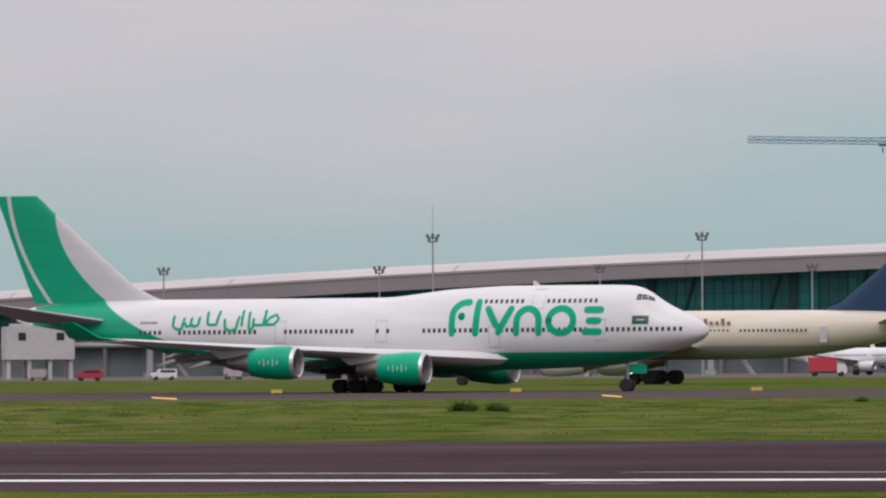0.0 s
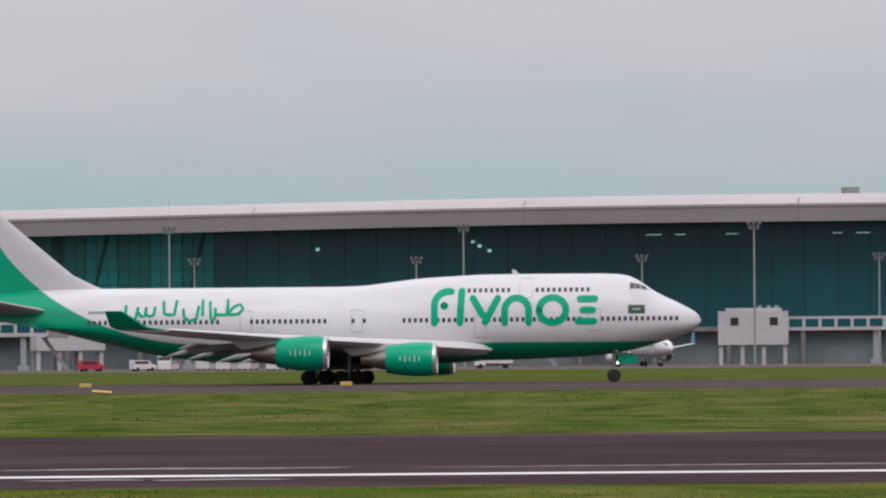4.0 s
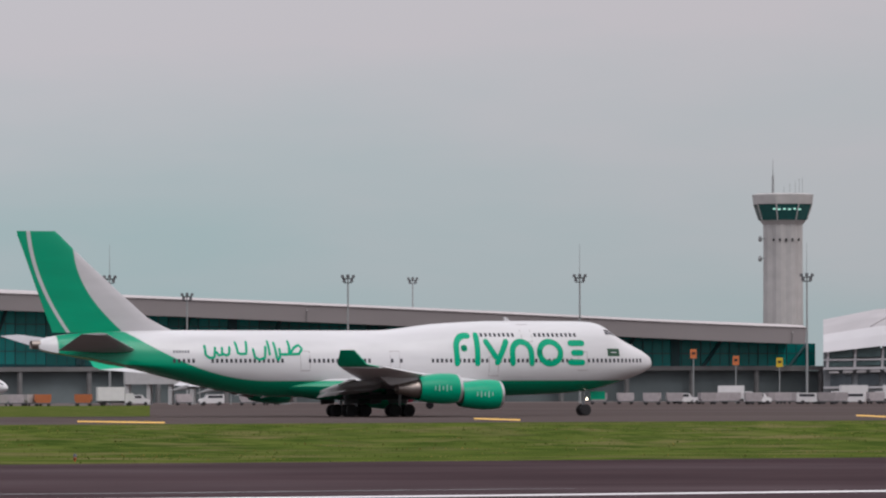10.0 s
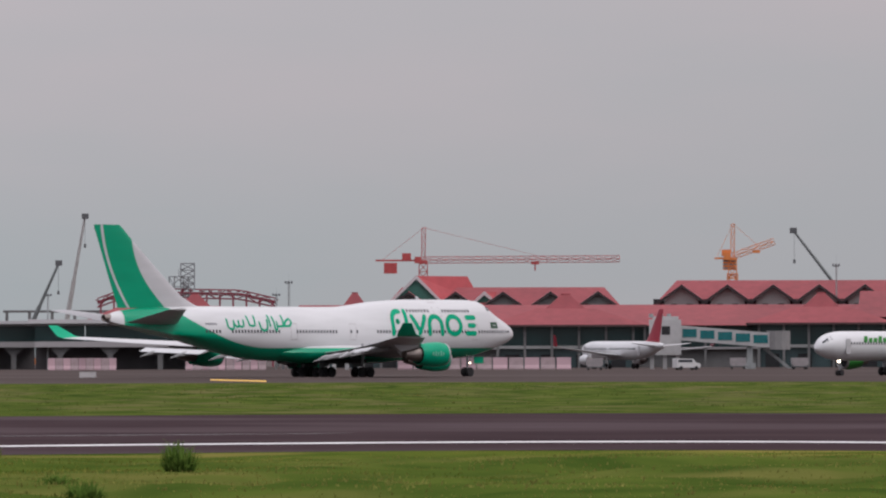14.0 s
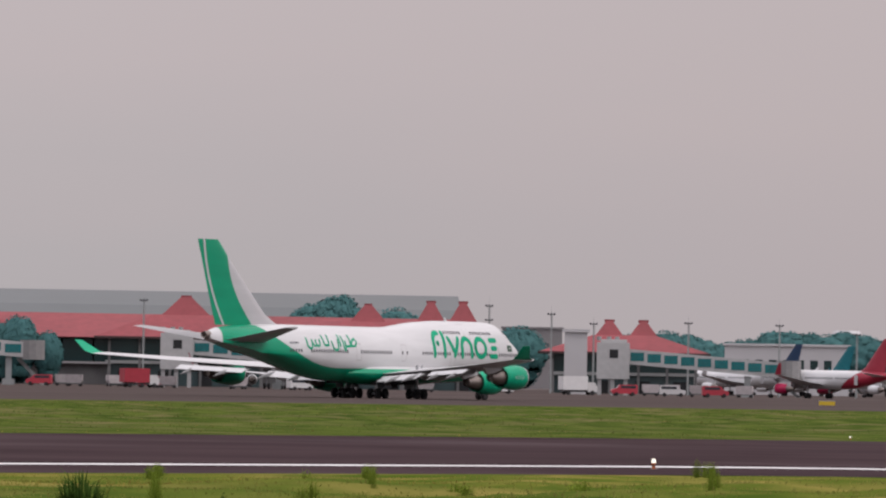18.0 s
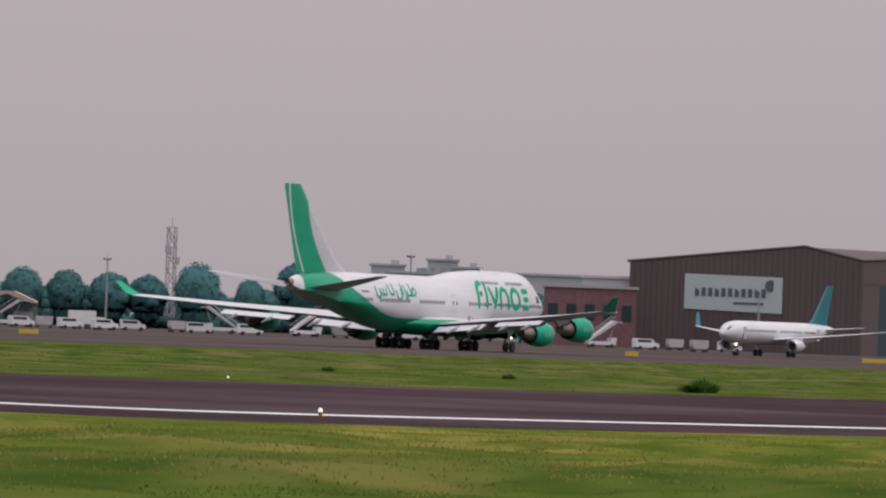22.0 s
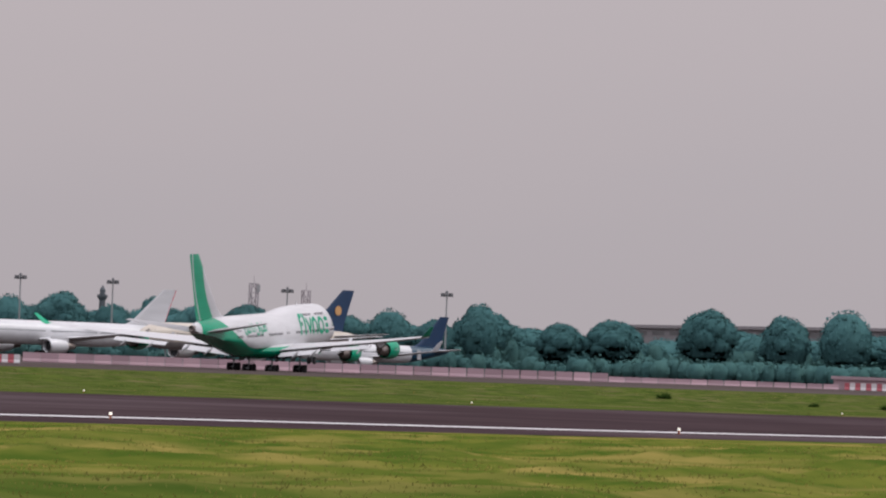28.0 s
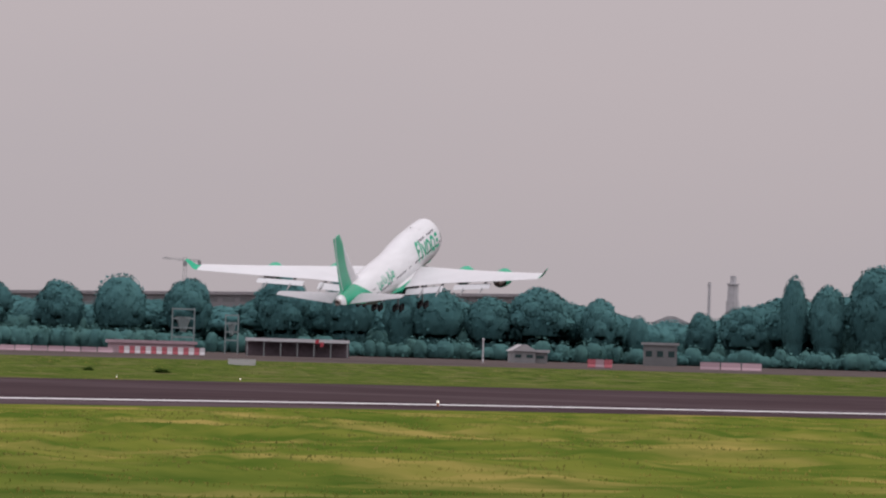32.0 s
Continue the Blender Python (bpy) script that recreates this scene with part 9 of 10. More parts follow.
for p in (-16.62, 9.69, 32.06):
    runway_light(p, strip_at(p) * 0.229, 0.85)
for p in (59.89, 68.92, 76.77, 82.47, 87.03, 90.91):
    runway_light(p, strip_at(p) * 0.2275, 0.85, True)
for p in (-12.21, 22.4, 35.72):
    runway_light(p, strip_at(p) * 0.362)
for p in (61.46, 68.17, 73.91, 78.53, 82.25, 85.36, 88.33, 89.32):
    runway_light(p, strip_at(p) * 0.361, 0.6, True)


def board(name, label, phi, r, w, h, m, turn=0.0):
    b = thing(name, label, "marker board", stand(phi, r, turn))
    part("panel", Geo().box((0, 0, h / 2 + 0.12), (w, 0.14, h)), m, b)
    for x in (-w * 0.36, w * 0.36):
        part("leg", Geo().box((x, 0.02, 0.07), (0.12, 0.1, 0.14)), STEEL_GREY, b)
    part("top_strip", Geo().box((0, -0.005, h + 0.13), (w * 1.01, 0.16, 0.05)), FADED, b)
    return b


for p, r, w, h in ((49.31, 543, 3.0, 0.6), (40.32, 861, 2.0, 0.62), (11.96, 800, 3.1, 0.55), (89.33, 780, 3.0, 0.65)):
    board("marker_board", "low faded white marker board at the strip's edge", p, r, w, h, FADED)
for p, r, w in ((51.65, 840, 2.3), (10.68, 669, 2.4), (11.02, 645, 0.9), (66.56, 883, 2.4), (71.4, 862, 1.6), (73.34, 950, 3.2), (61.27, 890, 2.0)):
    board("taxiway_sign", "low yellow taxiway sign board beside the strip", p, r, w, 0.52, YELLOW_BOARD)
for p, r in ((-21.7, 640), (-19.78, 640), (-17.85, 635), (-15.87, 632), (-9.63, 615), (-7.57, 605), (-5.48, 598)):
    board("taxiway_sign", "small yellow edge marker box beside the strip", p, r, 1.0, 0.26, YELLOW_BOARD)


def gate_sign(phi, z, m, label):
    g = thing("gate_sign", label, "sign", stand(phi, 1470))
    part("post", Geo().rod((0, 0, 0), (0, 0, z), 0.12, n=6), STEEL_GREY, g)
    part("panel", Geo().box((0, -0.16, z - 0.2), (1.3, 0.2, 1.9)), m, g)
    part("mark_bar", Geo().box((0, -0.28, z - 0.1), (0.7, 0.04, 0.5)), TYRE, g)


ORANGE_SIGN = mat("orange_sign", (0.55, 0.16, 0.05), 0.6, vary=0.1)
for p, z, m in ((27.36, 10.4, 0), (27.7, 9.0, 0), (28.05, 8.6, 1), (22.8, 9.6, 1), (23.4, 9.8, 1), (23.65, 10.4, 0), (24.7, 9.4, 0), (-10.4, 11.5, 0), (-4.6, 11.6, 0), (52.6, 8.8, 1), (53.45, 8.8, 1)):
    gate_sign(p, z, YELLOW_BOARD if m else ORANGE_SIGN, "yellow gate number sign on a post" if m else "orange gate number sign on a post")
p = way(76.81, 149)
stub = thing("steel_stub", "short rusty steel stub standing in the grass", "post", pose(p.x, p.y, 0, 4, 3, 0))
part("pipe", Geo().rod((0, 0, 0), (0, 0, 0.42), 0.06, 0.055, n=10), RUST, stub)
part("collar", Geo().rod((0, 0, 0.28), (0, 0, 0.34), 0.075, n=10), RUST, stub)
p = way(13.47, 245)
stub = thing("marker_post", "slim pale concrete marker post in the grass", "post", pose(p.x, p.y, 0))
part("shaft", Geo().box((0, 0, 0.5), (0.16, 0.16, 1.0), 10), CONCRETE, stub)
part("foot", Geo().box((0, 0, 0.05), (0.3, 0.3, 0.1), 10), CONCRETE, stub)
p = way(10.23, 134)
stub = thing("drain_cover", "small dark steel drain cover at the runway's edge", "drain cover", stand(10.23, 138))
part("frame", Geo().box((0, 0, 0.05), (0.36, 0.5, 0.06)), RUST, stub)
part("grate", Geo().box((0, 0, 0.085), (0.28, 0.4, 0.02)), DARK, stub)


def yellow_marks():
    """Worn guide lines and dashes painted on the strip."""
    for p0, p1, k in ((-22.7, -22.5, 535), (-19.09, -18.93, 529), (-15.38, -15.2, 527), (-11.62, -11.38, 522), (-7.52, -7.36, 512), (8.05, 8.3, 526), (11.81, 12.15, 545), (19.07, 19.54, 560), (22.42, 23.12, 572),
                      (25.6, 25.97, 605), (28.66, 28.9, 657), (31.49, 31.76, 668), (34.12, 34.93, 650), (36.72, 37.29, 698), (41.3, 41.75, 713), (47.33, 47.79, 703), (49.87, 50.6, 650), (51.87, 52.32, 650), (53.43, 54.04, 655)):
        g = Geo()
        deep = k * k / 31592 * 4.0
        skew = k * k / 31592 * 3.0
        g.strip([way(p0 + (p1 - p0) * i / 6, k + skew * (1 - i / 6), 0.05) for i in range(7)], [way(p0 + (p1 - p0) * i / 6, k + deep * 0.7 + skew * (1 - i / 6), 0.05) for i in range(7)])
        solid("guide_mark", g, PAINT_YELLOW, "worn yellow guide mark painted on the asphalt", "road marking", "structure")


yellow_marks()


def damp_streaks():
    """Thin puddles and damp streaks on the near half of the runway."""
    wet = mat("damp_asphalt", (0.050, 0.044, 0.050), 0.22, vary=0.3, scale=0.8, stain=0.3, spec=0.35)
    rnd = random.Random(41)
    for p0, p1, k, w in ((-24.5, -19.4, 0.2475, 2.0), (-19.0, -13.5, 0.249, 2.2), (-13.2, -8.6, 0.247, 1.6), (-8.3, -5.4, 0.248, 2.4), (-5.0, 4.0, 0.247, 1.6), (4.4, 9.2, 0.247, 2.6), (9.6, 14.6, 0.2475, 3.0),
                         (15.0, 19.8, 0.2465, 1.6), (20.2, 26.5, 0.247, 1.2), (38.8, 42.5, 0.262, 1.4), (-12.9, -12.2, 0.2265, 1.2), (-8.1, -7.0, 0.226, 1.6), (-7.2, -5.9, 0.2255, 1.8), (-19.6, -18.6, 0.2262, 1.2), (10.0, 12.0, 0.2268, 1.0)):
        n = max(8, int((p1 - p0) * 8))
        a, b = [], []
        ph = rnd.uniform(0, 6)
        for i in range(n + 1):
            t = i / n
            p = p0 + (p1 - p0) * t
            mid = strip_at(p) * k + 0.35 * math.sin(9 * t + ph)
            half = w / 2 * (math.sin(math.pi * t) ** 0.4) * (0.55 + 0.45 * rnd.random())
            a.append(way(p, mid - half, 0.042))
            b.append(way(p, mid + half, 0.042))
        solid("damp_streak", Geo().strip(a, b), wet, "thin damp streak lying on the runway", "puddle", "structure")


damp_streaks()

# ---------------------------------------------------------------- barriers along the far stand
# faded plastic; haze over the stand is put into barrier pink and red too
BARRIER_PINK = mat("hazed_faded_pink", (0.44, 0.29, 0.32), 0.6, vary=0.12, scale=0.6, stain=0.25, stain_scale=0.3, rand=0.25)
DULL_ROSE = mat("dull_rose_board", (0.36, 0.27, 0.28), 0.7, vary=0.15)
BARRIER_RED = mat("barrier_red", (0.40, 0.09, 0.11), 0.6, vary=0.1)
BARRIER_WHITE = mat("barrier_white", (0.60, 0.56, 0.57), 0.55, vary=0.08)


def barrier_row(p0, p1, r0, r1, h, label, mats, step=3.0, name="jersey_barrier"):
    n = max(1, int(radians(p1 - p0) * (r0 + r1) / 2 / step))
    prof = [(-0.42, 0), (0.42, 0), (0.42, 0.12), (0.2, 0.38), (0.13, 1.0), (-0.13, 1.0), (-0.2, 0.38), (-0.42, 0.12)]
    protos = []
    for i in range(n):
        t = (i + 0.5) / n
        m = stand(p0 + (p1 - p0) * t, r0 + (r1 - r0) * t)
        if len(protos) <= i % len(mats):
            b = thing(name, label, "barrier", m, "barriers along the stand")
            rings = [[(x, y, z * h) for y, z in prof] for x in (-step * 0.48, step * 0.48)]
            part("block", Geo().loft(rings), mats[i % len(mats)], b)
            if name == "jersey_barrier":
                part("joint_pin", Geo().rod((step * 0.485, 0, 0.02), (step * 0.485, 0, h * 0.96), 0.05, n=6), STEEL_GREY, b)
            protos.append(b)
        else:
            copy_thing(protos[i % len(mats)], m)


barrier_row(80.85, 81.73, 1090, 1060, 1.3, "red and white plastic barrier before the stand", (BARRIER_RED, BARRIER_WHITE), 0.9)
barrier_row(81.75, 86.45, 1180, 1260, 1.6, "faded pink barrier block along the stand", (BARRIER_PINK,), 3.0)
barrier_row(86.45, 88.3, 1290, 1380, 1.0, "low muted pink barrier block by the track", (BARRIER_PINK,), 3.0)
barrier_row(88.34, 89.03, 1380, 1380, 1.4, "red and white plastic barrier by the track", (BARRIER_RED, BARRIER_WHITE), 1.0)
barrier_row(92.1, 92.3, 1300, 1300, 1.5, "faded red and pink barrier beside the track", (BARRIER_RED, BARRIER_PINK), 1.5)
barrier_row(93.0, 93.5, 1400, 1400, 1.5, "faded pink site hoarding block", (BARRIER_PINK,), 4.0, "hoarding_block")


# ---------------------------------------------------------------- apron vehicles
VAN_WHITE = mat("van_white", (0.62, 0.60, 0.60), 0.4, vary=0.05, rand=0.1)
VAN_RED = mat("van_red", (0.40, 0.03, 0.05), 0.4, vary=0.06, rand=0.15)
VAN_BLUE = mat("van_blue", (0.03, 0.17, 0.24), 0.4, vary=0.06)
CARGO = mat("cargo_container", (0.37, 0.33, 0.335), 0.55, 0.2, vary=0.15, rand=0.25)
CART_ORANGE = mat("cart_orange", (0.42, 0.12, 0.04), 0.6, vary=0.1, rand=0.2)


def wheels4(v, xs, w, r=0.38):
    for x in xs:
        for s in (-1, 1):
            part("wheel", wheel((x, s * w, r), r, 0.28), TYRE, v)


def make_van(m, label):
    v = thing("van", label, "van", None, "apron vehicles")
    part("body", Geo().prism([(-2.5, 0.45), (2.3, 0.45), (2.5, 0.9), (2.3, 1.25), (1.5, 1.4), (0.9, 2.1), (-2.4, 2.15), (-2.5, 1.9)], -0.95, 0.95), m, v)
    part("windscreen", Geo().add([(1.52, -0.85, 1.42), (1.52, 0.85, 1.42), (0.93, 0.8, 2.06), (0.93, -0.8, 2.06)], [(0, 1, 2, 3)]), PANE, v)
    for s in (-1, 1):
        part("side_window", Geo().box((-0.7, s * 0.955, 1.68), (2.9, 0.02, 0.5)), PANE, v)
    part("bumper", Geo().box((2.48, 0, 0.55), (0.12, 1.8, 0.22)), LAMP_GREY, v)
    wheels4(v, (-1.55, 1.55), 0.85)
    return v


def make_bus(m, label):
    v = thing("apron_bus", label, "bus", None, "apron vehicles")
    part("body", Geo().prism([(-6, 0.35), (6, 0.35), (6.05, 1.6), (5.85, 2.95), (-6, 2.95)], -1.3, 1.3), m, v)
    for s in (-1, 1):
        for k in range(5):
            part("side_window", Geo().box((-4.6 + k * 2.25, s * 1.31, 1.95), (1.95, 0.03, 1.1)), PANE, v)
    part("windscreen", Geo().add([(6.05, -1.2, 1.5), (6.05, 1.2, 1.5), (5.9, 1.2, 2.75), (5.9, -1.2, 2.75)], [(0, 1, 2, 3)]), PANE, v)
    part("roof_unit", Geo().box((-1.5, 0, 3.1), (3.0, 1.6, 0.3)), FADED, v)
    wheels4(v, (-3.8, 3.9), 1.15, 0.48)
    return v


def make_truck(m, label):
    v = thing("catering_truck", label, "truck", None, "apron vehicles")
    part("box", Geo().box((-1.2, 0, 2.3), (5.2, 2.3, 2.6)), m, v)
    part("cab", Geo().prism([(1.5, 0.6), (3.4, 0.6), (3.45, 1.5), (3.0, 2.4), (1.5, 2.45)], -1.05, 1.05), VAN_WHITE, v)
    part("windscreen", Geo().add([(3.42, -0.95, 1.55), (3.42, 0.95, 1.55), (3.03, 0.95, 2.32), (3.03, -0.95, 2.32)], [(0, 1, 2, 3)]), PANE, v)
    part("chassis", Geo().box((-0.3, 0, 0.75), (6.6, 1.0, 0.35)), LAMP_GREY, v)
    wheels4(v, (-2.6, 2.4), 0.95, 0.46)
    return v


def make_dolly(m, label):
    v = thing("container_dolly", label, "cargo dolly", None, "apron vehicles")
    part("container", Geo().prism([(-1.3, 0.65), (1.3, 0.65), (1.6, 1.1), (1.6, 2.25), (-1.6, 2.25), (-1.6, 1.1)], -0.8, 0.8), m, v)
    part("deck", Geo().box((0, 0, 0.55), (3.2, 1.7, 0.16)), LAMP_GREY, v)
    part("drawbar", Geo().rod((1.6, 0, 0.5), (2.5, 0, 0.4), 0.05, n=5), LAMP_GREY, v)
    wheels4(v, (-1.2, 1.2), 0.7, 0.24)
    return v


def make_stairs(m, label):
    v = thing("boarding_stairs", label, "stairs", None, "apron vehicles")
    part("truck", Geo().box((0, 0, 0.9), (6.0, 2.0, 0.7)).box((2.6, 0, 1.6), (1.2, 1.9, 0.9)), m, v)
    part("flight", Geo().prism([(-3.4, 1.1), (-2.9, 1.1), (3.2, 5.0), (3.2, 5.5), (2.7, 5.5)], -0.9, 0.9), FADED, v)
    part("landing", Geo().box((3.7, 0, 5.2), (1.4, 1.9, 0.2)), FADED, v)
    for s in (-1, 1):
        part("handrail", Geo().rod((-3.2, s * 0.9, 2.1), (2.9, s * 0.9, 6.4), 0.07, n=5), STEEL_GREY, v)
    part("prop", Geo().rod((1.8, 0, 1.2), (3.4, 0, 5.1), 0.1, n=6), STEEL_GREY, v)
    wheels4(v, (-2.0, 2.2), 0.9, 0.42)
    return v


FLEET = {"w": make_van(VAN_WHITE, "white service van parked on the apron"), "r": make_truck(VAN_RED, "red box truck standing on the apron"),
         "b": make_bus(VAN_WHITE, "white apron bus with dark windows"), "d": make_dolly(CARGO, "grey-pink cargo container on a dolly"),
         "o": make_dolly(CART_ORANGE, "orange baggage container on a dolly"), "u": make_truck(VAN_BLUE, "blue box truck standing on the apron"),
         "t": make_truck(VAN_WHITE, "white catering truck near the boarding bridge"), "s": make_stairs(VAN_WHITE, "pale boarding stairs truck with raised flight"),
         "v": make_van(VAN_RED, "small red service van on the apron")}


def park_vehicles():
    used = set()
    rnd = random.Random(12)

    def put(kind, phi, r, turn):
        m = stand(phi, r, turn)
        if kind in used:
            copy_thing(FLEET[kind], m)
        else:
            FLEET[kind].matrix_basis = m
            used.add(kind)
    rows = (("dvwdd", -23.6, -21.6), ("rdwdd", -17.2, -13.2), ("drvdd", -12.8, -11.2), ("vw", -7.5, -7.1), ("bbbbbb", -6.85, -5.85), ("st", -4.8, -4.2), ("wtdwdw", 0.2, 3.6), ("ddddddd", 7.55, 8.6),
            ("wdtwdwddww", 11.5, 13.4), ("dddd", 21.7, 22.05), ("ootwdwdd", 22.2, 24.0), ("ddddwdddwdwt", 26.6, 28.9), ("wddtwddwd", 27.3, 28.4), ("wdtdd", 28.3, 28.95), ("dvdwdd", 29.4, 32.6), ("dwddtdwd", 31.3, 32.9), ("ruwrrow", 35.4, 37.0), ("wv", 37.5, 38.6), ("rrv", 36.1, 36.7),
            ("dwdd", 44.5, 46.0), ("rvrdd", 51.0, 51.9), ("wtddds", 52.4, 53.3), ("wdvdw", 54.5, 57.0), ("vddrd", 55.0, 56.0), ("dwtd", 58.0, 60.2), ("vdwdvd", 59.6, 60.6), ("wdv", 64.2, 65.0), ("wdwwtdwswdwtw", 65.2, 67.2), ("dwdw", 67.0, 68.0), ("swsdss", 68.1, 69.6), ("swddw", 71.2, 72.2))
    for kinds, p0, p1 in rows:
        for i, k in enumerate(kinds):
            p = p0 + (p1 - p0) * (i + rnd.uniform(-0.28, 0.28)) / max(1, len(kinds) - 1)
            put(k, p, 1330 + 90 * rnd.random() if k != "s" else 1440, -98 if k == "b" else rnd.choice((0, 8, 170, 190, 25)))
    # whatever kind stands nowhere yet waits by the arched hall
    for k in sorted(set(FLEET) - used):
        put(k, 34.0 + 0.3 * len(used) / 9, 1400, 0)


park_vehicles()
copy_thing(FLEET["s"], stand(14.80, 1247, 180) @ Matrix.Diagonal((1.25, 1, 1, 1)))
copy_thing(FLEET["t"], stand(13.80, 1232, 0) @ Matrix.Diagonal((1.3, 1, 1.2, 1)))


def air_hose(phi, r):
    """The fat ribbed duct that brings cooled air up to a cabin."""
    t = thing("air_hose", "fat dark ribbed air duct leading up to the cabin door", "air duct", stand(phi, r))
    way_pts = [(-5.6, 6.4), (-4.2, 6.9), (-2.4, 6.5), (-0.4, 5.2), (1.8, 3.4), (3.8, 1.7), (5.2, 0.6)]
    m = mat("hose_fabric", (0.05, 0.055, 0.055), 0.8, vary=0.2)
    for (x0, z0), (x1, z1) in zip(way_pts, way_pts[1:]):
        part("section", Geo().rod((x0, 0, z0), (x1, 0, z1), 0.62, n=10), m, t)
    part("prop", Geo().rod((-2.4, 0, 0), (-2.4, 0, 6.0), 0.14, n=6), STEEL_GREY, t)
    part("blower", Geo().box((6.0, 0, 0.7), (2.2, 1.6, 1.4)), FADED, t)


air_hose(14.78, 1243)

barrier_row(42.8, 44.2, 1425, 1425, 2.4, "red and white chequered hoarding before the gates", (BARRIER_PINK, DULL_ROSE), 3.0, "hoarding_block")
barrier_row(40.0, 40.55, 1425, 1425, 2.4, "red and white chequered hoarding under the pier", (BARRIER_PINK, DULL_ROSE), 1.5, "hoarding_block")
barrier_row(41.1, 41.75, 1425, 1425, 2.4, "red and white chequered hoarding under the pier", (BARRIER_PINK, DULL_ROSE), 1.5, "hoarding_block")


# ---------------------------------------------------------------- what moves
JET_ROWS = [
    (0, -21.102, 662, 0.00, 90.3, 0.0), (0.5, -19.504, 657, 0.00, 91.0, 0.0), (1, -17.816, 651, 0.00, 91.9, 0.0),
    (1.5, -16.064, 648, 0.00, 91.2, 0.0), (2, -14.206, 644, 0.00, 90.5, 0.0), (2.5, -12.225, 645, 0.00, 90.0, 0.0),
    (3, -10.154, 647, 0.00, 89.5, 0.0), (3.5, -7.983, 646, 0.00, 89.1, 0.0), (5.5, 1.368, 641, 0.00, 89.2, 0.0),
    (6, 3.857, 644, 0.00, 89.5, 0.0), (6.5, 6.419, 652, 0.00, 89.9, 0.0), (7, 9.000, 659, 0.00, 90.3, 0.0),
    (7.5, 11.643, 669, 0.00, 90.4, 0.0), (8, 14.300, 679, 0.00, 90.6, 0.0), (8.5, 16.961, 693, 0.00, 90.7, 0.0),
    (9, 19.508, 705, 0.00, 90.6, 0.0), (9.5, 22.047, 717, 0.00, 90.5, 0.0), (10, 24.559, 728, 0.00, 90.4, 0.0),
    (10.5, 27.050, 746, 0.00, 90.7, 0.0), (11, 29.447, 765, 0.00, 90.9, 0.0), (11.5, 31.765, 779, 0.00, 90.2, 0.0),
    (12, 34.04, 798, 0.00, 90.0, 0.0), (12.5, 36.235, 822, 0.00, 89.7, 0.0), (13, 38.362, 845, 0.00, 89.4, 0.0),
    (13.5, 40.398, 871, 0.00, 89.4, 0.0), (15.5, 48.151, 864, 0.00, 90.5, 0.0), (16, 49.928, 769, 0.00, 91.1, 0.0),
    (16.5, 51.967, 796, 0.00, 91.2, 0.0), (17, 53.933, 822, 0.00, 91.2, 0.0), (17.5, 55.793, 849, 0.00, 91.2, 0.0),
    (18, 57.546, 876, 0.00, 91.1, 0.0), (18.5, 59.236, 906, 0.00, 91.4, 0.0), (19, 60.826, 937, 0.00, 91.7, 0.0),
    (19.5, 62.350, 968, 0.00, 92.2, 0.0), (20, 63.821, 999, 0.00, 92.5, 0.0), (20.5, 64.966, 894, 0.00, 92.5, 0.0),
    (21, 66.431, 799, 0.00, 92.7, 0.0), (21.5, 68.077, 827, 0.00, 94.0, 0.0), (22, 69.647, 855, 0.00, 95.3, 0.0),
    (22.5, 71.141, 881, 0.00, 95.8, 0.0), (23, 72.566, 907, 0.00, 96.2, 0.0), (23.5, 73.930, 932, 0.00, 96.8, 0.0),
    (24, 75.227, 958, 0.00, 97.4, 0.0), (24.5, 76.463, 988, 0.00, 97.7, 0.0), (25, 77.640, 1020, 0.00, 97.9, 0.0),
    (25.5, 78.757, 1050, 0.00, 98.6, 0.0), (26, 79.841, 1080, 0.00, 99.2, 0.0), (26.5, 80.809, 1103, 0.00, 100.1, 0.0),
    (27.5, 82.700, 1117, 0.00, 101.0, 0.6), (28.5, 84.590, 1131, 1.40, 102.1, 5.0), (29, 85.444, 1098, 2.68, 102.2, 7.3),
    (29.5, 86.369, 1081, 2.70, 103.0, 8.4), (30, 87.282, 1119, 2.92, 103.5, 9.8), (30.5, 88.163, 1157, 3.34, 104.0, 11.1),
    (31, 88.987, 1186, 3.96, 104.7, 11.9), (31.5, 89.745, 1218, 6.83, 104.6, 12.4), (32, 90.479, 1250, 10.20, 104.5, 12.6)
]


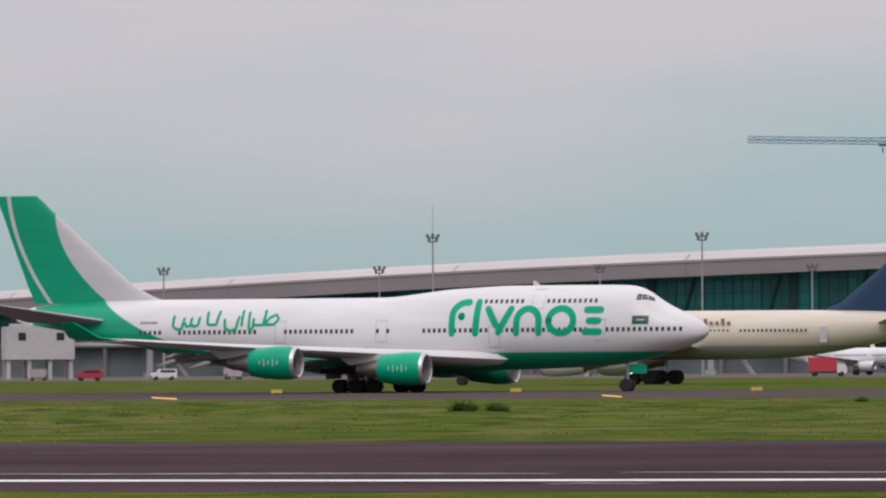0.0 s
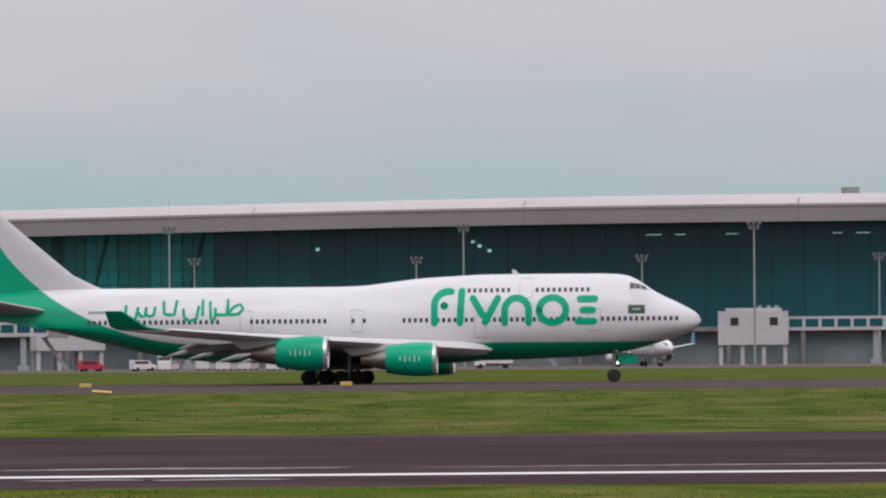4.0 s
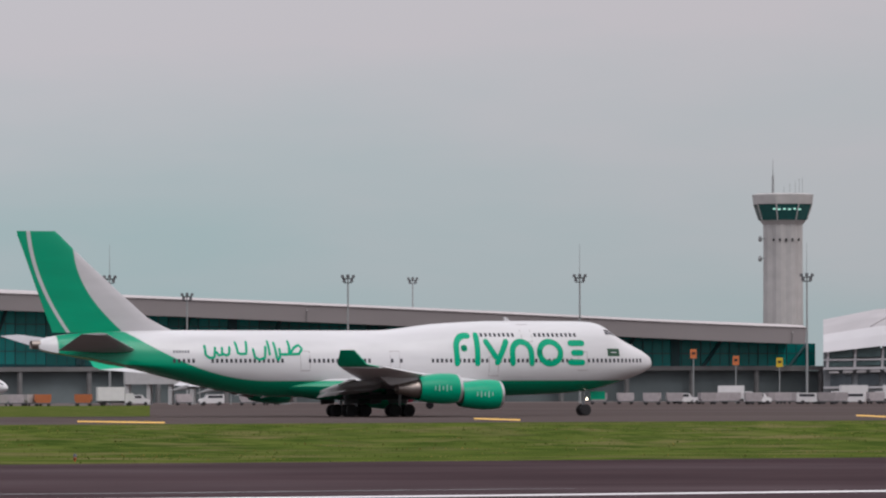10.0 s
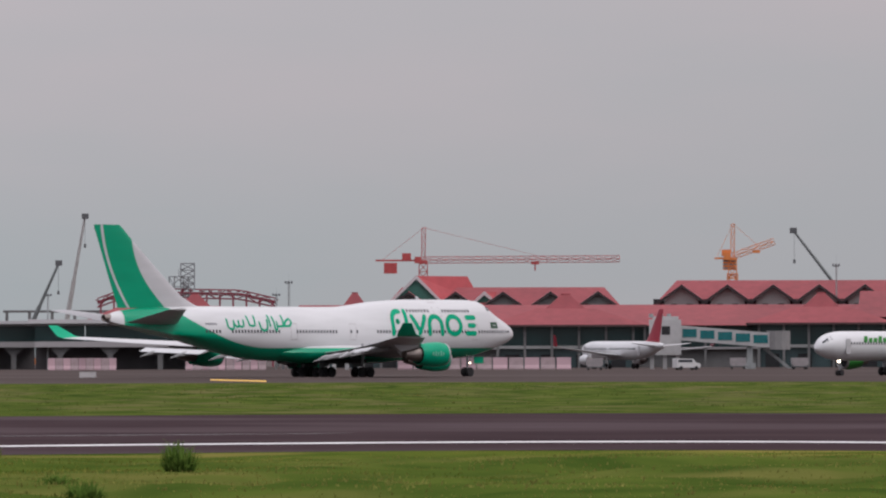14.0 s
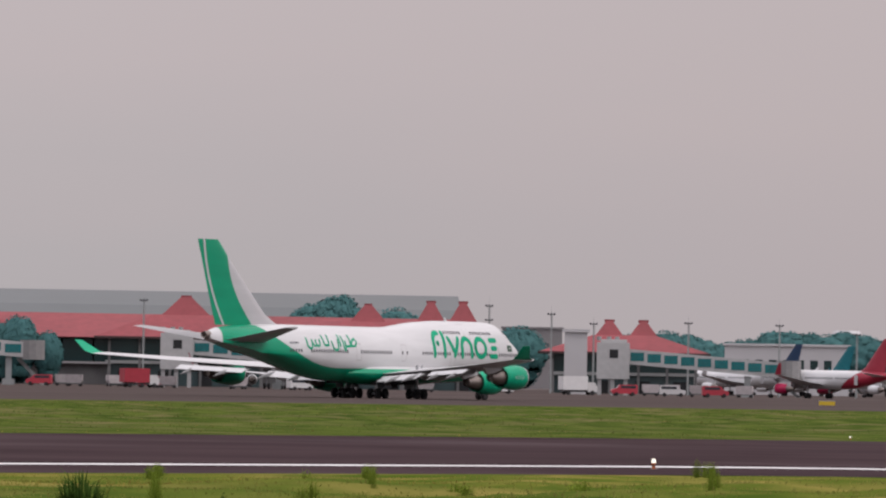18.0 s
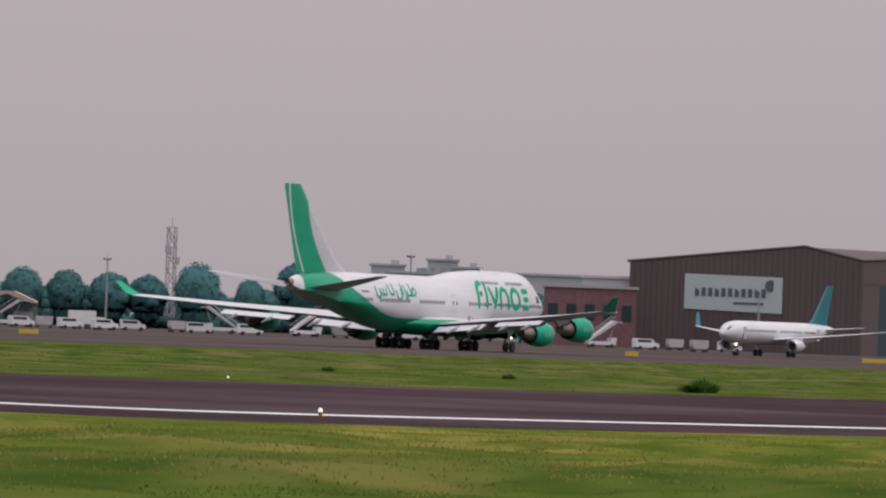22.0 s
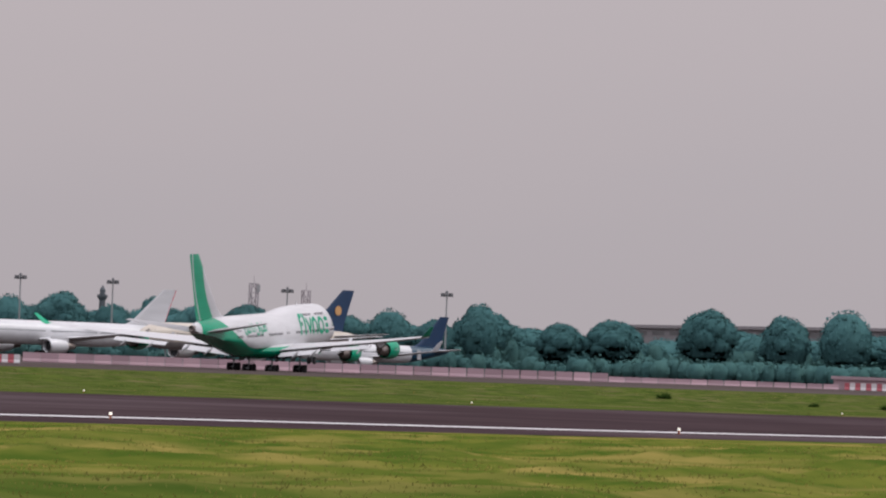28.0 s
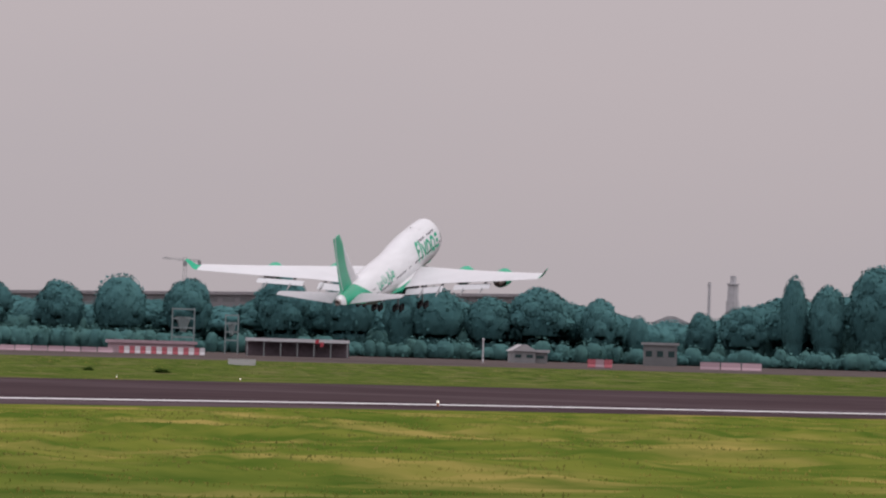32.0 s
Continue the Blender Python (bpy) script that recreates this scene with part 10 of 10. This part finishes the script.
def motions():
    rows = []
    for t, p, r, z, head, pitch in JET_ROWS:
        q = way(p, r, z)
        rows.append((t, pose(q.x, q.y, q.z, 0, -pitch, 90 - head)))
    walk(JUMBO, rows)
    # the wings bend up as they take the weight, and the gear hangs out
    for s, ob in FLEX:
        hinge = pose(0, s * 2.4, 3.0)
        walk(ob, [(t, hinge @ pose(0, 0, 0, s * a, 0, 0) @ hinge.inverted()) for t, a in ((0, -1.9), (13, -1.8), (20, -1.6), (24, -0.9), (26.5, -0.5), (29, 2.5), (30, 3.4), (32, 4.7))])
    for ob in GEARS:
        walk(ob, [(t, pose(0, 0, z)) for t, z in ((0, 0), (26.5, 0), (28.0, -0.5), (29.5, -1.4), (32, -1.4))])
    # the taxiing jets
    walk(BIG_TAN, [(t, pose(x, 830, 0, 0, 0, 180)) for t, x in ((0, -280.4), (1, -287), (2, -296), (3, -306), (32, -596))])
    walk(RED_JET, [(t, pose(95.4 - 5.84 * (t - 5.6), 836, 0, 0, 0, 180)) for t in (0, 8, 16, 24, 32)])
    along = way(295)
    mid = way(25.55, 1060)
    walk(MAROON_JET, [(t, pose(mid.x + along.x * 11.3 * (t - 9.5), mid.y + along.y * 11.3 * (t - 9.5), 0, 0, 0, 90 - 295)) for t in (0, 8, 16, 24, 32)])
    for j, rows in ((RED_JET_2, ((0, 66.3, 695, 5), (17, 63.72, 708, 5), (18, 63.53, 710, 5), (19, 63.40, 712, 5), (20, 63.27, 722, 4), (20.5, 62.66, 640, 3), (21, 61.93, 566, 2), (22, 61.2, 570, 0), (32, 59.0, 600, 0))),
                    (REGIONAL, ((0, 88.27, 1080, 284), (23, 81.22, 795, 284), (24.5, 80.74, 777, 284), (25, 80.54, 770, 284), (26, 80.17, 757, 284), (26.5, 79.97, 750, 284), (32, 77.47, 690, 284))),
                    (TEAL_JET, ((0, 76.32, 1420, 280), (21, 72.97, 1175, 280), (22, 72.54, 1160, 280), (23, 72.32, 1148, 280), (24, 72.07, 1135, 280), (32, 69.82, 1040, 280))),
                    (LEAF_JET, ((0, 53.5, 1090, 266), (13.5, 47.1, 935, 266), (15.5, 46.2, 905, 266), (16, 45.95, 897, 266), (32, 38.5, 800, 266)))):
        out = []
        for t, p, r, head in rows:
            q = way(p, r)
            out.append((t, pose(q.x, q.y, 0, 0, 0, 90 - head)))
        walk(j, out)


motions()
